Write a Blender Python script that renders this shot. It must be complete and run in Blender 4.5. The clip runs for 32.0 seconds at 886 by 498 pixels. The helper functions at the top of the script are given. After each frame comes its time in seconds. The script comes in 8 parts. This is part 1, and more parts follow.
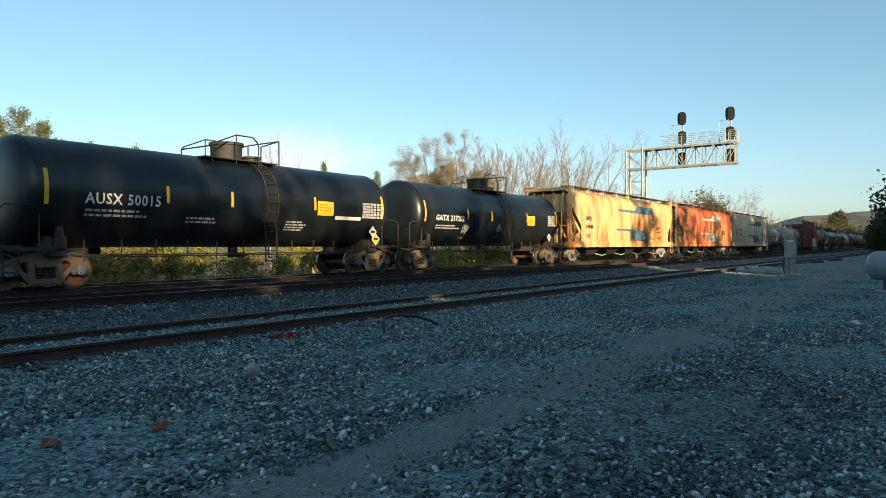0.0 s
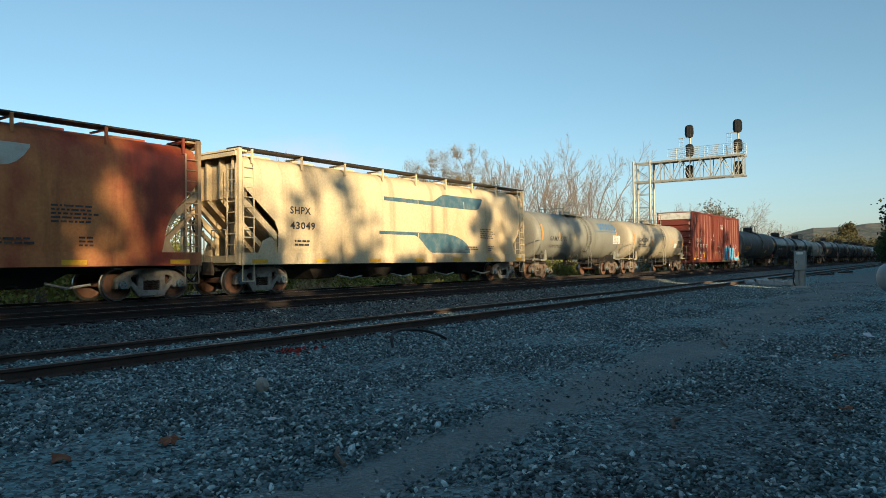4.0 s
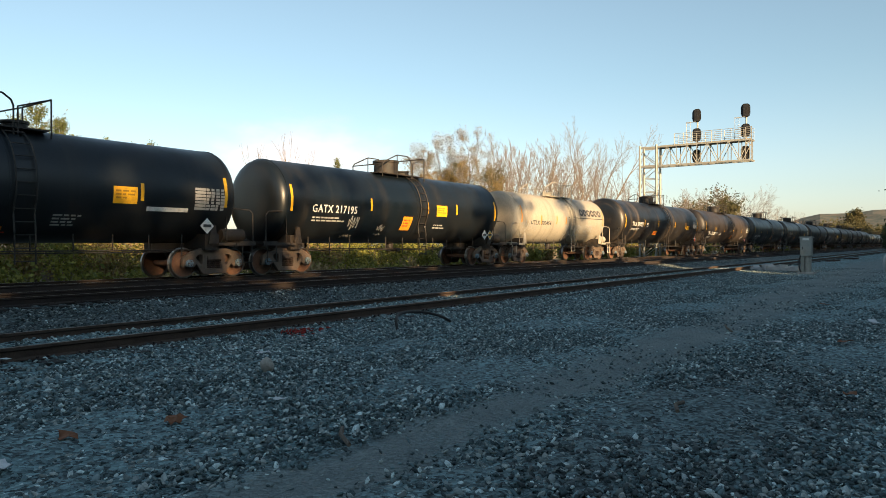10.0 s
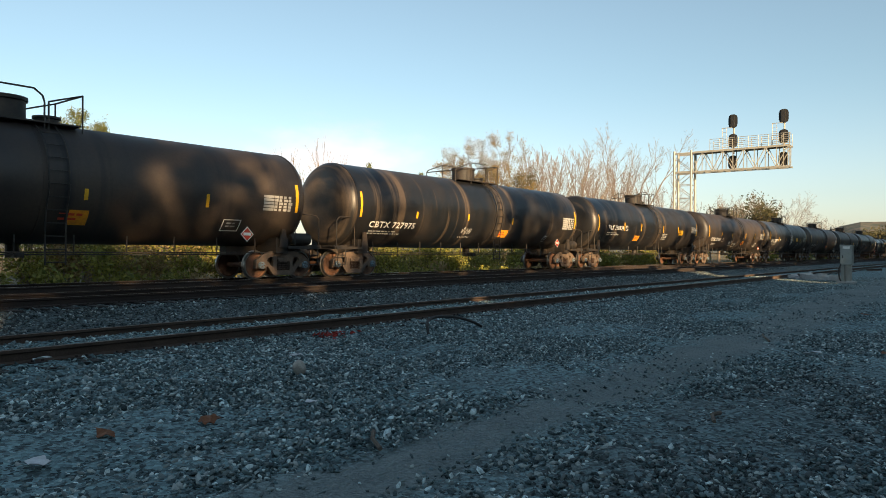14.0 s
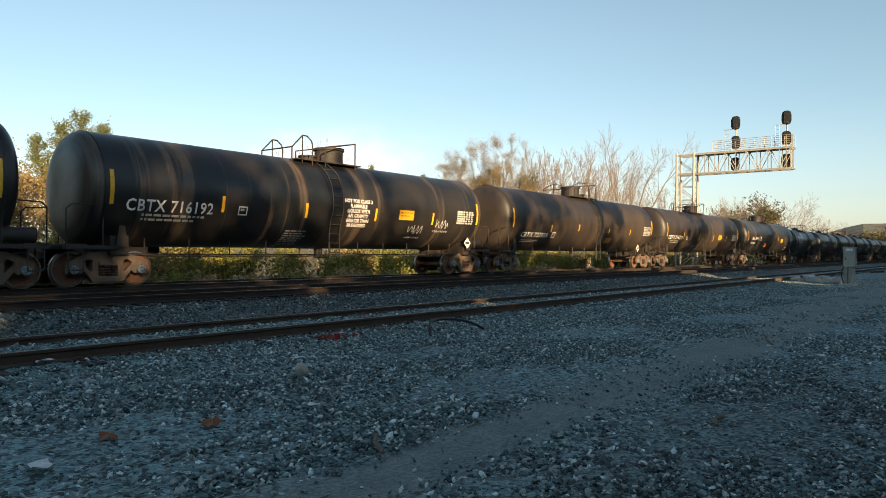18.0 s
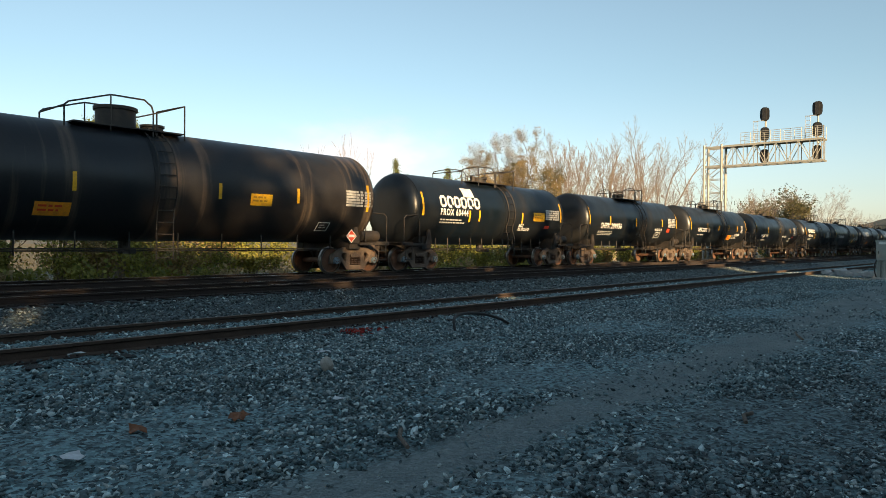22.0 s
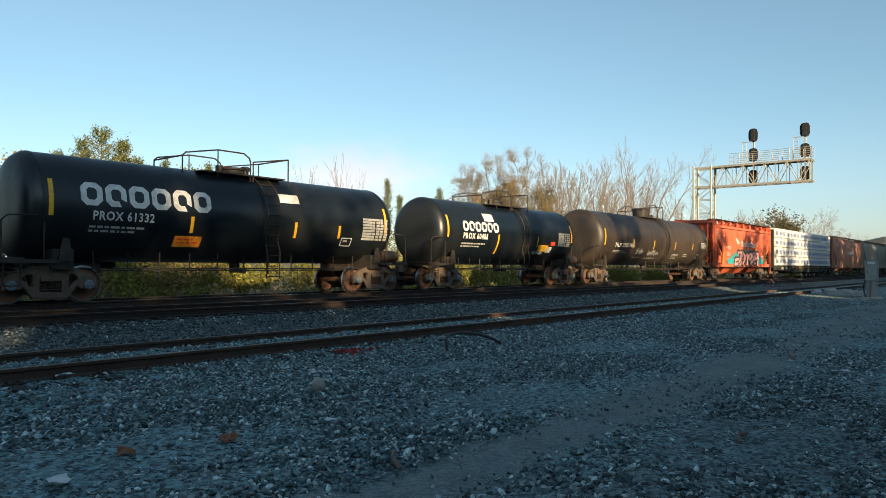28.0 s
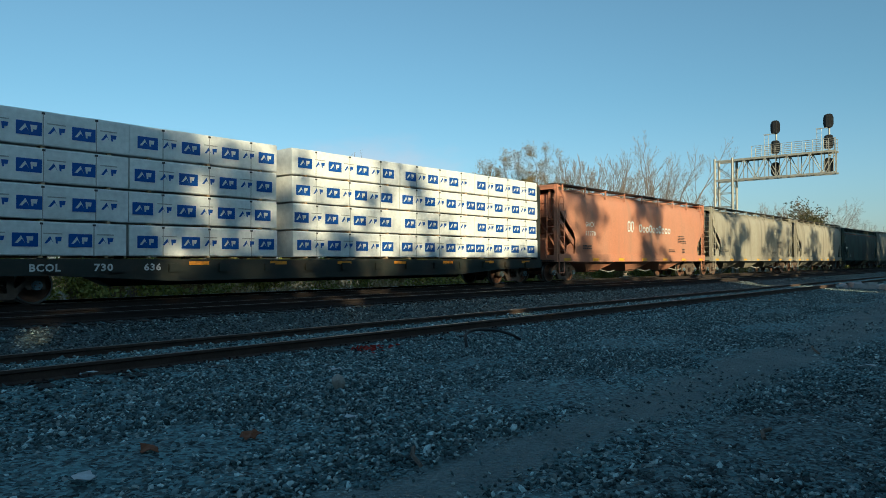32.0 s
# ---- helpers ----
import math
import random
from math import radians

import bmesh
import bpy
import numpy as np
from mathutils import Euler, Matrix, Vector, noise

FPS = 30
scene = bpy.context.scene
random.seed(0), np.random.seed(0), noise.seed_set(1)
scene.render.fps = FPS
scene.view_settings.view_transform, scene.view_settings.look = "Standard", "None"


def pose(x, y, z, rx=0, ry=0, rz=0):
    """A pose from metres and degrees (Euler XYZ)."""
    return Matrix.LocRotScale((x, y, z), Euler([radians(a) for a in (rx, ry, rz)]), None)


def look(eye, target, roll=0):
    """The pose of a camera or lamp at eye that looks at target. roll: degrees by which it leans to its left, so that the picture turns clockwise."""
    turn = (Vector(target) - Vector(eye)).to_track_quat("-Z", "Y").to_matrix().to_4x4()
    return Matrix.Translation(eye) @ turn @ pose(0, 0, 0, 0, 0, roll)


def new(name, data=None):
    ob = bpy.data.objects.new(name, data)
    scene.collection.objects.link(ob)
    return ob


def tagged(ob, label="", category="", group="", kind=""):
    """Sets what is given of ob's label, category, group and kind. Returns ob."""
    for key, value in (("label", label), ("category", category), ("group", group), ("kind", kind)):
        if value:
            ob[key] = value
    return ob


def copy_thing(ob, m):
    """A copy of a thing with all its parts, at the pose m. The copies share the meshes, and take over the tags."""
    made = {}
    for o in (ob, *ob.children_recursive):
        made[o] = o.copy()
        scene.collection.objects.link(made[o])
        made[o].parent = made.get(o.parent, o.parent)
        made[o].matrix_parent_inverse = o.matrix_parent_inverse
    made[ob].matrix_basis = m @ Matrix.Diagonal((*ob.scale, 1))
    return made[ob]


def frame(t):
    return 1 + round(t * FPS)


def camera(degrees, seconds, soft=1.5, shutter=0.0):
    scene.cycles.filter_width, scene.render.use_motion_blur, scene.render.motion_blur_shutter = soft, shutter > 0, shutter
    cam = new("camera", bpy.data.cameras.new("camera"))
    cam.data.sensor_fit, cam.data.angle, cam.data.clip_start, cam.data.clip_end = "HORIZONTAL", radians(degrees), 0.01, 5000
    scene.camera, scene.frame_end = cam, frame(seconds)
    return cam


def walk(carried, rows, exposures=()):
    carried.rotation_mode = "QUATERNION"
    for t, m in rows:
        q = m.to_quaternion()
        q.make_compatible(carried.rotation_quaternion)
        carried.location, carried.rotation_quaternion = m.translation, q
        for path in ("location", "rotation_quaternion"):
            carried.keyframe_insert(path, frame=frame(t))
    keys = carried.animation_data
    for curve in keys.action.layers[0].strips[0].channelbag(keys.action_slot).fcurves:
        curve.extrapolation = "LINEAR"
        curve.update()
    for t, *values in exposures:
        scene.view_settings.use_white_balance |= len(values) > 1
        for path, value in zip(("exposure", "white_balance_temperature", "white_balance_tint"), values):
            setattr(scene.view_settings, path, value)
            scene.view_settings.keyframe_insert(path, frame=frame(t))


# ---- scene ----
cam = camera(64.6, 32.0, 0.85)
PATH = [
    (0, (0.063, 0.079, 1.024), (1.7, 1.229, 1.019), -0.3),
    (0.5, (0.057, 0.071, 1.03), (1.688, 1.229, 1.029), -0.7),
    (1, (0.042, 0.064, 1.025), (1.674, 1.22, 1.034), -1.0),
    (1.5, (0.042, 0.08, 1.022), (1.665, 1.25, 1.045), -0.5),
    (2, (0.049, 0.079, 1.022), (1.673, 1.246, 1.051), -0.9),
    (2.5, (0.056, 0.084, 1.021), (1.684, 1.245, 1.053), -0.9),
    (3, (0.064, 0.085, 1.02), (1.685, 1.256, 1.054), -0.8),
    (3.5, (0.054, 0.072, 1.024), (1.675, 1.244, 1.055), -0.6),
    (5.5, (0.054, 0.083, 1.02), (1.688, 1.236, 1.072), -0.7),
    (6, (0.053, 0.083, 1.018), (1.686, 1.236, 1.067), -0.6),
    (6.5, (0.055, 0.091, 1.018), (1.696, 1.234, 1.053), -0.5),
    (7, (0.052, 0.088, 1.014), (1.693, 1.231, 1.04), -0.1),
    (7.5, (0.047, 0.087, 1.006), (1.688, 1.231, 1.024), -0.0),
    (8, (0.054, 0.08, 1.014), (1.687, 1.234, 1.024), -0.2),
    (8.5, (0.061, 0.09, 1.018), (1.69, 1.249, 1.015), -0.0),
    (9, (0.062, 0.084, 1.018), (1.689, 1.247, 1.003), -0.4),
    (9.5, (0.062, 0.072, 1.023), (1.688, 1.237, 0.994), -0.1),
    (10, (0.06, 0.085, 1.014), (1.676, 1.264, 1.001), -0.1),
    (10.5, (0.059, 0.085, 1.022), (1.665, 1.277, 1.01), 0.1),
    (11, (0.063, 0.088, 1.022), (1.668, 1.282, 1.004), 0.2),
    (11.5, (0.062, 0.11, 1.01), (1.658, 1.315, 0.997), 0.5),
    (12, (0.063, 0.094, 1.011), (1.662, 1.295, 1.01), 0.7),
    (12.5, (0.062, 0.088, 1.017), (1.655, 1.297, 1.006), 0.3),
    (13, (0.059, 0.097, 1.014), (1.65, 1.31, 1.013), 0.4),
    (13.5, (0.062, 0.112, 1.007), (1.626, 1.358, 1.013), 0.5),
    (15.5, (0.067, 0.119, 1.03), (1.632, 1.365, 1.019), 0.3),
    (16, (0.067, 0.103, 1.033), (1.627, 1.354, 1.01), 0.4),
    (16.5, (0.061, 0.099, 1.033), (1.643, 1.323, 1.0), 0.6),
    (17, (0.065, 0.116, 1.035), (1.631, 1.36, 1.047), 0.2),
    (17.5, (0.065, 0.126, 1.028), (1.628, 1.373, 1.05), 0.5),
    (18, (0.063, 0.119, 1.027), (1.622, 1.372, 1.032), 0.5),
    (18.5, (0.071, 0.112, 1.036), (1.626, 1.369, 0.992), 0.5),
    (19, (0.068, 0.126, 1.038), (1.632, 1.373, 1.049), 0.7),
    (19.5, (0.062, 0.132, 1.031), (1.625, 1.379, 1.07), 0.8),
    (20, (0.076, 0.127, 1.036), (1.624, 1.392, 1.036), 0.4),
    (20.5, (0.068, 0.131, 1.038), (1.583, 1.437, 1.048), 0.1),
    (21, (0.067, 0.136, 1.043), (1.569, 1.457, 1.058), 0.2),
    (21.5, (0.075, 0.13, 1.043), (1.582, 1.444, 1.051), 0.3),
    (22, (0.073, 0.129, 1.035), (1.588, 1.435, 1.022), 0.4),
    (22.5, (0.078, 0.142, 1.031), (1.596, 1.444, 1.047), 0.6),
    (23, (0.089, 0.143, 1.032), (1.582, 1.474, 1.065), 0.7),
    (23.5, (0.092, 0.151, 1.032), (1.58, 1.487, 1.069), 0.5),
    (24, (0.089, 0.16, 1.029), (1.589, 1.482, 1.078), 0.6),
    (24.5, (0.08, 0.163, 1.028), (1.57, 1.497, 1.081), 0.5),
    (25, (0.084, 0.152, 1.029), (1.565, 1.495, 1.077), 0.1),
    (25.5, (0.084, 0.154, 1.031), (1.566, 1.496, 1.072), 0.4),
    (27.5, (0.078, 0.155, 1.035), (1.602, 1.449, 1.076), 0.6),
    (28, (0.073, 0.149, 1.03), (1.603, 1.436, 1.074), 0.4),
    (28.5, (0.075, 0.157, 1.028), (1.595, 1.457, 1.06), 0.3),
    (29, (0.077, 0.143, 1.037), (1.603, 1.435, 1.061), -0.2),
    (29.5, (0.072, 0.141, 1.034), (1.606, 1.424, 1.058), -0.3),
    (30, (0.075, 0.148, 1.032), (1.608, 1.433, 1.062), -0.0),
    (30.5, (0.073, 0.152, 1.027), (1.593, 1.451, 1.058), 0.1),
    (31, (0.069, 0.153, 1.022), (1.581, 1.462, 1.047), 0.2),
    (31.5, (0.085, 0.146, 1.026), (1.596, 1.456, 1.051), 0.2),
    (32, (0.091, 0.156, 1.029), (1.586, 1.484, 1.063), -0.1),
]
EXPOSURES = [(0, 0.3, 5600, -13), (1, 0.22, 5850, -8), (2, 0.0, 5700, -10), (3, 0.05, 5450, -13), (4, 0.05, 5450, -14), (6, -0.05, 5050, -17), (7, 0.25, 5500, -12), (8.5, 0.4, 6100, -8), (10, 0.4, 6450, -5), (12, 0.3, 6300, -6), (13, 0.35, 6450, -5), (19, 0.4, 6500, -5), (22, 0.35, 6450, -6), (25, 0.2, 5850, -11), (28, 0.2, 5800, -10), (30, 0.25, 6000, -9), (31, -0.05, 5450, -14), (32, -0.33, 4900, -22)]
walk(cam, [(t, look(e, g, r)) for t, e, g, r in PATH], EXPOSURES)

# ---- light ----
SUN_AZ, SUN_EL = radians(-118), radians(13.5)      # way to the sun, from +x towards +y
sun_way = Vector((math.cos(SUN_AZ) * math.cos(SUN_EL), math.sin(SUN_AZ) * math.cos(SUN_EL), math.sin(SUN_EL)))
world = bpy.data.worlds.new("sky")
scene.world = world
world.use_nodes = True
wn = world.node_tree.nodes
sky = wn.new("ShaderNodeTexSky")
sky.sky_type, sky.sun_disc = "NISHITA", False
sky.sun_elevation, sky.sun_rotation = SUN_EL, radians(90) - SUN_AZ
sky.air_density, sky.dust_density, sky.ozone_density = 1.0, 0.9, 3.0
wn["Background"].inputs[1].default_value = 0.135
pale = wn.new("ShaderNodeHueSaturation")          # thin haze over the whole sky
pale.inputs["Saturation"].default_value, pale.inputs["Value"].default_value = 0.7, 1.1
world.node_tree.links.new(sky.outputs[0], pale.inputs["Color"])
wl = world.node_tree.links
way = wn.new("ShaderNodeTexCoord")
split = wn.new("ShaderNodeSeparateXYZ")
wl.new(way.outputs["Generated"], split.inputs[0])
low = wn.new("ShaderNodeMapRange")                 # warm evening haze that thins out upwards, all round
low.interpolation_type = "SMOOTHSTEP"
low.inputs["From Max"].default_value = 0.24
wl.new(split.outputs["Z"], low.inputs["Value"])
haze = wn.new("ShaderNodeMix")
haze.data_type = "RGBA"
haze.inputs[6].default_value, haze.inputs[7].default_value = (1.3, 1.1, 1.1, 1), (1, 1, 1, 1)
wl.new(low.outputs["Result"], haze.inputs[0])
warm = wn.new("ShaderNodeMix")
warm.data_type, warm.blend_type = "RGBA", "MULTIPLY"
warm.inputs[0].default_value = 1.0
wl.new(pale.outputs[0], warm.inputs[6]), wl.new(haze.outputs[2], warm.inputs[7])
flat = wn.new("ShaderNodeVectorMath")              # one thin rosy cloud low over the trees
flat.operation = "MULTIPLY"
flat.inputs[1].default_value = (1, 1, 2.4)
wl.new(way.outputs["Generated"], flat.inputs[0])
gap = wn.new("ShaderNodeVectorMath")
gap.operation = "DISTANCE"
gap.inputs[1].default_value = (0.672, 0.728, 0.125 * 2.4)
wl.new(flat.outputs[0], gap.inputs[0])
puff = wn.new("ShaderNodeTexNoise")
puff.inputs["Scale"].default_value, puff.inputs["Detail"].default_value = 22.0, 3.0
wl.new(flat.outputs[0], puff.inputs["Vector"])
wisp = wn.new("ShaderNodeMath")
wisp.operation = "MULTIPLY_ADD"
wisp.inputs[1].default_value = -0.12
wl.new(puff.outputs["Fac"], wisp.inputs[0]), wl.new(gap.outputs["Value"], wisp.inputs[2])
body = wn.new("ShaderNodeMapRange")
body.interpolation_type = "SMOOTHSTEP"
body.inputs["From Min"].default_value, body.inputs["From Max"].default_value = 0.09, -0.06
wl.new(wisp.outputs[0], body.inputs["Value"])
rosy = wn.new("ShaderNodeMix")
rosy.data_type, rosy.blend_type = "RGBA", "MULTIPLY"
rosy.inputs[7].default_value = (1.36, 0.97, 0.9, 1)
wl.new(body.outputs["Result"], rosy.inputs[0]), wl.new(warm.outputs[2], rosy.inputs[6])
wl.new(rosy.outputs[2], wn["Background"].inputs[0])
sun = new("sun", bpy.data.lights.new("sun", "SUN"))
sun.data.energy, sun.data.angle, sun.data.color = 10.0, radians(0.7), (1.0, 0.64, 0.37)
sun.matrix_world = look(sun_way * 50, (0, 0, 0))

# ---- materials ----


def node_mat(name):
    m = bpy.data.materials.new(name)
    m.use_nodes = True
    nt = m.node_tree
    return m, nt, nt.nodes["Principled BSDF"]


def add(nt, kind, **kw):
    n = nt.nodes.new(kind)
    for k, v in kw.items():
        n.inputs[k].default_value = v
    return n


def coords(nt, scale=(1, 1, 1), kind="Object"):
    tc = nt.nodes.new("ShaderNodeTexCoord")
    mp = nt.nodes.new("ShaderNodeMapping")
    mp.inputs["Scale"].default_value = scale
    nt.links.new(tc.outputs[kind], mp.inputs["Vector"])
    return mp.outputs["Vector"]


def noise_fac(nt, scale, stretch=(1, 1, 1), detail=6, lo=0.4, hi=0.65, rough=0.6, kind="Object"):
    n = add(nt, "ShaderNodeTexNoise", Scale=scale, Detail=detail, Roughness=rough)
    nt.links.new(coords(nt, stretch, kind), n.inputs["Vector"])
    r = nt.nodes.new("ShaderNodeMapRange")
    r.inputs["From Min"].default_value, r.inputs["From Max"].default_value = lo, hi
    nt.links.new(n.outputs["Fac"], r.inputs["Value"])
    return r.outputs["Result"]


def mixed(nt, fac, a, b):
    m = nt.nodes.new("ShaderNodeMix")
    m.data_type = "RGBA"
    nt.links.new(fac, m.inputs[0]) if not isinstance(fac, float) else setattr(m.inputs[0], "default_value", fac)
    for i, c in ((6, a), (7, b)):
        if isinstance(c, tuple):
            m.inputs[i].default_value = (*c, 1)
        else:
            nt.links.new(c, m.inputs[i])
    return m.outputs[2]


def bumped(nt, bsdf, height, strength=0.3, distance=0.01):
    b = add(nt, "ShaderNodeBump", Strength=strength, Distance=distance)
    nt.links.new(height, b.inputs["Height"])
    nt.links.new(b.outputs["Normal"], bsdf.inputs["Normal"])


def surface(name, base, dirt=None, rough=0.6, metal=0.0, scale=3.0, fine=40.0, bump=0.25, amount=(0.45, 0.7), vary=0.0, stretch=(1, 1, 1)):
    """A worn surface: base colour, dirt or wear in patches, fine grain and relief."""
    m, nt, b = node_mat(name)
    dirt = dirt or tuple(c * 0.7 for c in base)
    col = mixed(nt, noise_fac(nt, scale, stretch, lo=amount[0], hi=amount[1]), base, dirt)
    grain = noise_fac(nt, fine, lo=0.3, hi=0.7)
    g = mixed(nt, grain, (0.88, 0.88, 0.88), (1.1, 1.1, 1.1))
    mul = nt.nodes.new("ShaderNodeMix")
    mul.data_type, mul.blend_type = "RGBA", "MULTIPLY"
    mul.inputs[0].default_value = 1.0
    nt.links.new(col, mul.inputs[6]), nt.links.new(g, mul.inputs[7])
    out = mul.outputs[2]
    if vary:
        oi = nt.nodes.new("ShaderNodeObjectInfo")
        hsv = nt.nodes.new("ShaderNodeHueSaturation")
        mr = nt.nodes.new("ShaderNodeMapRange")
        mr.inputs["To Min"].default_value, mr.inputs["To Max"].default_value = 1 - vary, 1 + vary
        nt.links.new(oi.outputs["Random"], mr.inputs["Value"])
        nt.links.new(mr.outputs["Result"], hsv.inputs["Value"])
        nt.links.new(out, hsv.inputs["Color"])
        out = hsv.outputs["Color"]
    nt.links.new(out, b.inputs["Base Color"])
    b.inputs["Roughness"].default_value, b.inputs["Metallic"].default_value = rough, metal
    if bump:
        bumped(nt, b, grain, bump, 0.01)
    return m


def shell(name, base, dust, streak, rough=0.45, amount=(0.42, 0.75), streaks=(0.52, 0.72), k=0.6):
    """Painted car body: dust in broad bands and clouds, thin streaks that run down the sides."""
    m, nt, b = node_mat(name)
    cloud = noise_fac(nt, 0.45, (1, 1, 0.5), lo=amount[0], hi=amount[1])
    c1 = mixed(nt, cloud, base, dust)
    run = noise_fac(nt, 1.6, (1, 0.05, 0.06), detail=8, lo=streaks[0], hi=streaks[1])
    s = nt.nodes.new("ShaderNodeMath")
    s.operation = "MULTIPLY"
    s.inputs[1].default_value = k
    nt.links.new(run, s.inputs[0])
    c2 = mixed(nt, s.outputs[0], c1, streak)
    grain = noise_fac(nt, 14, lo=0.3, hi=0.7)
    c3 = mixed(nt, grain, (0.85, 0.85, 0.85), (1.12, 1.12, 1.12))
    mul = nt.nodes.new("ShaderNodeMix")
    mul.data_type, mul.blend_type = "RGBA", "MULTIPLY"
    mul.inputs[0].default_value = 1.0
    nt.links.new(c2, mul.inputs[6]), nt.links.new(c3, mul.inputs[7])
    nt.links.new(mul.outputs[2], b.inputs["Base Color"])
    rr = nt.nodes.new("ShaderNodeMapRange")
    rr.inputs["To Min"].default_value, rr.inputs["To Max"].default_value = rough, min(1, rough + 0.3)
    nt.links.new(cloud, rr.inputs["Value"])
    nt.links.new(rr.outputs["Result"], b.inputs["Roughness"])
    bumped(nt, b, noise_fac(nt, 2.0, lo=0.2, hi=0.8), 0.12, 0.02)
    return m


BLACK = shell("black_tank_paint", (0.005, 0.009, 0.014), (0.012, 0.013, 0.014), (0.028, 0.025, 0.022), 0.3)
BROWNED = shell("dusty_black_tank_paint", (0.018, 0.016, 0.016), (0.062, 0.045, 0.033), (0.006, 0.009, 0.013), 0.36, k=0.85, amount=(0.34, 0.68))
STRIPED = shell("streaked_black_tank_paint", (0.009, 0.011, 0.014), (0.03, 0.024, 0.02), (0.085, 0.064, 0.047), 0.34, k=0.9, streaks=(0.55, 0.62))
GREYED = shell("grey_worn_black_tank_paint", (0.10, 0.095, 0.088), (0.06, 0.055, 0.05), (0.035, 0.033, 0.033), 0.55)
GREYTANK = shell("grey_tank_paint", (0.23, 0.23, 0.20), (0.15, 0.145, 0.125), (0.10, 0.09, 0.075), 0.5)
CREAMTANK = shell("cream_tank_paint", (0.38, 0.335, 0.25), (0.27, 0.23, 0.17), (0.2, 0.17, 0.13), 0.5)
BEIGETANK = shell("beige_tank_paint", (0.42, 0.38, 0.31), (0.30, 0.27, 0.22), (0.13, 0.11, 0.09), 0.5)
HOP_CREAM = shell("rust_stained_cream_paint", (0.60, 0.42, 0.20), (0.40, 0.14, 0.035), (0.16, 0.07, 0.03), 0.6, amount=(0.47, 0.64), k=0.7)
HOP_PALE = shell("pale_cream_paint", (0.62, 0.50, 0.32), (0.45, 0.32, 0.17), (0.2, 0.14, 0.09), 0.6, amount=(0.5, 0.75))
HOP_RUST = shell("rusted_red_paint", (0.25, 0.042, 0.018), (0.46, 0.20, 0.07), (0.10, 0.03, 0.018), 0.6, k=0.8, amount=(0.42, 0.62))
HOP_TAN = shell("grimy_tan_paint", (0.40, 0.29, 0.17), (0.30, 0.16, 0.08), (0.14, 0.09, 0.06), 0.6)
HOP_ORANGE = shell("faded_orange_paint", (0.60, 0.13, 0.06), (0.50, 0.12, 0.06), (0.16, 0.05, 0.03), 0.5, k=0.45)
HOP_PEACH = shell("dusty_orange_paint", (0.50, 0.22, 0.13), (0.44, 0.23, 0.15), (0.3, 0.2, 0.15), 0.55, k=0.6)
SEAMRUST = surface("rust_streaked_seam", (0.20, 0.045, 0.025), (0.12, 0.03, 0.018), 0.7, scale=6)
HOP_GREY = shell("grey_hopper_paint", (0.28, 0.27, 0.23), (0.18, 0.17, 0.14), (0.1, 0.08, 0.06), 0.55)
HOP_DULL = shell("dull_grey_cream_paint", (0.36, 0.33, 0.26), (0.25, 0.22, 0.17), (0.12, 0.10, 0.08), 0.6)
HOP_GREEN = shell("dark_green_paint", (0.05, 0.075, 0.06), (0.07, 0.06, 0.045), (0.03, 0.03, 0.03), 0.55)
BOXRED = shell("oxide_red_paint", (0.155, 0.034, 0.021), (0.12, 0.03, 0.02), (0.06, 0.02, 0.015), 0.5, k=0.5)
BOXWHITE = surface("box_end_white", (0.6, 0.58, 0.53), (0.4, 0.36, 0.3), 0.6)
FRAME = surface("underframe_black", (0.018, 0.016, 0.015), (0.05, 0.036, 0.026), 0.65, scale=2.0, bump=0.3)
TRUCK = surface("truck_rust", (0.10, 0.075, 0.058), (0.17, 0.115, 0.08), 0.8, scale=4.0, bump=0.5)
WHEEL = surface("wheel_rust", (0.10, 0.05, 0.032), (0.20, 0.10, 0.055), 0.75, scale=3.0, bump=0.3)
TREAD = surface("wheel_tread_steel", (0.35, 0.33, 0.31), (0.22, 0.2, 0.18), 0.3, 0.9, bump=0.05)
BEARING = surface("bearing_cap", (0.22, 0.30, 0.36), (0.08, 0.09, 0.1), 0.5, 0.2, scale=9.0)
SPRING = surface("spring_steel", (0.07, 0.045, 0.035), (0.12, 0.07, 0.045), 0.7, 0.2)
YELLOW = surface("reflective_yellow", (0.75, 0.42, 0.02), (0.55, 0.30, 0.03), 0.4, scale=8, bump=0.05)
ORANGE = surface("orange_decal", (0.75, 0.30, 0.02), (0.5, 0.2, 0.03), 0.45, scale=8, bump=0.05)
WHITE = surface("white_lettering", (0.72, 0.71, 0.68), (0.5, 0.48, 0.44), 0.5, scale=6, bump=0.05)
GREYINK = surface("faded_lettering", (0.42, 0.42, 0.40), (0.28, 0.27, 0.25), 0.5, scale=6, bump=0.05)
DARKINK = surface("black_lettering", (0.03, 0.03, 0.035), (0.08, 0.07, 0.06), 0.5, scale=6, bump=0.05)
BLUEINK = surface("blue_lettering", (0.03, 0.13, 0.32), (0.06, 0.17, 0.33), 0.5, scale=6, bump=0.05)
DEEPBLUE = surface("wrap_blue_print", (0.012, 0.07, 0.34), (0.02, 0.09, 0.36), 0.35, scale=6, bump=0.05)
REDINK = surface("red_decal", (0.6, 0.05, 0.02), (0.45, 0.06, 0.03), 0.5, scale=6, bump=0.05)
PINKPAINT = surface("pale_pink_spray_paint", (0.55, 0.30, 0.30), (0.45, 0.22, 0.22), 0.6, scale=4, bump=0.05)
TEALPAINT = surface("teal_spray_paint", (0.05, 0.32, 0.36), (0.09, 0.38, 0.38), 0.6, scale=4, bump=0.05)
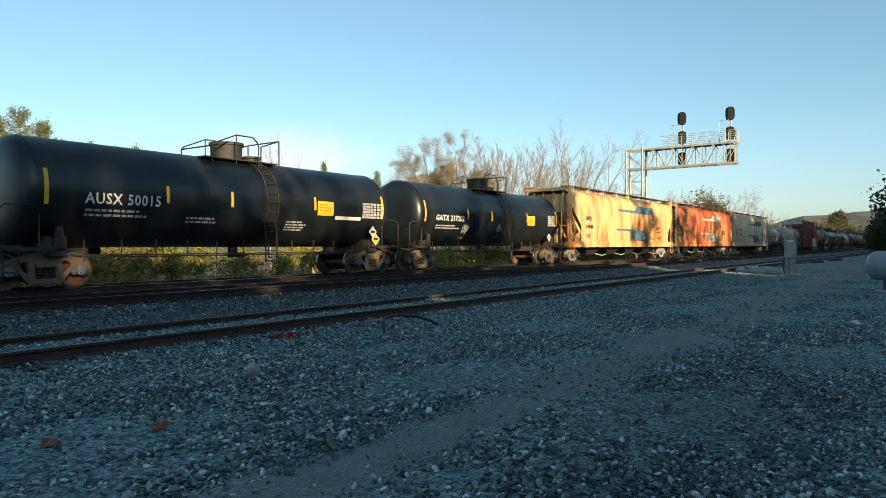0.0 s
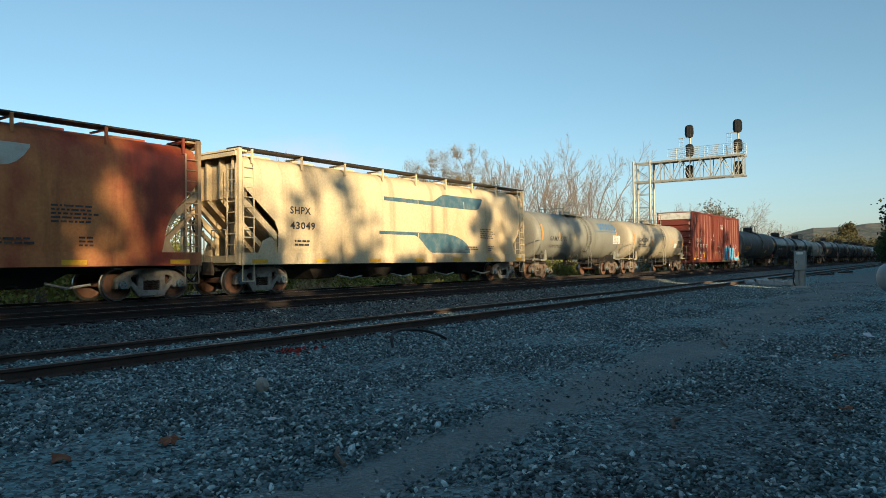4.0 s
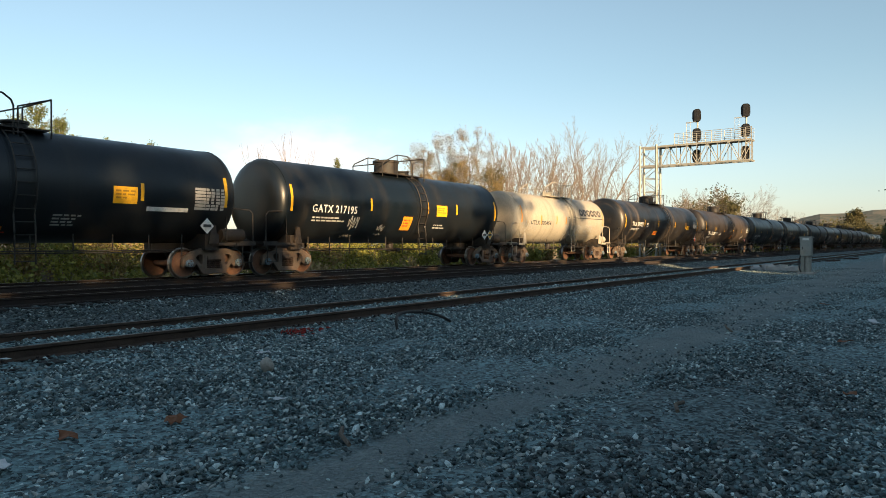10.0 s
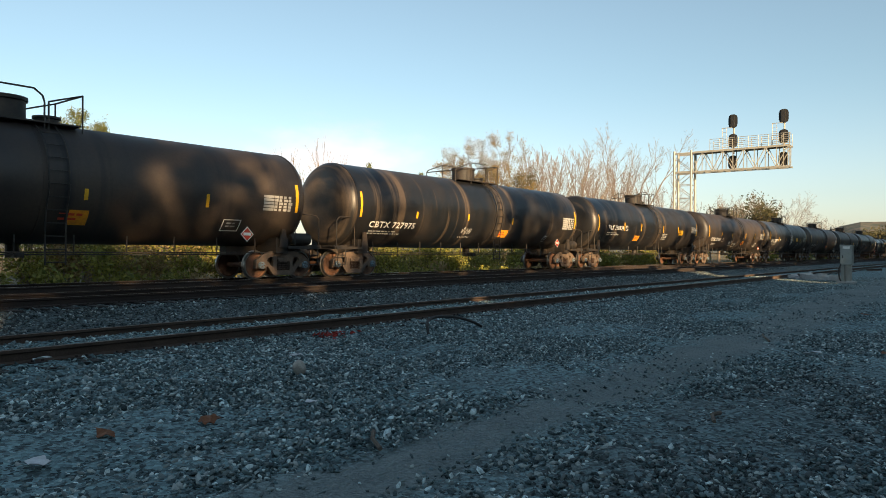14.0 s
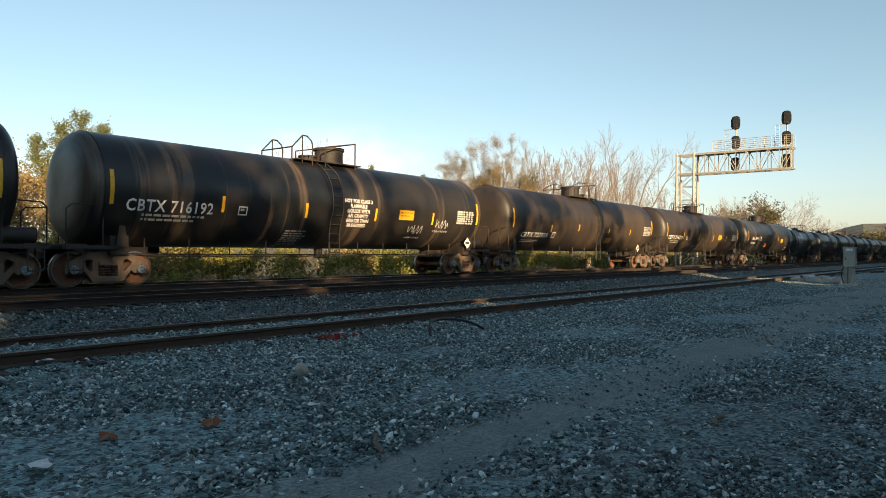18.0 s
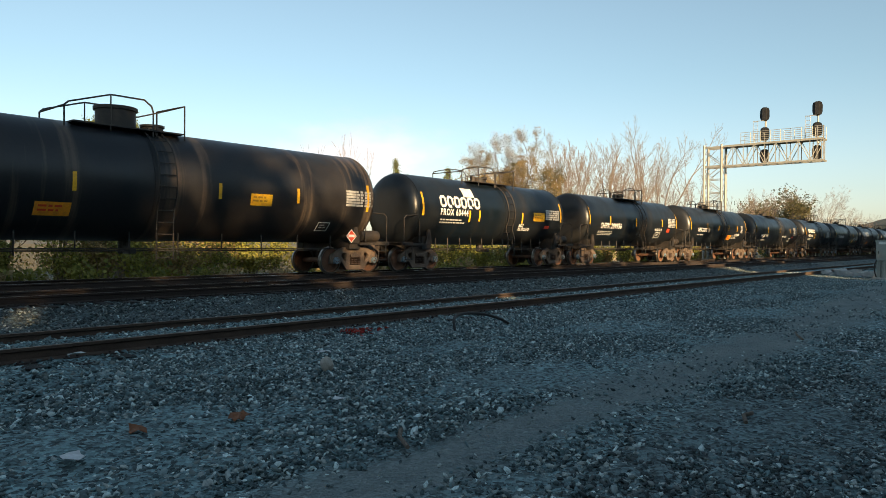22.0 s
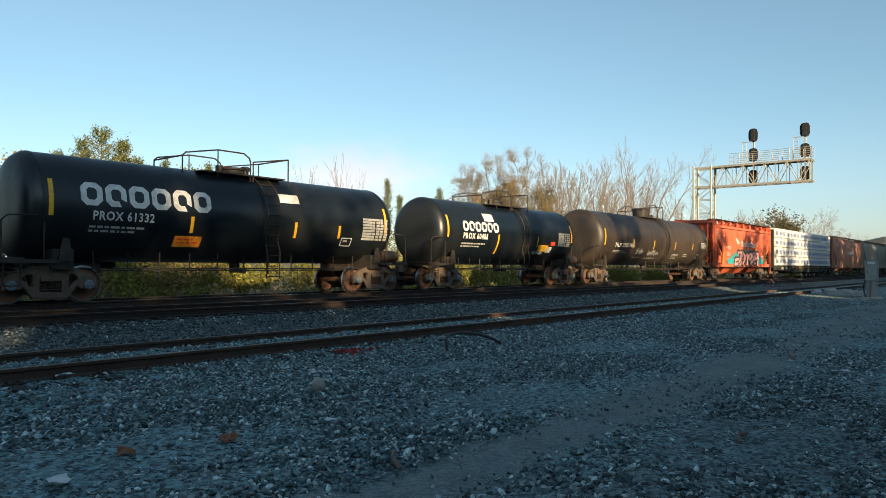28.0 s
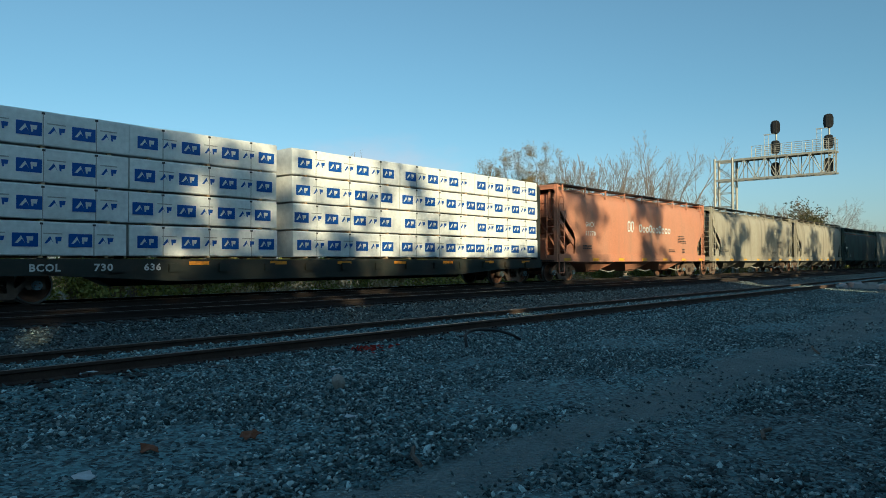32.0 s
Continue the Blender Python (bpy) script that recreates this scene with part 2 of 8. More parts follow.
SKYPAINT = surface("light_blue_spray_paint", (0.12, 0.45, 0.70), (0.2, 0.55, 0.75), 0.6, scale=4, bump=0.05)
LOGOBLUE = surface("faded_teal_stripe", (0.055, 0.115, 0.16), (0.15, 0.19, 0.20), 0.6, scale=2.5, bump=0.05)
LOGOPALE = surface("pale_worn_stripe", (0.42, 0.43, 0.38), (0.36, 0.28, 0.2), 0.6, scale=2.5, bump=0.05)
SILVER = surface("pale_truck_paint", (0.30, 0.28, 0.25), (0.16, 0.13, 0.10), 0.7, scale=5, bump=0.4)
TANPAINT = surface("tan_spray_paint", (0.36, 0.30, 0.17), (0.28, 0.22, 0.12), 0.6, scale=4, bump=0.05)
WRAP = surface("white_plastic_wrap", (0.78, 0.78, 0.76), (0.70, 0.70, 0.68), 0.38, scale=1.2, fine=6, bump=0.25)
TIMBER = surface("sawn_timber", (0.45, 0.32, 0.18), (0.35, 0.24, 0.14), 0.8, scale=5, stretch=(0.2, 1, 3))
GALV = surface("galvanised_steel", (0.36, 0.35, 0.31), (0.27, 0.26, 0.23), 0.5, 0.25, scale=3)
SIGNALBLACK = surface("signal_black", (0.012, 0.012, 0.013), (0.02, 0.02, 0.02), 0.6)
ALUMBOX = surface("aluminium_cabinet", (0.30, 0.31, 0.29), (0.24, 0.25, 0.23), 0.45, 0.4, scale=2)
CONCRETE = surface("concrete", (0.42, 0.41, 0.39), (0.32, 0.31, 0.29), 0.9, scale=4, bump=0.5)
RAILSIDE = surface("rail_rust", (0.032, 0.022, 0.018), (0.024, 0.017, 0.014), 0.85, scale=2, bump=0.4)
SIDINGSIDE = surface("siding_rail_rust", (0.075, 0.05, 0.036), (0.05, 0.033, 0.025), 0.85, scale=2, bump=0.4)
RAILTOP = surface("rail_head_steel", (0.16, 0.14, 0.125), (0.11, 0.09, 0.075), 0.38, 0.8, scale=2, bump=0.05)
SIDINGTOP = surface("siding_rail_head", (0.17, 0.11, 0.075), (0.10, 0.055, 0.035), 0.45, 0.6, scale=2, bump=0.1)
TIE = surface("tie_wood", (0.022, 0.020, 0.018), (0.042, 0.037, 0.032), 0.9, scale=3, stretch=(1, 0.2, 1), bump=0.5, vary=0.25)
STONE = surface("ballast_stone", (0.20, 0.20, 0.19), (0.13, 0.13, 0.125), 0.85, scale=9, bump=0.4)
BARK = surface("bark", (0.13, 0.10, 0.075), (0.20, 0.16, 0.125), 0.9, scale=5, stretch=(1, 1, 0.2), bump=0.6)
PALEBARK = surface("pale_bark", (0.26, 0.21, 0.165), (0.18, 0.14, 0.11), 0.9, scale=5, stretch=(1, 1, 0.2), bump=0.5)
HOSE = surface("rubber_hose", (0.02, 0.018, 0.016), (0.05, 0.04, 0.035), 0.6)


def leaf_mat(name, a, b):
    m, nt, p = node_mat(name)
    geo = nt.nodes.new("ShaderNodeNewGeometry")
    c = mixed(nt, geo.outputs["Random Per Island"], a, b)
    nt.links.new(c, p.inputs["Base Color"])
    p.inputs["Roughness"].default_value = 0.75
    t = nt.nodes.new("ShaderNodeBsdfTranslucent")
    nt.links.new(c, t.inputs["Color"])
    mx = nt.nodes.new("ShaderNodeMixShader")
    mx.inputs[0].default_value = 0.25
    nt.links.new(p.outputs[0], mx.inputs[1]), nt.links.new(t.outputs[0], mx.inputs[2])
    nt.links.new(mx.outputs[0], nt.nodes["Material Output"].inputs[0])
    return m


CEDAR = leaf_mat("cedar_foliage", (0.06, 0.085, 0.025), (0.19, 0.20, 0.055))
GOLDEN = leaf_mat("yellow_green_leaves", (0.09, 0.11, 0.025), (0.25, 0.24, 0.05))
AUTUMN = leaf_mat("brown_autumn_leaves", (0.17, 0.12, 0.05), (0.32, 0.235, 0.095))
SHRUB = leaf_mat("roadside_shrub_leaves", (0.09, 0.11, 0.02), (0.30, 0.27, 0.05))
DARKLEAF = leaf_mat("dark_green_leaves", (0.02, 0.035, 0.012), (0.06, 0.08, 0.025))
OLIVE = leaf_mat("olive_brown_leaves", (0.045, 0.05, 0.02), (0.13, 0.11, 0.045))
DRYGRASS = leaf_mat("dry_grass", (0.25, 0.18, 0.08), (0.40, 0.30, 0.15))
LEAFLITTER = surface("fallen_leaf", (0.22, 0.09, 0.04), (0.15, 0.06, 0.03), 0.8, scale=20)

# ---- mesh building ----


class Mesh:
    """Gathers simple solids into one mesh."""

    def __init__(self):
        self.v, self.f, self.m, self.k = [], [], [], 0

    def mat(self, k):
        self.k = k
        return self

    def put(self, verts, faces):
        o = len(self.v)
        self.v += [tuple(p) for p in verts]
        self.f += [tuple(i + o for i in f) for f in faces]
        self.m += [self.k] * len(faces)
        return self

    def box(self, c, s, turn=None):
        x, y, z = (a / 2 for a in s)
        vs = [Vector((sx * x, sy * y, sz * z)) for sx in (-1, 1) for sy in (-1, 1) for sz in (-1, 1)]
        if turn is not None:
            vs = [turn @ v for v in vs]
        vs = [v + Vector(c) for v in vs]
        return self.put(vs, [(0, 1, 3, 2), (4, 6, 7, 5), (0, 4, 5, 1), (2, 3, 7, 6), (0, 2, 6, 4), (1, 5, 7, 3)])

    def rod(self, a, b, r, n=8, r2=None):
        a, b = Vector(a), Vector(b)
        q = (b - a).to_track_quat("Z", "Y")
        r2 = r if r2 is None else r2
        vs = [a + q @ Vector((r * math.cos(i * math.tau / n), r * math.sin(i * math.tau / n), 0)) for i in range(n)]
        vs += [b + q @ Vector((r2 * math.cos(i * math.tau / n), r2 * math.sin(i * math.tau / n), 0)) for i in range(n)]
        fs = [(i, (i + 1) % n, n + (i + 1) % n, n + i) for i in range(n)]
        return self.put(vs, fs + [tuple(range(n - 1, -1, -1)), tuple(range(n, 2 * n))])

    def pipe(self, pts, r, n=6):
        for a, b in zip(pts, pts[1:]):
            self.rod(a, b, r, n)
        return self

    def lathe(self, profile, axis="x", n=32, centre=(0, 0, 0), cap=True):
        """profile: (along, radius) points, turned round the axis."""
        c, vs, fs = Vector(centre), [], []
        for a, r in profile:
            for i in range(n):
                u, w = r * math.cos(i * math.tau / n), r * math.sin(i * math.tau / n)
                vs.append(c + Vector({"x": (a, u, w), "y": (w, a, u), "z": (u, w, a)}[axis]))
        for j in range(len(profile) - 1):
            for i in range(n):
                k = (i + 1) % n
                fs.append((j * n + i, j * n + k, (j + 1) * n + k, (j + 1) * n + i))
        if cap:
            fs += [tuple(range(n - 1, -1, -1)), tuple(range((len(profile) - 1) * n, len(profile) * n))]
        return self.put(vs, fs)

    def prism(self, poly, y0, y1, axis="y"):
        """A polygon in the (x, z) plane, or (y, z) for axis x, pulled from y0 to y1."""
        n = len(poly)
        mk = (lambda p, y: (p[0], y, p[1])) if axis == "y" else (lambda p, y: (y, p[0], p[1]))
        vs = [mk(p, y0) for p in poly] + [mk(p, y1) for p in poly]
        fs = [(i, (i + 1) % n, n + (i + 1) % n, n + i) for i in range(n)]
        return self.put(vs, fs + [tuple(range(n - 1, -1, -1)), tuple(range(n, 2 * n))])

    def data(self, name, mats, smooth=False):
        me = bpy.data.meshes.new(name)
        me.from_pydata(self.v, [], self.f)
        for m in mats if isinstance(mats, (list, tuple)) else [mats]:
            me.materials.append(m)
        me.polygons.foreach_set("material_index", self.m)
        bm = bmesh.new()
        bm.from_mesh(me)
        bmesh.ops.recalc_face_normals(bm, faces=bm.faces)
        bm.to_mesh(me)
        bm.free()
        if smooth:
            me.polygons.foreach_set("use_smooth", [True] * len(me.polygons))
            me.set_sharp_from_angle(angle=radians(40))
        me.update()
        return me


def part(name, mesh, mats, parent, label="", smooth=False, at=None):
    """Links a mesh as one object under a thing or a part."""
    me = mesh.data(name, mats, smooth) if isinstance(mesh, Mesh) else mesh
    ob = new(name, me)
    ob.parent = parent
    if at is not None:
        ob.matrix_basis = at
    if label:
        tagged(ob, label)
    return ob


def thing(name, label, category, group="", m=None, kind=""):
    ob = new(name)
    ob.empty_display_size = 0.3
    if m is not None:
        ob.matrix_basis = m
    return tagged(ob, label, category, group, kind)


def single(name, mesh, mats, label, category, group="", kind="", smooth=False, at=None):
    ob = part(name, mesh, mats, None, "", smooth, at)
    return tagged(ob, label, category, group, kind)


kept = {}


def shared(key, make):
    """Mesh data made once and used by all alike pieces."""
    if key not in kept:
        kept[key] = make()
    return kept[key]


def set_under(first, parent, m):
    """first: a list that holds the part once built; gives it, or a copy of it, to the parent."""
    if not first[1]:
        first[1] = True
        first[0].parent, first[0].matrix_basis = parent, m
        return first[0]
    c = copy_thing(first[0], m)
    c.parent = parent
    return c



def letters(text, height, width=None):
    """Flat lettering in the x-z plane from the origin, height in metres; width squeezes it."""
    cu = bpy.data.curves.new("lettering", "FONT")
    cu.body, cu.size, cu.resolution_u, cu.offset = text, height / 0.7, 2, 0.008
    cu.space_character = 1.12
    ob = new("lettering", cu)
    me = bpy.data.meshes.new_from_object(ob.evaluated_get(bpy.context.evaluated_depsgraph_get()))
    bpy.data.objects.remove(ob)
    co = np.empty(len(me.vertices) * 3)
    me.vertices.foreach_get("co", co)
    co = co.reshape(-1, 3)
    k = width / max(1e-6, np.ptp(co[:, 0])) if width else 1
    co = np.c_[(co[:, 0] - co[:, 0].min()) * k, np.zeros(len(co)), co[:, 1]]
    me.vertices.foreach_set("co", co.ravel())
    return me


def wrapped(me, radius, z0, x0, off=0.006, cuts=4):
    """Lays a flat mesh of the x-z plane on the near side of a lying cylinder of that radius, at the arc height z0 above its axis."""
    bm = bmesh.new()
    bm.from_mesh(me)
    zs = [v.co.z for v in bm.verts] or [0]
    lo, hi = min(zs), max(zs)
    for i in range(1, cuts):
        bmesh.ops.bisect_plane(bm, geom=bm.verts[:] + bm.edges[:] + bm.faces[:], plane_co=(0, 0, lo + (hi - lo) * i / cuts), plane_no=(0, 0, 1))
    for v in bm.verts:
        a = (v.co.z + z0) / radius
        v.co = (v.co.x + x0, -(radius + off) * math.cos(a), (radius + off) * math.sin(a))
    bmesh.ops.recalc_face_normals(bm, faces=bm.faces)
    bm.to_mesh(me)
    bm.free()
    return me


def quads(rects):
    """Flat rectangles (x0, z0, x1, z1) in the x-z plane as one mesh."""
    m = Mesh()
    for x0, z0, x1, z1 in rects:
        m.put([(x0, 0, z0), (x1, 0, z0), (x1, 0, z1), (x0, 0, z1)], [(0, 1, 2, 3)])
    me = bpy.data.meshes.new("panel")
    me.from_pydata(m.v, [], m.f)
    return me


def inked(me, m):
    me.materials.clear()
    me.materials.append(m)
    return me


# ---- ground and tracks ----
TRAIN_Y, MIDDLE_Y, SIDING_Y, SIDING_Z = 19.7, 15.5, 10.1, -0.23
PROFILE = [(-3000, -1.2), (-60, -0.9), (-10, -0.55), (0, -0.52), (6, -0.5), (7.6, -0.47), (8.9, -0.42), (9.36, -0.40), (9.5, -0.335), (10.7, -0.335), (10.9, -0.39),
           (12.2, -0.42), (13.3, -0.36), (13.95, -0.215), (17.1, -0.20), (17.6, -0.23), (18.1, -0.20), (21.2, -0.20), (22, -0.28), (23.6, -0.75), (27, -0.85), (60, -1.0), (300, -2), (4000, -6)]
PY, PZ = np.array([p[0] for p in PROFILE]), np.array([p[1] for p in PROFILE])


def path_mask(x, y):
    """How bare the trodden dirt strip is, 0 to 1: it runs past the camera and out along the tracks."""
    mid = 3.32 + 0.032 * (np.clip(x, -20, 30) - 3) + 0.07 * np.sin(x * 0.31 + 0.6)
    wide = 0.42 + 0.03 * np.clip(x - 5, 0, 60)
    a = np.clip(1.5 - np.abs(y - mid) / wide, 0, 1)
    mid2 = -0.9 + 0.015 * x
    b = np.clip(1.35 - np.abs(y - mid2) / (1.1 + 0.012 * np.clip(x, 0, 60)), 0, 1) * np.clip((x - 7) / 8, 0, 1)
    return np.maximum(a, b)


def dark_stone_mask(x, y):
    """Where the stones are darker: right of the trodden strip, and over the beds of the main tracks."""
    a = np.clip(1.5 - np.hypot((x - 6.6) / 2.8, (y - 1.75) / 0.8), 0, 0.55)
    return np.maximum(a, np.clip((y - 10.95) / 1.3, 0, 0.9) * np.clip((23.5 - y) / 1.5, 0, 1))


def ground_z(x, y):
    return np.interp(y, PY, PZ)


def axis_steps(stops):
    out = []
    for a, b, n in stops:
        out += list(np.linspace(a, b, n, endpoint=False))
    return np.array(out + [stops[-1][1]])


gx = axis_steps([(-3000, -700, 8), (-700, -60, 32), (-60, -2, 40), (-2, 30, 160), (30, 80, 100), (80, 300, 60), (300, 4000, 16)])
gy = axis_steps([(-3000, -200, 8), (-200, -20, 18), (-20, -4, 16), (-4, 24, 190), (24, 80, 28), (80, 400, 16), (400, 4000, 12)])
X, Y = np.meshgrid(gx, gy, indexing="ij")
rng = np.random.default_rng(3)
Z = ground_z(X, Y) + np.where((X > -5) & (X < 90) & (Y > -5) & (Y < 22), rng.normal(0, 0.012, X.shape), 0)
Z += np.where(Y < 7, 0.03 * np.sin(X * 0.9 + Y) * np.cos(Y * 1.3 - X * 0.4), 0)
nx, ny = X.shape
idx = np.arange(nx * ny).reshape(nx, ny)
faces = np.stack([idx[:-1, :-1], idx[1:, :-1], idx[1:, 1:], idx[:-1, 1:]], -1).reshape(-1, 4)
gm = bpy.data.meshes.new("ground")
gm.from_pydata(np.stack([X, Y, Z], -1).reshape(-1, 3).tolist(), [], faces.tolist())
att = gm.attributes.new("bare", "FLOAT", "POINT")
att.data.foreach_set("value", path_mask(X, Y).ravel().astype(np.float32))
att3 = gm.attributes.new("dark_stone", "FLOAT", "POINT")
att3.data.foreach_set("value", dark_stone_mask(X, Y).ravel().astype(np.float32))
att2 = gm.attributes.new("green", "FLOAT", "POINT")
grass = np.clip((Y - 22.3) / 1.5, 0, 1) + np.clip((-12 - Y) / 6, 0, 1)
att2.data.foreach_set("value", np.clip(grass, 0, 1).ravel().astype(np.float32))
gm.polygons.foreach_set("use_smooth", [True] * len(gm.polygons))
GROUND, nt, bs = node_mat("gravel_ground")
vor = add(nt, "ShaderNodeTexVoronoi", Scale=27.0)
nt.links.new(coords(nt), vor.inputs["Vector"])
vr = nt.nodes.new("ShaderNodeMapRange")
vr.inputs["From Max"].default_value = 0.9
sep = nt.nodes.new("ShaderNodeSeparateColor")
nt.links.new(vor.outputs["Color"], sep.inputs[0])
nt.links.new(sep.outputs[0], vr.inputs["Value"])
stones = mixed(nt, vr.outputs["Result"], (0.012, 0.023, 0.026), (0.30, 0.45, 0.47))
stones = mixed(nt, noise_fac(nt, 0.5, lo=0.5, hi=0.9), stones, (0.09, 0.128, 0.137))
dark = nt.nodes.new("ShaderNodeAttribute")
dark.attribute_name = "dark_stone"
stones = mixed(nt, dark.outputs["Fac"], stones, mixed(nt, vr.outputs["Result"], (0.008, 0.014, 0.016), (0.13, 0.165, 0.168)))
dirt = mixed(nt, noise_fac(nt, 1.7, lo=0.35, hi=0.7), (0.225, 0.262, 0.256), (0.155, 0.19, 0.192))
a1 = nt.nodes.new("ShaderNodeAttribute")
a1.attribute_name = "bare"
edge = nt.nodes.new("ShaderNodeMath")
edge.operation = "MULTIPLY_ADD"
edge.inputs[1].default_value, edge.inputs[2].default_value = 0.9, -0.45
nt.links.new(noise_fac(nt, 1.1, lo=0.25, hi=0.75), edge.inputs[0])
sm = nt.nodes.new("ShaderNodeMath")
sm.use_clamp = True
nt.links.new(a1.outputs["Fac"], sm.inputs[0]), nt.links.new(edge.outputs[0], sm.inputs[1])
a2 = nt.nodes.new("ShaderNodeAttribute")
a2.attribute_name = "green"
gcol = mixed(nt, sm.outputs[0], stones, dirt)
gcol = mixed(nt, a2.outputs["Fac"], gcol, mixed(nt, noise_fac(nt, 0.4), (0.10, 0.085, 0.035), (0.18, 0.13, 0.06)))
nt.links.new(gcol, bs.inputs["Base Color"])
bs.inputs["Roughness"].default_value = 0.9
bumped(nt, bs, vor.outputs["Distance"], 1.0, 0.05)
gm.materials.append(GROUND)
tagged(new("ground", gm), "grey gravel and trodden dirt beside the tracks", "ground", kind="structure")

# loose stones near the camera
ICO = bmesh.new()
bmesh.ops.create_icosphere(ICO, subdivisions=1, radius=1)
ico_v = np.array([v.co[:] for v in ICO.verts])
ico_f = np.array([[v.index for v in f.verts] for f in ICO.faces])
ICO.free()
oct_v = np.array([(1, 0, 0), (0, 1, 0), (-1, 0, 0), (0, -1, 0), (0, 0, 1), (0, 0, -1)], float)
oct_f = np.array([(0, 1, 4), (1, 2, 4), (2, 3, 4), (3, 0, 4), (1, 0, 5), (2, 1, 5), (3, 2, 5), (0, 3, 5)])


def stones_mesh(name, xs, ys, size, lift=0.35, rough=False, m=None):
    sv, sf = (oct_v, oct_f) if rough else (ico_v, ico_f)
    k = len(sv)
    n = len(xs)
    r = np.random.default_rng(len(xs))
    s = size * np.clip(r.lognormal(0, 0.33, n), 0.4, 1.75)
    v = sv[None] * (1 + r.normal(0, 0.22, (n, k, 1))) * s[:, None, None] * np.stack([r.uniform(.7, 1.35, n), r.uniform(.7, 1.2, n), r.uniform(.4, .7, n)], -1)[:, None]
    tx, ty = r.normal(0, 0.4, (2, n, 1))
    v = np.stack([v[..., 0], v[..., 1], v[..., 2] + v[..., 0] * tx + v[..., 1] * ty], -1)
    a = r.uniform(0, math.tau, n)
    c, w = np.cos(a)[:, None], np.sin(a)[:, None]
    v = np.stack([v[..., 0] * c - v[..., 1] * w, v[..., 0] * w + v[..., 1] * c, v[..., 2]], -1)
    v += np.stack([xs, ys, ground_z(xs, ys) + s * lift], -1)[:, None]
    f = (sf[None] + k * np.arange(n)[:, None, None]).reshape(-1, 3)
    me = bpy.data.meshes.new(name)
    me.vertices.add(n * k), me.loops.add(len(f) * 3), me.polygons.add(len(f))
    me.vertices.foreach_set("co", v.ravel())
    me.loops.foreach_set("vertex_index", f.ravel())
    me.polygons.foreach_set("loop_start", np.arange(len(f)) * 3)
    me.update(calc_edges=True)
    me.materials.append(m or BALLAST)
    return me


def ballast_mat(name, stops, soil):
    """Loose stones, each of its own tone from the stops (position, colour)."""
    m, nt, b = node_mat(name)
    geo = nt.nodes.new("ShaderNodeNewGeometry")
    ramp = nt.nodes.new("ShaderNodeValToRGB")
    el = ramp.color_ramp.elements
    el[0].color, el[1].color = (*stops[0][1], 1), (*stops[-1][1], 1)
    for p, c in stops[1:-1]:
        el.new(p).color = (*c, 1)
    nt.links.new(geo.outputs["Random Per Island"], ramp.inputs["Fac"])
    nt.links.new(mixed(nt, noise_fac(nt, 60, lo=0.45, hi=0.9), ramp.outputs["Color"], soil), b.inputs["Base Color"])
    b.inputs["Roughness"].default_value = 0.8
    return m


BALLAST = ballast_mat("loose_ballast", ((0, (0.010, 0.022, 0.026)), (0.36, (0.07, 0.108, 0.116)), (0.5, (0.20, 0.222, 0.205)), (0.56, (0.10, 0.165, 0.182)), (0.72, (0.18, 0.262, 0.278)), (0.84, (0.36, 0.385, 0.36)), (1, (0.74, 0.88, 0.88))), (0.15, 0.20, 0.20))
DARKBALLAST = ballast_mat("dark_ballast", ((0, (0.01, 0.019, 0.022)), (0.6, (0.072, 0.09, 0.092)), (0.8, (0.15, 0.165, 0.16)), (1, (0.44, 0.49, 0.48))), (0.06, 0.07, 0.07))
r = np.random.default_rng(11)


def scatter(n, x0, x1, y0, y1, power=1.0):
    x = x0 + (x1 - x0) * r.uniform(0, 1, n) ** power
    return x, r.uniform(y0, y1, n)


def spread_stones(name, xs, ys, size, lift, rough, label, category):
    """Two sheets of loose stones: pale ones, and dark ones where the mask is high."""
    d = r.uniform(0, 1, len(xs)) < dark_stone_mask(xs, ys) * 0.9
    for k, m, word in ((~d, BALLAST, ""), (d, DARKBALLAST, "dark ")):
        if k.sum() > 50:
            tagged(new(name, stones_mesh(name, xs[k], ys[k], size, lift, rough, m)), word + label, category, kind="stuff")


xs, ys = scatter(36000, 1.0, 6.5, 0.0, 9.3, 0.9)
keep = (r.uniform(0, 1, len(xs)) > path_mask(xs, ys) * 0.96) & (ys < 0.9 * xs + 5)
spread_stones("gravel", xs[keep], ys[keep], 0.0165, 0.25, False, "loose angular grey gravel on the ground", "gravel")
xs, ys = scatter(62000, 6.3, 16, 0.0, 9.3, 1.1)
keep = (r.uniform(0, 1, len(xs)) > path_mask(xs, ys) * 0.9) & (np.abs(ys) < 0.85 * xs + 6)
spread_stones("gravel", xs[keep], ys[keep], 0.0165, 0.3, True, "loose grey gravel stones on the ground", "gravel")
xs, ys = scatter(42000, 12, 50, 0.0, 9.2, 1.3)
keep = (r.uniform(0, 1, len(xs)) > path_mask(xs, ys) * 0.8) & (xs > 10)
spread_stones("gravel", xs[keep], ys[keep], 0.020, 0.3, True, "loose grey gravel farther out along the siding", "gravel")
xs, ys = scatter(50000, 1.5, 42, 5.6, 14.3, 1.25)
keep = (np.abs(ys - 9.38) > 0.1) & (np.abs(ys - 10.82) > 0.1)
spread_stones("ballast", xs[keep], ys[keep], 0.023, 0.35, True, "grey crushed stone ballast along the siding", "ballast")
xs, ys = scatter(30000, 2.5, 60, 13.4, 18.8, 1.2)
keep = np.min(np.abs(ys[:, None] - np.array([14.78, 16.22])), 1) > 0.1
spread_stones("ballast", xs[keep], ys[keep], 0.028, 0.3, True, "grey crushed stone ballast between the main tracks", "ballast")


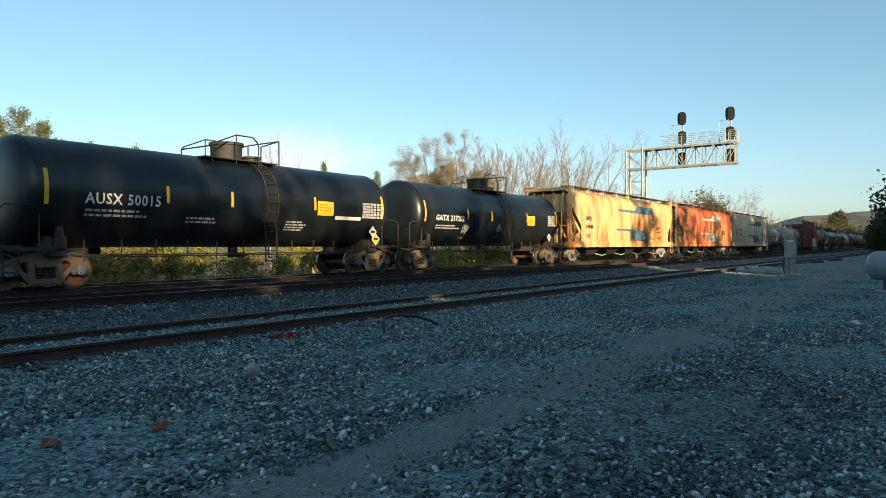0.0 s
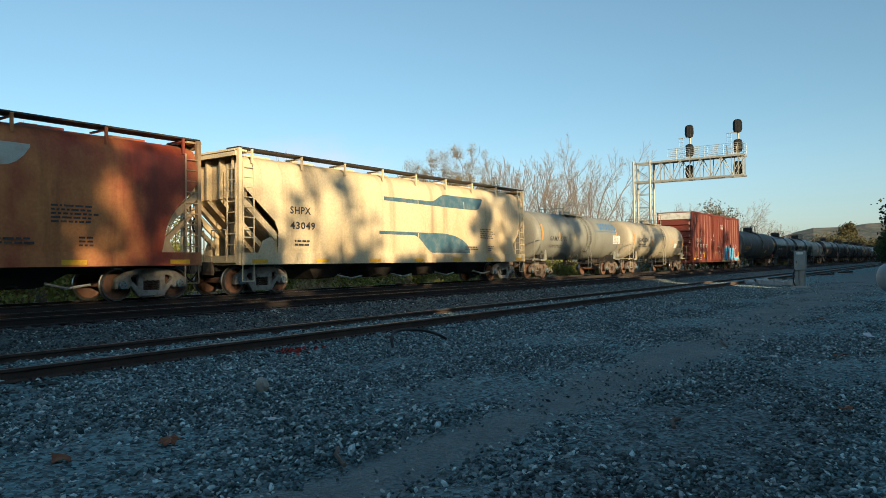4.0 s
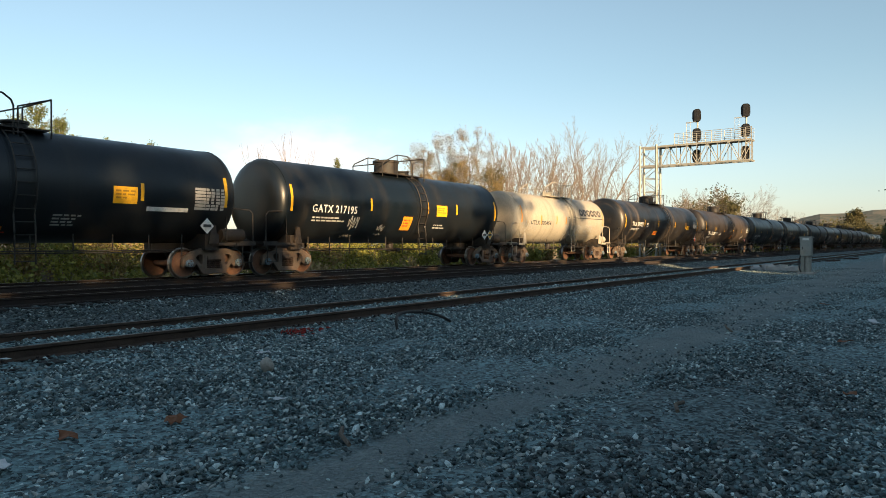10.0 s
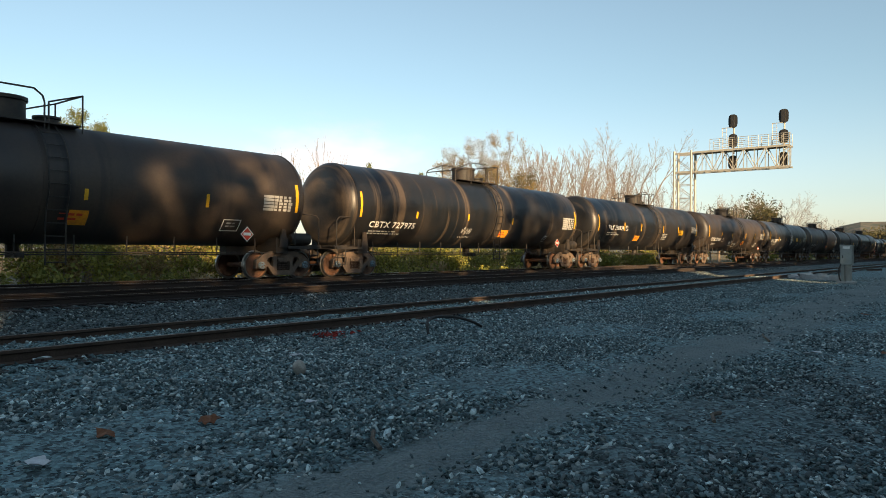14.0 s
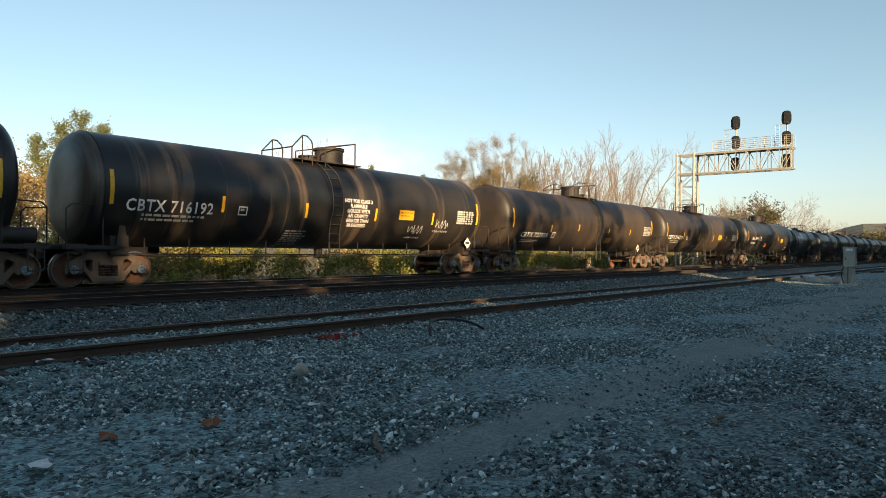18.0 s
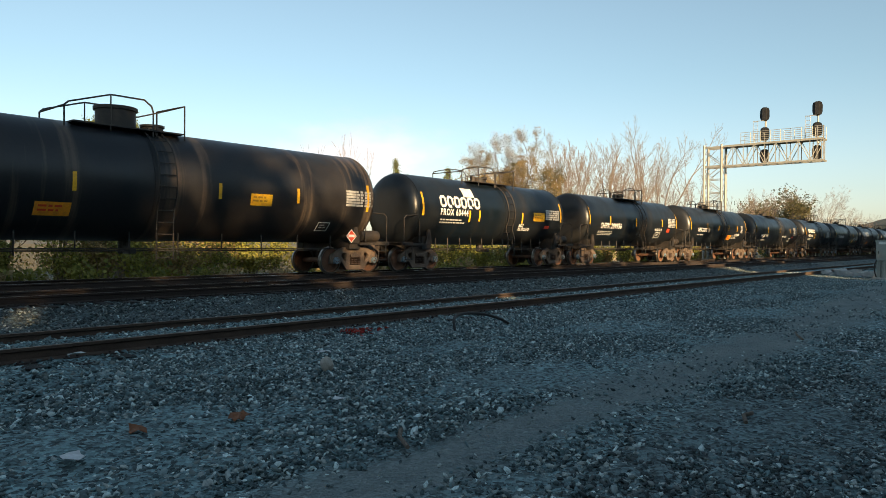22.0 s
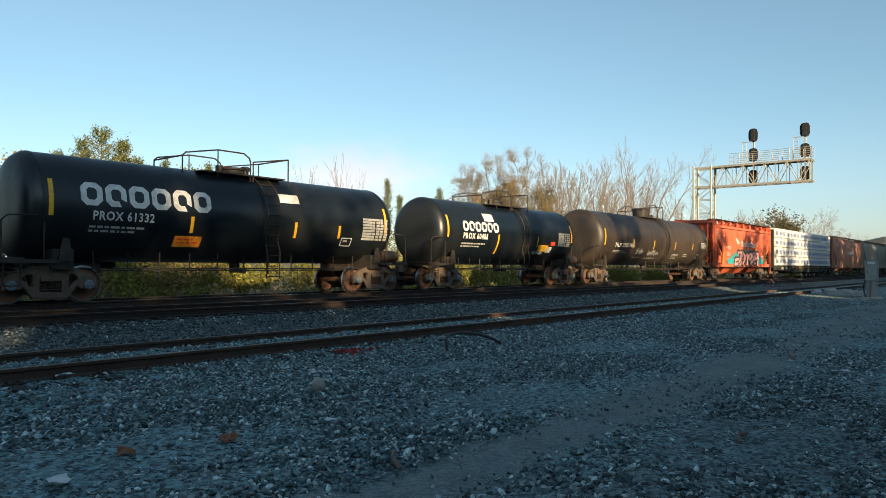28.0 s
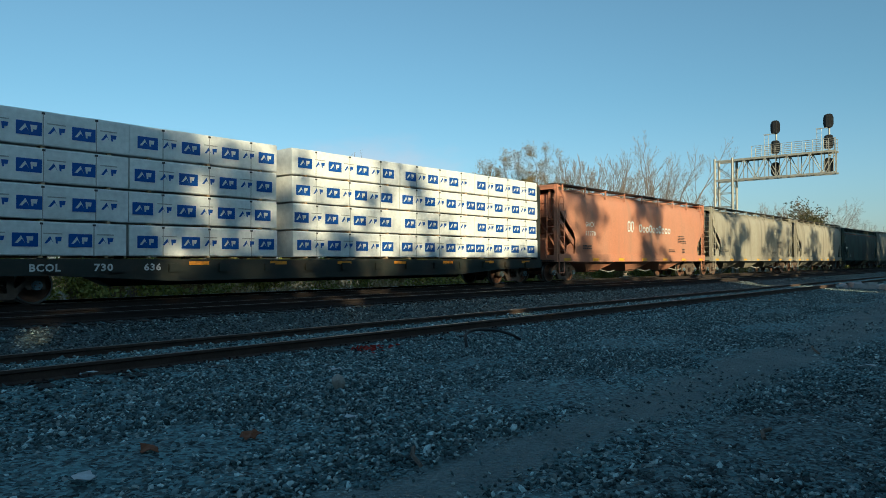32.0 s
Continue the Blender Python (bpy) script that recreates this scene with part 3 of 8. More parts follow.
def rail_mesh(x0, x1, head):
    """A tee rail, its head's top at z 0."""
    prof = [(-0.037, 0), (0.037, 0), (0.037, -0.035), (0.009, -0.055), (0.009, -0.135), (0.075, -0.155), (0.075, -0.17), (-0.075, -0.17), (-0.075, -0.155), (-0.009, -0.135), (-0.009, -0.055), (-0.037, -0.035)]
    m, n = Mesh(), len(prof)
    vs = [(x, *p) for x in (x0, x1) for p in prof]
    for i in range(n):
        m.mat(1 if i == 0 else 0).put([vs[i], vs[(i + 1) % n], vs[n + (i + 1) % n], vs[n + i]], [(0, 1, 2, 3)])
    return m.data("rail", [SIDINGSIDE if head is SIDINGTOP else RAILSIDE, head])


def tie_mesh():
    return Mesh().box((0, 0, 0), (0.22, 2.6, 0.17)).data("tie", TIE)


def plate_mesh():
    m = Mesh().box((0, 0, 0), (0.19, 0.34, 0.02))
    for sx in (-0.06, 0.06):
        for sy in (-0.1, 0.1):
            m.box((sx, sy, 0.02), (0.02, 0.025, 0.03))
    return m.data("tie_plate", RAILSIDE)


def track(label, y, z, head, near):
    t = thing("railway_track", label, "railway track", "railway tracks", pose(0, y, z))
    for s in (-1, 1):
        part("rail", shared("rail" + head.name, lambda: rail_mesh(-620, 760, head)), None, t, at=pose(0, s * 0.755, 0))
    tm, pm = shared("tie", tie_mesh), shared("plate", plate_mesh)
    rest = Mesh()
    rr = random.Random(int(y * 10))
    for i in range(-120, 330):
        x = i * 0.52
        j, k = rr.uniform(-0.06, 0.06), rr.uniform(-0.5, 0.5)
        if near[0] <= x <= near[1]:
            ob = new("tie", tm)
            ob.parent, ob.matrix_basis = t, pose(x, j, -0.262 + rr.uniform(-0.006, 0.006), 0, 0, k)
            for s in (-1, 1):
                ob2 = new("tie_plate", pm)
                ob2.parent, ob2.matrix_basis = t, pose(x, s * 0.755, -0.168)
        else:
            rest.box((x, j, -0.262), (0.22, 2.6, 0.17))
    tagged(part("ties", rest, TIE, t, "weathered timber ties"), kind="stuff")
    return t


track("rusty siding track half sunk in ballast", SIDING_Y, SIDING_Z, SIDINGTOP, (3, 40))
track("main railway track with worn steel rails", MIDDLE_Y, 0.0, RAILTOP, (3, 56))
track("main railway track that carries the train", TRAIN_Y, 0.0, RAILTOP, (5, 44))

# ---- signal bridge over the tracks ----


def signal_bridge():
    g = thing("signal_bridge", "galvanised steel cantilever signal bridge over the main tracks", "signal bridge", m=pose(66.2, 0, 0))
    y0, y1, zb, zt = 23.2, 14.45, 8.4, 10.2          # arm: mast side, free end, lower and upper chords
    w = 0.55
    base = -0.85
    for y in (22.9, 24.5):
        for x in (-w, w):
            part("mast_leg", Mesh().rod((x, y, base), (x, y, zt + 0.25), 0.105, 10).box((x, y, base + 0.03), (0.45, 0.45, 0.06)), GALV, g, smooth=True)
    z = base + 0.6
    k = 0
    while z < 9.6:
        ya, yb = (22.9, 24.5) if k % 2 else (24.5, 22.9)
        for x in (-w, w):
            part("mast_brace", Mesh().rod((x, ya, z), (x, yb, z + 1.25), 0.035, 6), GALV, g)
            part("mast_brace", Mesh().rod((x, 22.9, z), (x, 24.5, z), 0.035, 6), GALV, g)
        for y in (22.9, 24.5):
            part("mast_brace", Mesh().rod((-w if k % 2 else w, y, z), (w if k % 2 else -w, y, z + 1.25), 0.03, 6), GALV, g)
        z, k = z + 1.25, k + 1
    for x in (-w, w):
        for zz in (zb, zt):
            part("chord", Mesh().box((x, (24.5 + y1) / 2, zz), (0.13, 24.5 - y1, 0.15)), GALV, g)
    n = 9
    for i in range(n + 1):
        y = y0 - 0.4 + (y1 + 0.15 - y0 + 0.4) * i / n
        for x in (-w, w):
            part("arm_post", Mesh().box((x, y, (zb + zt) / 2), (0.06, 0.06, zt - zb)), GALV, g)
            if i < n:
                yb = y0 - 0.4 + (y1 + 0.15 - y0 + 0.4) * (i + 1) / n
                a, b = (zt, zb) if i % 2 else (zb, zt)
                part("arm_diagonal", Mesh().rod((x, y, a), (x, yb, b), 0.035, 6), GALV, g)
        part("arm_crossbar", Mesh().box((0, y, zb), (2 * w, 0.05, 0.05)).box((0, y, zt), (2 * w, 0.05, 0.05)), GALV, g)
    part("walkway", Mesh().box((0, (y0 + y1) / 2 - 0.2, zt + 0.1), (1.0, y0 - y1 - 0.6, 0.04)), GALV, g, "steel grating walkway")
    for x in (-w, w):
        rail = Mesh()
        for h in (0.4, 0.75, 1.1):
            rail.rod((x, 21.2, zt + h), (x, y1 + 0.05, zt + h), 0.022, 6)
        part("guard_rail", rail, GALV, g)
        for i in range(9):
            y = 21.2 + (y1 + 0.05 - 21.2) * i / 8
            part("rail_post", Mesh().rod((x, y, zt), (x, y, zt + 1.12), 0.025, 6), GALV, g)
    end = Mesh()
    for y in (y1, y1 + 0.5):
        end.box((-w, y, (zb + zt + 1.1) / 2), (0.06, 0.06, zt + 1.15 - zb))
    part("end_ladder_post", end, GALV, g)

    def head(y, z, mast):
        h = part("signal_head", Mesh().prism([(-0.40 + 0.0, -0.28), (-0.32, -0.52), (-0.14, -0.62), (0.14, -0.62), (0.32, -0.52), (0.40, -0.28), (0.40, 0.28), (0.32, 0.52), (0.14, 0.62), (-0.14, 0.62), (-0.32, 0.52), (-0.40, 0.28)], -0.03, 0.03, "x"), SIGNALBLACK, g, "black oval signal head with three hoods", at=pose(0.78, y, z, 0, 0, 180))
        for dz in (-0.36, 0, 0.36):
            hood = Mesh()
            n = 10
            for i in range(n):
                a0, a1 = math.pi * (-0.15 + 1.3 * i / n), math.pi * (-0.15 + 1.3 * (i + 1) / n)
                hood.put([(0.03, 0.15 * math.cos(a0), 0.15 * math.sin(a0)), (0.03, 0.15 * math.cos(a1), 0.15 * math.sin(a1)), (-0.3, 0.15 * math.cos(a1), 0.15 * math.sin(a1)), (-0.3, 0.15 * math.cos(a0), 0.15 * math.sin(a0))], [(0, 1, 2, 3)])
            part("hood", hood, SIGNALBLACK, h, at=pose(0, 0, dz))
        part("lamp_case", Mesh().box((0.12, 0, 0), (0.22, 0.3, 1.1)), SIGNALBLACK, h)
        if mast:
            part("signal_mast", Mesh().rod((1.06, y, zt - 0.2), (1.06, y, z - 0.2), 0.075, 10), GALV, g, smooth=True)

    for y in (19.55, 15.25):
        top = 13.0
        head(y, top, True)
        head(y, 11.2, False)
        head(y, 9.22, False)
        lad = Mesh()
        for dy in (-0.55, -0.2):
            lad.rod((0.3, y + dy + 1.0, zt), (0.3, y + dy + 1.0, 12.4), 0.02, 6)
        for i in range(7):
            lad.rod((0.3, y + 0.45, 10.3 + i * 0.33), (0.3, y + 0.8, 10.3 + i * 0.33), 0.015, 5)
        part("signal_ladder", lad, GALV, g)
        part("mast_stay", Mesh().box((0.3, y + 0.4, 12.35), (0.05, 0.9, 0.05)), GALV, g)
    return g


signal_bridge()

def bent_pipe(pts, r, n):
    """One round pipe through smoothed points."""
    fine = []
    for i in range(len(pts) - 1):
        a, b, c, d = pts[max(0, i - 1)], pts[i], pts[i + 1], pts[min(len(pts) - 1, i + 2)]
        for k in range(5):
            u = k / 5
            fine.append(b * (1 - 3 * u * u + 2 * u ** 3) + c * (3 * u * u - 2 * u ** 3) + (c - a) * 0.5 * (u - 2 * u * u + u ** 3) + (d - b) * 0.5 * (u ** 3 - u * u))
    fine.append(pts[-1])
    vs = []
    for i, p in enumerate(fine):
        t = (fine[min(i + 1, len(fine) - 1)] - fine[max(i - 1, 0)]).to_track_quat("Z", "Y")
        vs += [p + t @ Vector((r * math.cos(j * math.tau / n), r * math.sin(j * math.tau / n), 0)) for j in range(n)]
    m = len(fine)
    fs = [(i * n + j, i * n + (j + 1) % n, (i + 1) * n + (j + 1) % n, (i + 1) * n + j) for i in range(m - 1) for j in range(n)]
    return Mesh().put(vs, fs + [tuple(range(n)), tuple(range((m - 1) * n, m * n))])


# relay cabinet, concrete blocks, propane tank and switch parts by the siding
cab = thing("relay_cabinet", "dull silver trackside relay cabinet on a pipe post", "relay cabinet", m=pose(39.3, 6.08, -0.5))
part("cabinet_body", Mesh().box((0, 0, 1.36), (0.44, 0.52, 0.92)), ALUMBOX, cab)
part("cabinet_roof", Mesh().box((0, 0, 1.85), (0.5, 0.58, 0.06)), ALUMBOX, cab)
part("cabinet_door", Mesh().box((-0.232, 0, 1.3), (0.02, 0.46, 0.76)), ALUMBOX, cab)
part("door_handle", Mesh().box((-0.25, 0.16, 1.3), (0.03, 0.03, 0.14)), FRAME, cab)
part("label_plate", Mesh().box((-0.245, 0, 1.75), (0.01, 0.3, 0.12)), WHITE, cab, "white number plate, blank")
part("post", Mesh().rod((0, -0.06, 0), (0, -0.06, 0.92), 0.16, 16).rod((-0.02, -0.06, 0.6), (-0.02, -0.06, 0.66), 0.185, 16), GALV, cab, smooth=True)
part("junction_case", Mesh().box((0.02, 0.17, 0.48), (0.3, 0.16, 0.8)), ALUMBOX, cab)
part("conduit", bent_pipe([Vector((-0.2, 0.22, 0.95)), Vector((-0.28, 0.3, 0.7)), Vector((-0.3, 0.28, 0.3)), Vector((-0.2, 0.2, 0.05))], 0.03, 8), FRAME, cab, smooth=True)
part("base_pad", Mesh().box((0, 0, 0.03), (0.7, 0.8, 0.14)), CONCRETE, cab)
rr = random.Random(8)
def broken_block(q, sx, sy, sz):
    """A rough lump of broken concrete with uneven corners."""
    m = Mesh().box((0, 0, sz / 2), (sx, sy, sz))
    m.v = [(x * q.uniform(0.75, 1.05), y * q.uniform(0.75, 1.05), max(-0.04, z * q.uniform(0.6, 1.1))) for x, y, z in m.v]
    return m


for i in range(12):
    single("concrete_block", broken_block(rr, rr.uniform(0.35, 0.7), rr.uniform(0.3, 0.6), rr.uniform(0.16, 0.36)), CONCRETE, "rough pale lump of broken concrete by the siding", "concrete block", "concrete blocks", at=pose(41.6 + rr.uniform(-0.5, 0.5) + i * 0.03, 6.6 + i * 0.24, -0.47, rr.uniform(-8, 8), rr.uniform(-8, 8), rr.uniform(0, 90)))


def propane_tank():
    t = thing("propane_tank", "white horizontal propane tank on short legs", "propane tank", m=pose(27.2, 0.75, -0.52, 0, 0, 82))
    prof = [(-1.25 + 0.35 * (1 - math.cos(a)), 0.48 * math.sin(a)) for a in np.linspace(0.02, math.pi / 2, 9)]
    prof += [(-a, rr_) for a, rr_ in reversed(prof)]
    part("tank_shell", Mesh().lathe(prof, "x", 36, (0, 0, 0.86)), PROPANE, t, smooth=True)
    part("valve_dome", Mesh().lathe([(0, 0.2), (0.14, 0.2), (0.2, 0.12)], "z", 20, (0, 0, 1.32)), PROPANE, t, smooth=True)
    part("valve_cap", Mesh().lathe([(0, 0.06), (0.05, 0.06)], "z", 12, (-0.35, 0.2, 1.27)), REDINK, t, "red cap")
    for x in (-0.75, 0.75):
        part("leg", Mesh().box((x, 0, 0.2), (0.12, 0.6, 0.4)), PROPANE, t)
        part("footing", Mesh().box((x, 0, 0.02), (0.35, 0.9, 0.1)), CONCRETE, t)


PROPANE = surface("propane_white", (0.27, 0.30, 0.31), (0.22, 0.24, 0.245), 0.4, scale=2, bump=0.05)
propane_tank()
for x, y, l, a in ((66, 8.2, 3.2, 12), (76, 7.9, 3.0, 16)):
    single("spare_rail", shared("sparerail", lambda: rail_mesh(-1.6, 1.6, SIDINGTOP)), None, "short rusty length of rail lying by the siding", "rail", "spare rails", at=pose(x, y, -0.3, 0, 0, -a))
# litter: pale rock, paper scraps, hose, red leaves, sticks
rock = single("rock", Mesh(), STONE, "pale rounded rock on the gravel", "rock")
bm = bmesh.new()
bmesh.ops.create_icosphere(bm, subdivisions=3, radius=0.078)
for v in bm.verts:
    v.co *= 1 + 0.25 * noise.noise(v.co * 14)
    v.co.z *= 1.15
bm.to_mesh(rock.data)
bm.free()
PALEROCK = surface("pale_rock", (0.42, 0.39, 0.34), (0.32, 0.3, 0.26), 0.85, scale=8, bump=0.5)
rock.data.materials.clear(), rock.data.materials.append(PALEROCK)
rock.matrix_basis = pose(5.5, 6.62, -0.40)


def scrap(n, seed, w, l, curl):
    q = random.Random(seed)
    m = Mesh()
    vs = [((i / n - 0.5) * l, (j / 2 - 0.5) * w + q.uniform(-0.1, 0.1) * w, q.uniform(0, curl) + 0.004) for i in range(n + 1) for j in range(3)]
    top = [(a, b, c + 0.003) for a, b, c in vs]
    fs = []
    for i in range(n):
        for j in range(2):
            a = i * 3 + j
            fs.append((a, a + 3, a + 4, a + 1))
    k = len(vs)
    m.put(vs, [f[::-1] for f in fs]), m.put(top, fs)
    return m


PAPER = surface("paper_scrap", (0.62, 0.63, 0.64), (0.5, 0.5, 0.5), 0.7, scale=8)
for i, (x, y, w, l, z) in enumerate(((5.72, 6.95, 0.05, 0.2, -0.33), (4.5, 5.25, 0.09, 0.17, -0.46), (2.05, 5.17, 0.13, 0.26, -0.45), (11.4, 2.28, 0.1, 0.26, -0.47), (3.6, 9.0, 0.1, 0.2, -0.33), (15.5, 1.3, 0.12, 0.35, -0.47))):
    single("paper_scrap", scrap(4, i, w, l, 0.03), PAPER, "crumpled white scrap of paper on the gravel", "paper", "paper scraps", at=pose(x, y, z, 4, 5, 40 * i))
for i, (x, y, s) in enumerate(((3.46, 5.33, 0.16), (2.7, 5.6, 0.17), (12.1, 1.4, 0.2), (11.2, 0.6, 0.15), (7.9, 0.9, 0.12), (14.8, 0.2, 0.2), (19, 2.6, 0.2))):
    single("fallen_leaf", scrap(4, 30 + i, s * 0.7, s, 0.05), LEAFLITTER, "curled brown fallen leaf on the gravel", "leaf", "fallen leaves", at=pose(x, y, -0.47, 5, -4, 70 * i))
REDLEAF = leaf_mat("red_leaves", (0.30, 0.015, 0.01), (0.42, 0.05, 0.03))
tuft = Mesh()
q = random.Random(5)
for i in range(60):
    c = Vector((q.gauss(0, 0.16), q.gauss(0, 0.09), q.uniform(0, 0.08)))
    d = Vector((q.uniform(-1, 1), q.uniform(-1, 1), q.uniform(0, 1))).normalized() * 0.05
    e2 = d.cross(Vector((q.uniform(-1, 1), q.uniform(-1, 1), 1))).normalized() * 0.025
    tuft.put([c - d, c + e2, c + d, c - e2], [(0, 1, 2, 3)])
single("red_weed", tuft, REDLEAF, "small sprawling weed with red leaves in the ballast", "weed", at=pose(7.85, 8.62, -0.43))
pts = [Vector((9.25, 7.75, -0.44)), Vector((9.33, 7.85, -0.30)), Vector((9.55, 7.98, -0.22)), Vector((9.9, 8.02, -0.20)), Vector((10.3, 7.95, -0.24)), Vector((10.6, 7.82, -0.33)), Vector((10.8, 7.75, -0.43))]
single("hose", bent_pipe(pts, 0.026, 10), HOSE, "stiff black rubber hose arched over the gravel", "hose", smooth=True)
for x, y, l, a in ((13.0, 3.3, 1.0, 20), (4.0, 3.9, 0.5, 50), (6.5, 2.1, 0.4, 10)):
    single("stick", Mesh().pipe([(-l / 2, 0, 0.02), (-l * 0.1, 0.04, 0.045), (l / 2, 0, 0.02)], 0.018, 6), BARK, "dry stick on the ground", "stick", "sticks", at=pose(x, y, -0.49, 0, 0, a))


# ---- train ----
cars = []                       # (thing, place along the track at the start)
wheelsets = []                  # every wheelset, with its place on its truck
INK = {"W": WHITE, "D": DARKINK, "O": ORANGE, "P": GREYINK, "R": REDINK, "G": GREYINK}
BRASSINK = surface("faded_notice_print", (0.36, 0.20, 0.02), (0.28, 0.15, 0.02), 0.5, scale=6, bump=0.05)
PAINTS = {"YELLOW": YELLOW, "ORANGE": ORANGE, "WHITE": WHITE, "REDINK": REDINK}


def wheelset_mesh():
    m = Mesh()
    for s in (-1, 1):
        m.mat(0).lathe([(s * 0.70, 0.10), (s * 0.69, 0.12), (s * 0.715, 0.36), (s * 0.69, 0.40)], "y", 28, cap=False)
        m.mat(1).lathe([(s * 0.69, 0.40), (s * 0.69, 0.484), (s * 0.715, 0.484), (s * 0.725, 0.457), (s * 0.815, 0.452), (s * 0.815, 0.41)], "y", 28, cap=False)
        m.mat(0).lathe([(s * 0.815, 0.41), (s * 0.78, 0.385), (s * 0.765, 0.2), (s * 0.81, 0.13), (s * 0.83, 0.09)], "y", 28, cap=False)
        m.mat(0).rod((0, s * 0.8, 0), (0, s * 1.0, 0), 0.085, 14)
        m.mat(2).rod((0, s * 1.0, 0), (0, s * 1.14, 0), 0.115, 16).rod((0, s * 1.14, 0), (0, s * 1.165, 0), 0.075, 12)
        for i in range(3):
            a = i * math.tau / 3
            m.mat(0).rod((0.06 * math.cos(a), s * 1.16, 0.06 * math.sin(a)), (0.06 * math.cos(a), s * 1.185, 0.06 * math.sin(a)), 0.018, 6)
        m.mat(0)
    m.rod((0, -0.7, 0), (0, 0.7, 0), 0.085, 14)
    return m.data("wheelset", [WHEEL, TREAD, BEARING], True)


def sideframe_mesh(paint):
    """One cast side frame: arched top, jaws over the bearings, a spring window and two side windows."""
    half_ = [(0.45, 0.90), (0.76, 0.80), (1.06, 0.62), (1.09, 0.36), (1.02, 0.36), (1.01, 0.53), (0.77, 0.53), (0.76, 0.36), (0.70, 0.36), (0.63, 0.45), (0.40, 0.14)]
    hole = [(0.40, 0.72), (0.40, 0.42), (0.45, 0.38), (0.66, 0.60), (0.64, 0.68), (0.52, 0.74)]
    cu = bpy.data.curves.new("sideframe", "CURVE")
    cu.dimensions, cu.fill_mode, cu.extrude, cu.bevel_depth, cu.bevel_resolution = "2D", "BOTH", 0.062, 0.014, 1
    for ring in (half_ + [(-x, z) for x, z in reversed(half_)], hole, [(-x, z) for x, z in reversed(hole)], [(-0.27, 0.27), (0.27, 0.27), (0.27, 0.64), (-0.27, 0.64)]):
        sp = cu.splines.new("POLY")
        sp.points.add(len(ring) - 1)
        for p, (x, z) in zip(sp.points, ring):
            p.co = (x, z, 0, 1)
        sp.use_cyclic_u = True
    ob = new("sideframe", cu)
    me = bpy.data.meshes.new_from_object(ob.evaluated_get(bpy.context.evaluated_depsgraph_get()))
    bpy.data.objects.remove(ob)
    me.transform(Matrix.Rotation(radians(90), 4, "X"))
    return inked(me, paint)


def spring_mesh():
    """One coil spring."""
    n, pts = 34, []
    for i in range(n + 1):
        a = i / n * math.tau * 4.5
        pts.append(Vector((0.075 * math.cos(a), 0.075 * math.sin(a), 0.29 + 0.3 * i / n)))
    vs, fs = [], []
    for i, p in enumerate(pts):
        r_ = Vector((p.x, p.y, 0)).normalized()
        for c_, w_ in ((1, 0), (0, 1), (-1, 0), (0, -1)):
            vs.append(p + r_ * c_ * 0.016 + Vector((0, 0, w_ * 0.018)))
    for i in range(n):
        fs += [(i * 4 + k, i * 4 + (k + 1) % 4, i * 4 + 4 + (k + 1) % 4, i * 4 + 4 + k) for k in range(4)]
    return Mesh().put(vs, fs).data("spring", SPRING)


def truck_first(paint):
    t = new("truck", Mesh().box((0, 0, 0.66), (0.42, 2.0, 0.26)).rod((0, 0, 0.78), (0, 0, 0.9), 0.2, 16).box((-0.55, 0, 0.5), (0.1, 1.5, 0.1)).box((0.55, 0, 0.5), (0.1, 1.5, 0.1)).data("truck", paint))
    sf, sp, ws = sideframe_mesh(paint), shared("spring", spring_mesh), shared("wheelset", wheelset_mesh)
    for s in (-1, 1):
        part("sideframe", sf, None, t, at=pose(0, s * 1.0, 0))
        part("bolster_end", Mesh().box((0, 0, 0.62), (0.5, 0.24, 0.1)), paint, t, at=pose(0, s * 1.0, 0))
        for x in (-0.17, 0, 0.17):
            part("spring", sp, None, t, at=pose(x, s * 1.02, 0))
    for s in (-1, 1):
        w = part("wheelset", ws, None, t, at=pose(s * 0.89, 0, 0.457))
        tagged(w, "rusty wheels with bare steel rims")
    bs_ = Mesh()
    for s in (-1, 1):
        for k in (-1, 1):
            bs_.box((s * (0.89 - 0.5), k * 0.76, 0.46), (0.06, 0.1, 0.36))
    part("brake_rigging", bs_, FRAME, t)
    return t


def coupler_mesh():
    return Mesh().box((0, 0, 0.86), (0.62, 0.16, 0.18)).box((-0.33, 0.03, 0.86), (0.16, 0.28, 0.30)).box((-0.42, -0.09, 0.86), (0.14, 0.1, 0.28)).box((0.3, 0, 0.86), (0.1, 0.5, 0.42)).data("coupler", TRUCK)


def hose_mesh():
    return Mesh().pipe([(0.1, 0.25, 0.85), (-0.15, 0.25, 0.55), (-0.4, 0.18, 0.42), (-0.6, 0.1, 0.5)], 0.022, 6).data("air_hose", HOSE)


TRUCK_FIRST, TRUCK_PALE = [truck_first(TRUCK), False], [truck_first(SILVER), False]


def running_gear(car, half, inset, first=None):
    """Two trucks, two couplers and their hoses; half: from the middle to the coupling face."""
    for s in (-1, 1):
        t = set_under(first or TRUCK_FIRST, car, pose(s * (half - inset), 0, 0))
        for w in t.children:
            if w.name.startswith("wheelset"):
                wheelsets.append(w)
        part("coupler", shared("coupler", coupler_mesh), None, car, at=pose(s * (half - 0.36), 0, 0, 0, 0, 0 if s < 0 else 180))
        part("air_hose", shared("air_hose", hose_mesh), None, car, at=pose(s * (half - 0.4), 0, 0, 0, 0, 0 if s < 0 else 180))


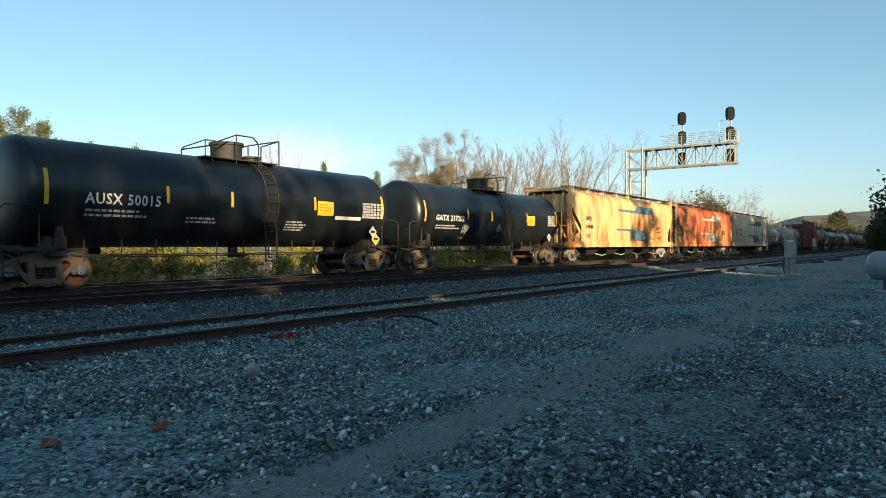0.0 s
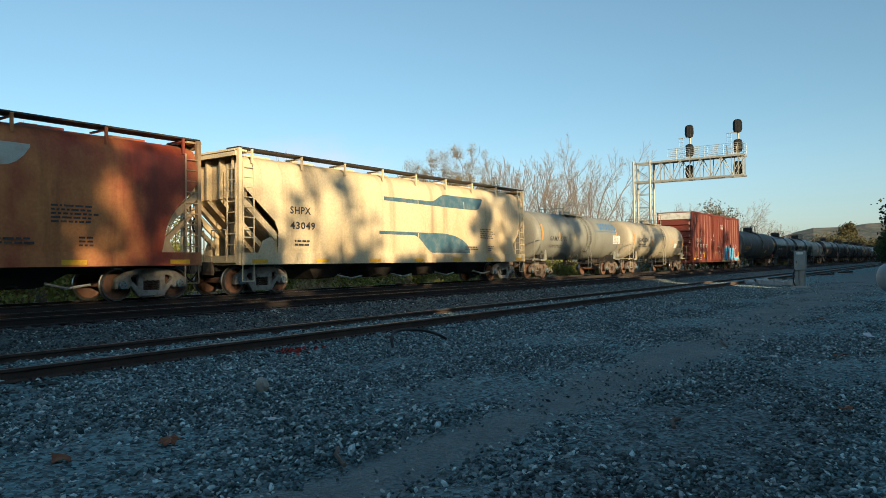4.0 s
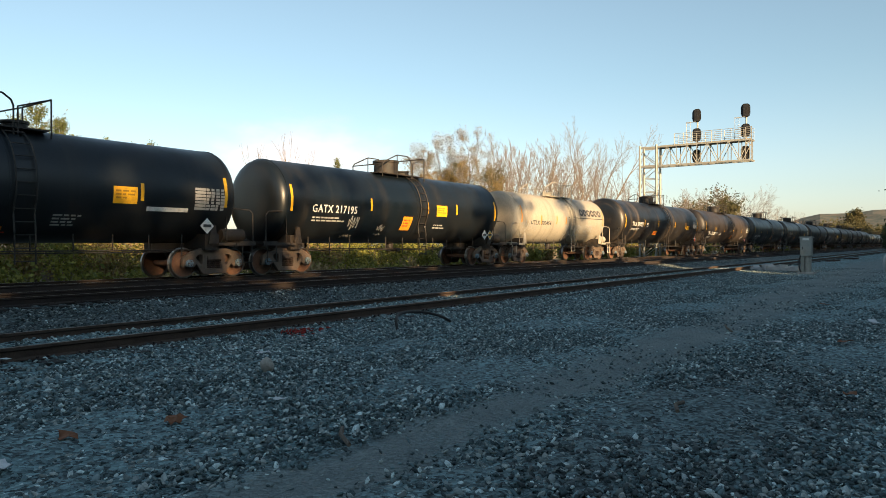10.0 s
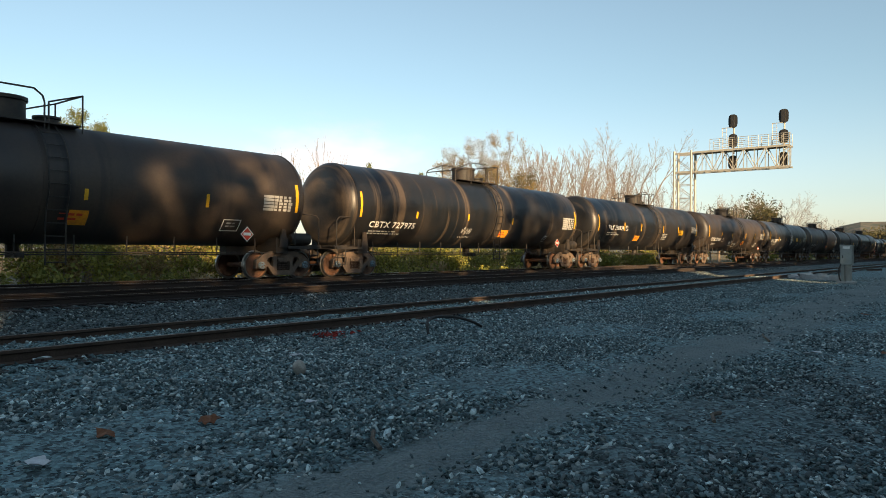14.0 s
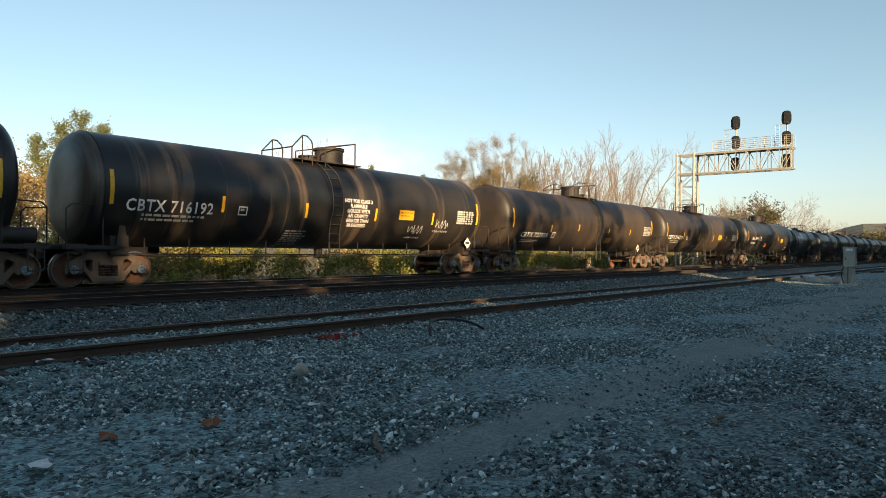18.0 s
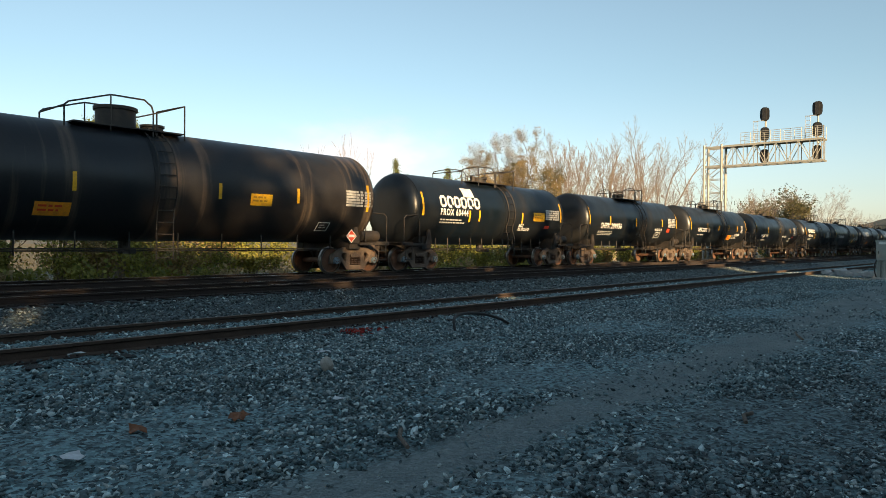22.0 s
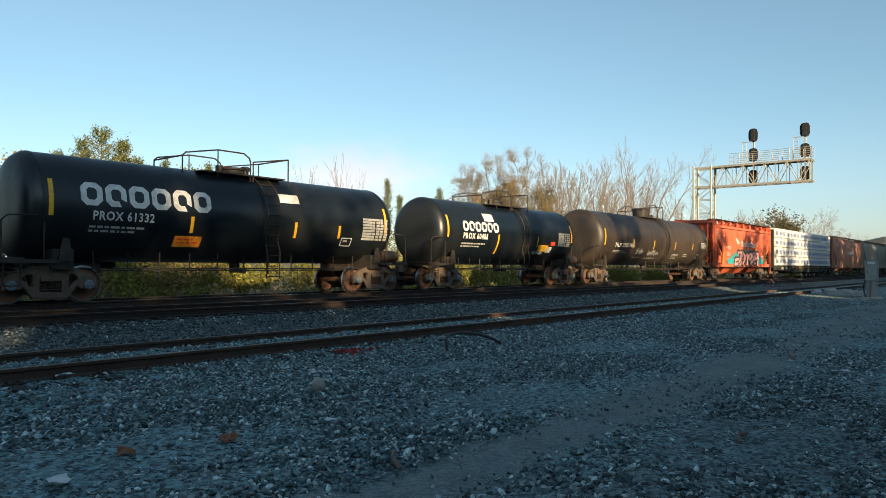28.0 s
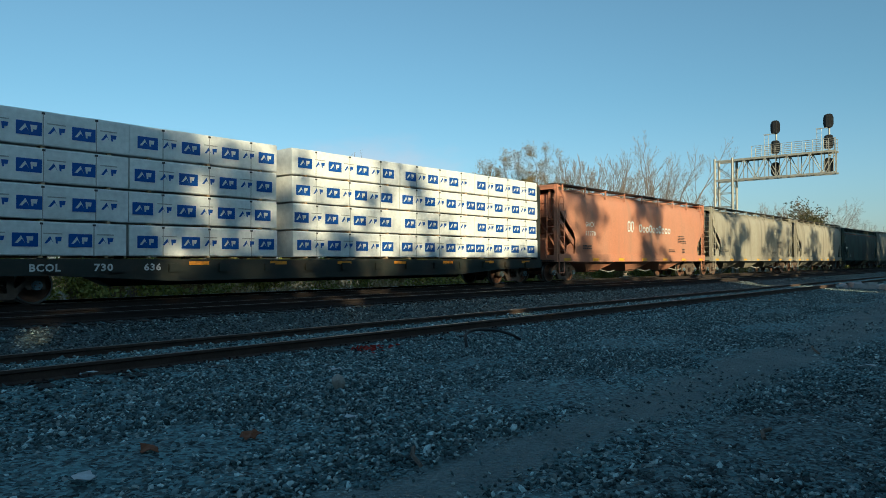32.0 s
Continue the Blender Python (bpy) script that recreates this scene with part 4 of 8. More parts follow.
def ladder_mesh(h, w, rungs, r=0.014):
    m = Mesh()
    for x in (-w / 2, w / 2):
        m.box((x, 0, h / 2), (0.05, 0.02, h))
    for i in range(rungs):
        z = h * (i + 0.5) / rungs
        m.rod((-w / 2, 0, z), (w / 2, 0, z), r, 5)
    return m


def decal(car, name, me, m, R=None, zc=None, z0=0.0, x0=0.0, y=None, off=0.006, label=""):
    """Thin paint or film on the near side: wrapped round a tank, or flat at y."""
    if R:
        wrapped(me, R, z0, x0, off)
        at = pose(0, 0, zc)
    else:
        at = pose(x0, y - off, z0)
    return part(name, inked(me, m), None, car, label, at=at)


def arc(z, zc, R):
    """The height along the shell for a height z on it."""
    return R * math.asin(max(-0.98, min(0.98, (z - zc) / R)))


def fine_lines(w, h, seed):
    """Unreadable small print as rows of short bars."""
    q, rects = random.Random(seed), []
    rows = max(1, round(h / 0.11))
    for i in range(rows):
        z1 = h - i * h / rows
        z0 = z1 - h / rows * 0.5
        x = 0
        end = w * q.uniform(0.7, 1.0)
        while x < end - 0.06:
            l = min(q.uniform(0.06, 0.24), end - x)
            rects.append((x, z0, x + l, z1))
            x += l + 0.045
    return quads(rects)


def table_lines(w, h, seed):
    """A stencilled table: close bars round small open fields."""
    q, rects = random.Random(seed), []
    rows = max(4, round(h / 0.1))
    for i in range(rows):
        z1 = h - i * h / rows
        z0 = z1 - h / rows * 0.78
        cuts = [0, 0.36, 0.52, 0.68, 0.84, 1.0]
        for a, b in zip(cuts, cuts[1:]):
            k = q.uniform(0.55, 1.0) if a else 1.0
            rects.append((a * w + 0.008, z0, a * w + 0.008 + ((b - a) * w - 0.016) * k, z1))
    return quads(rects)


def frame_lines(w, h, t=0.035):
    return quads([(0, 0, w, t), (0, h - t, w, h), (0, t, t, h - t), (w - t, t, w, h - t)])


def tag_lines(w, h, seed):
    """Scrawled thin looping paint strokes that spell nothing."""
    q, m = random.Random(seed), Mesh()
    for row in range(2 if h > 0.45 else 1):
        z0, hh = (h * 0.3, h * 0.7) if row == 0 else (0, h * 0.2)
        n = max(11, int(w / (0.09 if row == 0 else 0.06)))
        key = [Vector((w * (i + q.uniform(-0.5, 0.7)) / n, 0, z0 + hh * (q.uniform(0.7, 1) if i % 2 else q.uniform(0, 0.35)))) for i in range(n)]
        pts = []
        for i in range(1, n - 2):
            a, b, c, d_ = key[i - 1:i + 3]
            for k in range(6):
                u = k / 6
                pts.append(b + (c - a) * 0.5 * u + (a - b * 2.5 + c * 2 - d_ * 0.5) * u * u + (b * 1.5 - a * 0.5 - c * 1.5 + d_ * 0.5) * u ** 3)
        r_ = 0.017 if row == 0 else 0.01
        for i, (a, b) in enumerate(zip(pts, pts[1:])):
            d_ = (b - a)
            L = d_.length or 1
            o = Vector((-d_.z / L, 0, d_.x / L)) * r_
            y = Vector((0, -0.00012 * i, 0))
            m.put([a - o + y, b - o + y, b + o + y, a + o + y], [(0, 1, 2, 3)])
    me = bpy.data.meshes.new("scrawl")
    me.from_pydata(m.v, [], m.f)
    return me


def blocks(w, h, n=6):
    """A row of open rounded shapes in place of a brand name."""
    m = Mesh()
    for i in range(n):
        x0, x1 = w * i / n, w * (i + 0.88) / n
        hh = h if n < 9 or i in (0, 3, 6) else h * 0.72
        t_ = min(hh, x1 - x0) * 0.27
        rings = []
        for g in (0, t_):
            a0, a1, c0, c1 = x0 + g, x1 - g, g, hh - g
            b = max(0.01, min(hh, x1 - x0) * 0.25 - g * 0.5)
            rings.append([(a0 + b, c0), (a1 - b, c0), (a1, c0 + b), (a1, c1 - b), (a1 - b, c1), (a0 + b, c1), (a0, c1 - b), (a0, c0 + b)])
        o, k = rings
        for j in range(8):
            if i % 3 == 1 and j == 1:
                continue
            e_ = (j + 1) % 8
            m.put([(p[0], 0, p[1]) for p in (o[j], o[e_], k[e_], k[j])], [(0, 1, 2, 3)])
    me = bpy.data.meshes.new("emblem")
    me.from_pydata(m.v, [], m.f)
    return me


def swoosh(h, y_of, x0, x1, lower, upper, off=0.01, n=44, rows=6):
    """A painted stripe between two curves, laid on a curved side."""
    m, vs = Mesh(), []
    for i in range(n + 1):
        x = x0 + (x1 - x0) * i / n
        a, b = lower(x), max(lower(x) + 0.004, upper(x))
        for k in range(rows + 1):
            z = a + (b - a) * k / rows
            vs.append((x, y_of(z) - off, z))
    r_ = rows + 1
    me = bpy.data.meshes.new("stripe")
    me.from_pydata(vs, [], [(i * r_ + k, (i + 1) * r_ + k, (i + 1) * r_ + k + 1, i * r_ + k + 1) for i in range(n) for k in range(rows)])
    return me


def ease(x, a, b):
    u = min(1, max(0, (x - a) / (b - a)))
    return u * u * (3 - 2 * u)


def diamond_mesh(s):
    me = bpy.data.meshes.new("placard")
    me.from_pydata([(-s, 0, 0), (0, 0, -s), (s, 0, 0), (0, 0, s)], [], [(0, 1, 2, 3)])
    return me


def tank_car(centre, h, paint, dome, marks, stripe="YELLOW"):
    long_ = h > 7.4
    R, zc = {"A": (1.56, 2.63) if long_ else (1.47, 2.54), "B": (1.40, 2.46), "C": (1.40, 2.43)}[dome]
    pale = paint in (GREYTANK, CREAMTANK, BEIGETANK)
    names = {BLACK: "black tank car with white lettering", BROWNED: "dusty brownish-black tank car with white lettering", STRIPED: "black tank car with pale streaks down its sides",
             GREYED: "worn grey-black tank car with yellow lettering", GREYTANK: "dull grey tank car with a blue emblem", CREAMTANK: "cream tank car with dark lettering", BEIGETANK: "dusty beige tank car with scrawled graffiti"}
    car = thing("tank_car", names[paint] + " on the track", "tank car", "cars of the freight train", pose(centre, TRAIN_Y, 0))
    cars.append((car, centre))
    half = h + 1.42
    shpx = dome == "C" and marks[0][1].startswith("SH")
    cyl = h - 0.05 if shpx else h + 0.15
    hl = 0.40 if shpx else 0.44
    prof = [(-cyl - hl * math.cos(a), R * math.sin(a) ** 0.46) for a in np.linspace(0.03, math.pi / 2, 10)]
    prof += [(x, R) for x in (-cyl + 0.02, -cyl / 2, 0, cyl / 2)]
    prof += [(-x, r_) for x, r_ in reversed(prof[:11])]
    part("tank", Mesh().lathe(prof, "x", 56, (0, 0, zc)), paint, car, smooth=True)
    late = dome == "A" and "CBTX 716" in marks[0][1]
    lx = -0.22 if late else 0.75
    for x in (-cyl, lx, cyl):
        wd = 0.03 if x != lx else 0.34
        part("seam_ring" if x != lx else "centre_band", Mesh().lathe([(x - wd, R - 0.01), (x - wd, R + 0.012), (x + wd, R + 0.012), (x + wd, R - 0.01)], "x", 56, (0, 0, zc), cap=False), paint, car, smooth=True)
    frame_mat = surface_frame(paint) if pale else FRAME
    # underframe, bolsters and running boards
    for s in (-1, 1):
        part("stub_sill", Mesh().box((s * (half - 1.75), 0, 0.92), (2.8, 0.36, 0.3)), FRAME, car)
        part("bolster", Mesh().box((s * (h - 0.35), 0, 1.1), (0.5, 2.5, 0.5)), FRAME, car)
        part("end_sill", Mesh().box((s * (h + 0.75), 0, 1.03), (0.7, 2.9, 0.08)), FRAME, car)
    for s in (-1, 1):
        for k in (-1, 1):
            part("side_sill", Mesh().box((k * (half - 0.95), s * 1.38, 1.04), (1.4, 0.09, 0.09)), frame_mat, car)
    for s in (-1, 1):
        part("end_platform", Mesh().box((s * (half - 0.55), 0, 1.10), (0.62, 2.8, 0.05)), frame_mat, car)
        for k in (-1, 1):
            x = s * (half - 0.35)
            r_ = 0.02
            part("hand_rail", Mesh().pipe([(x, k * 1.4, 1.1), (x, k * 1.4, 2.0), (x - s * 0.12, k * 1.4, 2.12), (x - s * 0.95, k * 1.32, 2.16), (x - s * 0.95, k * 1.32, 1.1)], r_, 6), frame_mat, car)
            st = Mesh().rod((x - s * 0.05, k * 1.42, 1.05), (x - s * 0.05, k * 1.42, 0.45), 0.018, 5).rod((x - s * 0.42, k * 1.42, 1.05), (x - s * 0.42, k * 1.42, 0.45), 0.018, 5)
            for z in (0.46, 0.78):
                st.rod((x - s * 0.05, k * 1.42, z), (x - s * 0.42, k * 1.42, z), 0.018, 5)
            part("step", st, frame_mat, car)
        for k in (-1, 1):
            part("saddle_plate", Mesh().prism([(s * (h - 0.55), 1.05), (s * (h - 0.2), 1.05), (s * (h - 0.3), 1.62), (s * (h - 0.44), 1.62)], k * 1.36, k * 1.30), paint if pale else FRAME, car)
    # brake gear under the belly
    q = random.Random(int(centre))
    part("brake_reservoir", Mesh().rod((-h + 1.5, 0.55, 0.98), (-h + 2.4, 0.55, 0.98), 0.15, 12), FRAME, car, smooth=True)
    pipes = Mesh()
    for y, z in ((-0.95, 0.86), (-0.35, 0.8)):
        pipes.rod((-h + 0.6, y, z), (h - 0.6, y, z), 0.02, 5)
    for i in range(11):
        x = -h + 1.2 + i * (2 * h - 2.4) / 10
        pipes.rod((x, -0.95, 1.3), (x, -0.95, 0.84 - 0.16 * (q.random() > 0.7)), 0.02, 5)
    part("brake_rigging", pipes, FRAME, car)
    part("outlet_valve", Mesh().rod((0.3, 0, 1.1), (0.3, 0, 0.72), 0.16, 12).box((0.3, -0.3, 0.8), (0.2, 0.4, 0.16)), FRAME, car)
    part("brake_wheel", Mesh().lathe([(-0.02, 0.24), (-0.02, 0.28), (0.02, 0.28), (0.02, 0.24)], "x", 20, (half - 0.6, 0.45, 1.75), cap=False).rod((half - 0.6, 0.2, 1.75), (half - 0.6, 0.7, 1.75), 0.015, 5).rod((half - 0.62, 0.45, 1.1), (half - 0.62, 0.45, 1.95), 0.03, 6), FRAME, car)
    if dome != "A" or centre > 100:
        part("air_tank", Mesh().rod((h + 0.1, -0.98, 1.32), (h + 0.95, -0.98, 1.32), 0.2, 14), frame_mat, car, smooth=True)
    # side ladder over the shell
    bow = lambda z: -(math.sqrt(max(0.02, (R + 0.09) ** 2 - (z - zc) ** 2)) if z > zc - 0.9 else 1.44)
    for d_ in (-0.24, 0.24):
        part("ladder_stile", bent_pipe([Vector((lx + d_, bow(z), z)) for z in np.linspace(0.55, zc + R * 0.985, 9)], 0.022, 5), frame_mat, car)
    for z in np.arange(0.62, zc + R * 0.9, 0.32):
        part("rung", shared("rung" + frame_mat.name, lambda: Mesh().rod((-0.24, 0, 0), (0.24, 0, 0), 0.016, 5).data("rung", frame_mat)), None, car, at=pose(lx, bow(z), z))
    if paint is GREYED:
        soot = swoosh(0, lambda z: -math.sqrt(max(0, R * R - (z - zc) ** 2)), -h - 0.1, -5.3, lambda x: 3.86 + 0.26 * ease(x, -7.6, -5.4) + 0.05 * math.sin(x * 9), lambda x: zc + R * 0.998, 0.008, 40, 6)
        part("soot_patch", inked(soot, DARKINK), None, car, "black sooty patch on the shell's shoulder")
    # top platform, rails and valve housing
    zt = zc + R
    rail_mat = frame_mat
    part("top_platform", Mesh().box((0.1, -0.62, zt - 0.07), (3.0, 0.5, 0.04)).box((0.1, 0.62, zt - 0.07), (3.0, 0.5, 0.04)), rail_mat, car)
    # rails: (from, to) of the arched rail and of the low rail, and the housing's place
    ra, rb, dx = ((-1.6, -0.7), (-0.2, 1.33), 0.78) if late else ((-2.1, 0.6), (0.8, 2.0), 0.85) if paint is GREYED else ((-1.6, 0.72), (0.72, 1.65), 0.05) if long_ else ((-1.1, 0.76), (0.76, 1.66), 0.07)
    if dome != "A":
        ra, rb = ((-0.85, 0.85), (0.62, 1.72)) if shpx else ((-2.0, 0.3), (0.3, 1.75)) if dome == "C" else ((-1.6, 0.2), (0.35, 1.8))
    top = 0.6 if dome == "C" else 0.74
    for k in (-1, 1):
        y = k * 0.82
        m0 = ra[0] + (ra[1] - ra[0]) * 0.5
        part("top_rail", Mesh().pipe([(ra[0], y, zt - 0.22), (ra[0], y, zt + 0.3), (ra[0] + 0.1, y, zt + 0.4), (m0, y, zt + top), (ra[1] - 0.25, y, zt + top), (ra[1] - 0.05, y, zt + top * 0.8), (ra[1], y, zt + top * 0.6), (ra[1], y, zt - 0.25)], 0.024, 6), rail_mat, car)
        part("top_rail", Mesh().pipe([(rb[0] + 0.1, y, zt - 0.25), (rb[0] + 0.1, y, zt + top * 0.62), (rb[1], y, zt + top), (rb[1], y, zt - 0.3)], 0.024, 6), rail_mat, car)
        part("rail_post", Mesh().rod((m0, y, zt + top), (m0, y, zt - 0.22), 0.02, 6), rail_mat, car)
    for x, z in ((ra[0], zt + 0.3), (rb[1], zt + top)):
        part("cross_rail", Mesh().rod((x, -0.82, z), (x, 0.82, z), 0.024, 6), rail_mat, car)
    if dome == "A":
        part("valve_housing", Mesh().lathe([(-0.2, 0.52), (0.46, 0.52), (0.47, 0.57), (0.56, 0.57), (0.60, 0.3), (0.61, 0.02)], "z", 28, (dx, 0, zt)), FRAME, car, smooth=True)
        part("manway", Mesh().lathe([(-0.1, 0.3), (0.12, 0.3), (0.14, 0.34), (0.2, 0.34), (0.22, 0.05)], "z", 20, (dx + 1.05 if not late else dx - 1.0, 0, zt)), FRAME, car, smooth=True)
    else:
        part("manway", Mesh().lathe([(-0.1, 0.32), (0.14, 0.32), (0.16, 0.37), (0.22, 0.37), (0.24, 0.05)], "z", 20, (0.2, 0, zt)), rail_mat, car, smooth=True)
        part("top_valve", Mesh().rod((0.75, 0.1, zt - 0.1), (0.75, 0.1, zt + 0.34), 0.09, 10).box((0.75, 0.1, zt + 0.26), (0.3, 0.12, 0.12)).rod((-0.35, -0.1, zt - 0.1), (-0.35, -0.1, zt + 0.25), 0.12, 10), BEIGETANK if pale else FRAME, car, smooth=True)
    # reflective strips at both ends of the shell
    for s in (-1, 1):
        me = quads([(0, 0, 0.11, 0.92)])
        decal(car, "reflective_strip", me, PAINTS[stripe], R, zc, arc(2.62, zc, R) - 0.46, s * h - 0.055, off=0.008)
    end_txt = fine_lines(0.8, 0.3, int(centre) + 5)
    end_txt.transform(Matrix.Rotation(radians(-90), 4, "Z"))
    part("end_lettering", inked(end_txt, DARKINK if pale else WHITE), None, car, at=pose(-cyl - hl * 0.72, 0.2, zc + 0.75))
    for i, (kind, txt, x0, z0, x1, z1) in enumerate(marks):
        w_, h_ = max(0.05, x1 - x0), max(0.05, arc(z1, zc, R) - arc(z0, zc, R))
        a0 = arc(z0, zc, R)
        sd = int(centre) * 20 + i
        ink = DARKINK if pale else ORANGE if paint is GREYED else WHITE
        if kind == "text":
            decal(car, "lettering", letters(txt, h_ * 0.86, w_), ink, R, zc, a0 + h_ * 0.08, x0)
        elif kind == "small":
            decal(car, "lettering", letters(txt, h_, w_), WHITE, R, zc, a0, x0)
        elif kind == "panel":
            decal(car, "sign", quads([(0, 0, w_, h_)]), WHITE, R, zc, a0, x0)
            decal(car, "lettering", letters(txt, h_ * 0.6, w_ * 0.92), DARKINK, R, zc, a0 + h_ * 0.2, x0 + w_ * 0.04, off=0.011)
        elif kind == "fine":
            decal(car, "small_print", fine_lines(w_, h_ * 0.82, sd), GREYINK if txt == "W" else INK[txt], R, zc, a0, x0)
        elif kind == "table":
            if txt == "P":
                decal(car, "data_panel", quads([(0, 0, w_, h_)]), WHITE, R, zc, a0, x0)
                decal(car, "data_table", table_lines(w_ * 0.9, h_ * 0.9, sd), GREYINK, R, zc, a0 + h_ * 0.05, x0 + w_ * 0.05, off=0.011)
            else:
                decal(car, "data_table", table_lines(w_, h_, sd), GREYINK if txt == "W" else INK[txt], R, zc, a0, x0)
        elif kind == "plate":
            decal(car, "notice_plate", quads([(0, 0, w_, h_)]), PAINTS[txt], R, zc, a0, x0)
            decal(car, "notice_print", fine_lines(w_ * 0.8, h_ * 0.6, sd), BRASSINK if txt == "YELLOW" else REDINK, R, zc, a0 + h_ * 0.2, x0 + w_ * 0.1, off=0.011)
        elif kind == "s":
            decal(car, "reflective_strip", quads([(-0.05, 0, 0.05, h_)]), PAINTS[stripe], R, zc, a0, x0, off=0.008)
        elif kind == "diamond":
            c_ = (x0 + x1) / 2
            zd = (z0 + z1) / 2
            decal(car, "placard", diamond_mesh(0.24), WHITE, None, None, zd, c_, -1.46, 0.0)
            if txt != "WHITE":
                decal(car, "placard_face", diamond_mesh(0.2), PAINTS[txt], None, None, zd, c_, -1.46, 0.005)
            decal(car, "placard_print", quads([(-0.14, -0.04, 0.14, 0.05)]), DARKINK if txt != "REDINK" else WHITE, None, None, zd, c_, -1.46, 0.01)
        elif kind == "bar":
            decal(car, "painted_bar", quads([(0, 0, w_, h_)]), INK[txt], R, zc, a0, x0)
        elif kind in ("box", "frame"):
            decal(car, "outlined_field", frame_lines(w_, h_), WHITE, R, zc, a0, x0)
            decal(car, "small_print", fine_lines(w_ * 0.55, h_ * 0.5, sd), GREYINK, R, zc, a0 + h_ * 0.25, x0 + w_ * 0.22)
        elif kind == "tag":
            decal(car, "graffiti", tag_lines(w_, h_, sd), GREYINK, R, zc, a0, x0)
        elif kind == "logo":
            decal(car, "emblem", blocks(w_, h_ * 0.72, 6), BLUEINK, R, zc, a0 + h_ * 0.28, x0)
            decal(car, "emblem_line", quads([(-0.9, 0, w_ + 0.1, 0.05)]), BLUEINK, R, zc, a0 + h_ * 0.08, x0)
        elif kind == "name":
            decal(car, "emblem", blocks(w_, h_, 6), DARKINK, R, zc, a0, x0)
            decal(car, "emblem_line", quads([(-1.6, -0.16, w_ + 0.2, -0.12)]), DARKINK, R, zc, a0, x0)
        elif kind == "brand":
            decal(car, "emblem", blocks(w_, h_, 6), WHITE, R, zc, a0, x0)
        elif kind == "warn":
            lines = ["NOT FOR CLASS 3", "FLAMMABLE", "LIQUIDS WITH", "API GRAVITY", "GREATER THAN", "50 DEGREES"]
            for j, l in enumerate(lines):
                f_ = len(l) / 15
                decal(car, "lettering", letters(l, h_ / 8.5, w_ * f_), WHITE, R, zc, a0 + h_ * (5 - j) / 6, x0 + w_ * (1 - f_) / 2)
    running_gear(car, half, half - h + 0.15)
    return car


def surface_frame(paint):
    return {GREYTANK: GREYTANK, CREAMTANK: CREAMTANK, BEIGETANK: BEIGETANK}[paint]


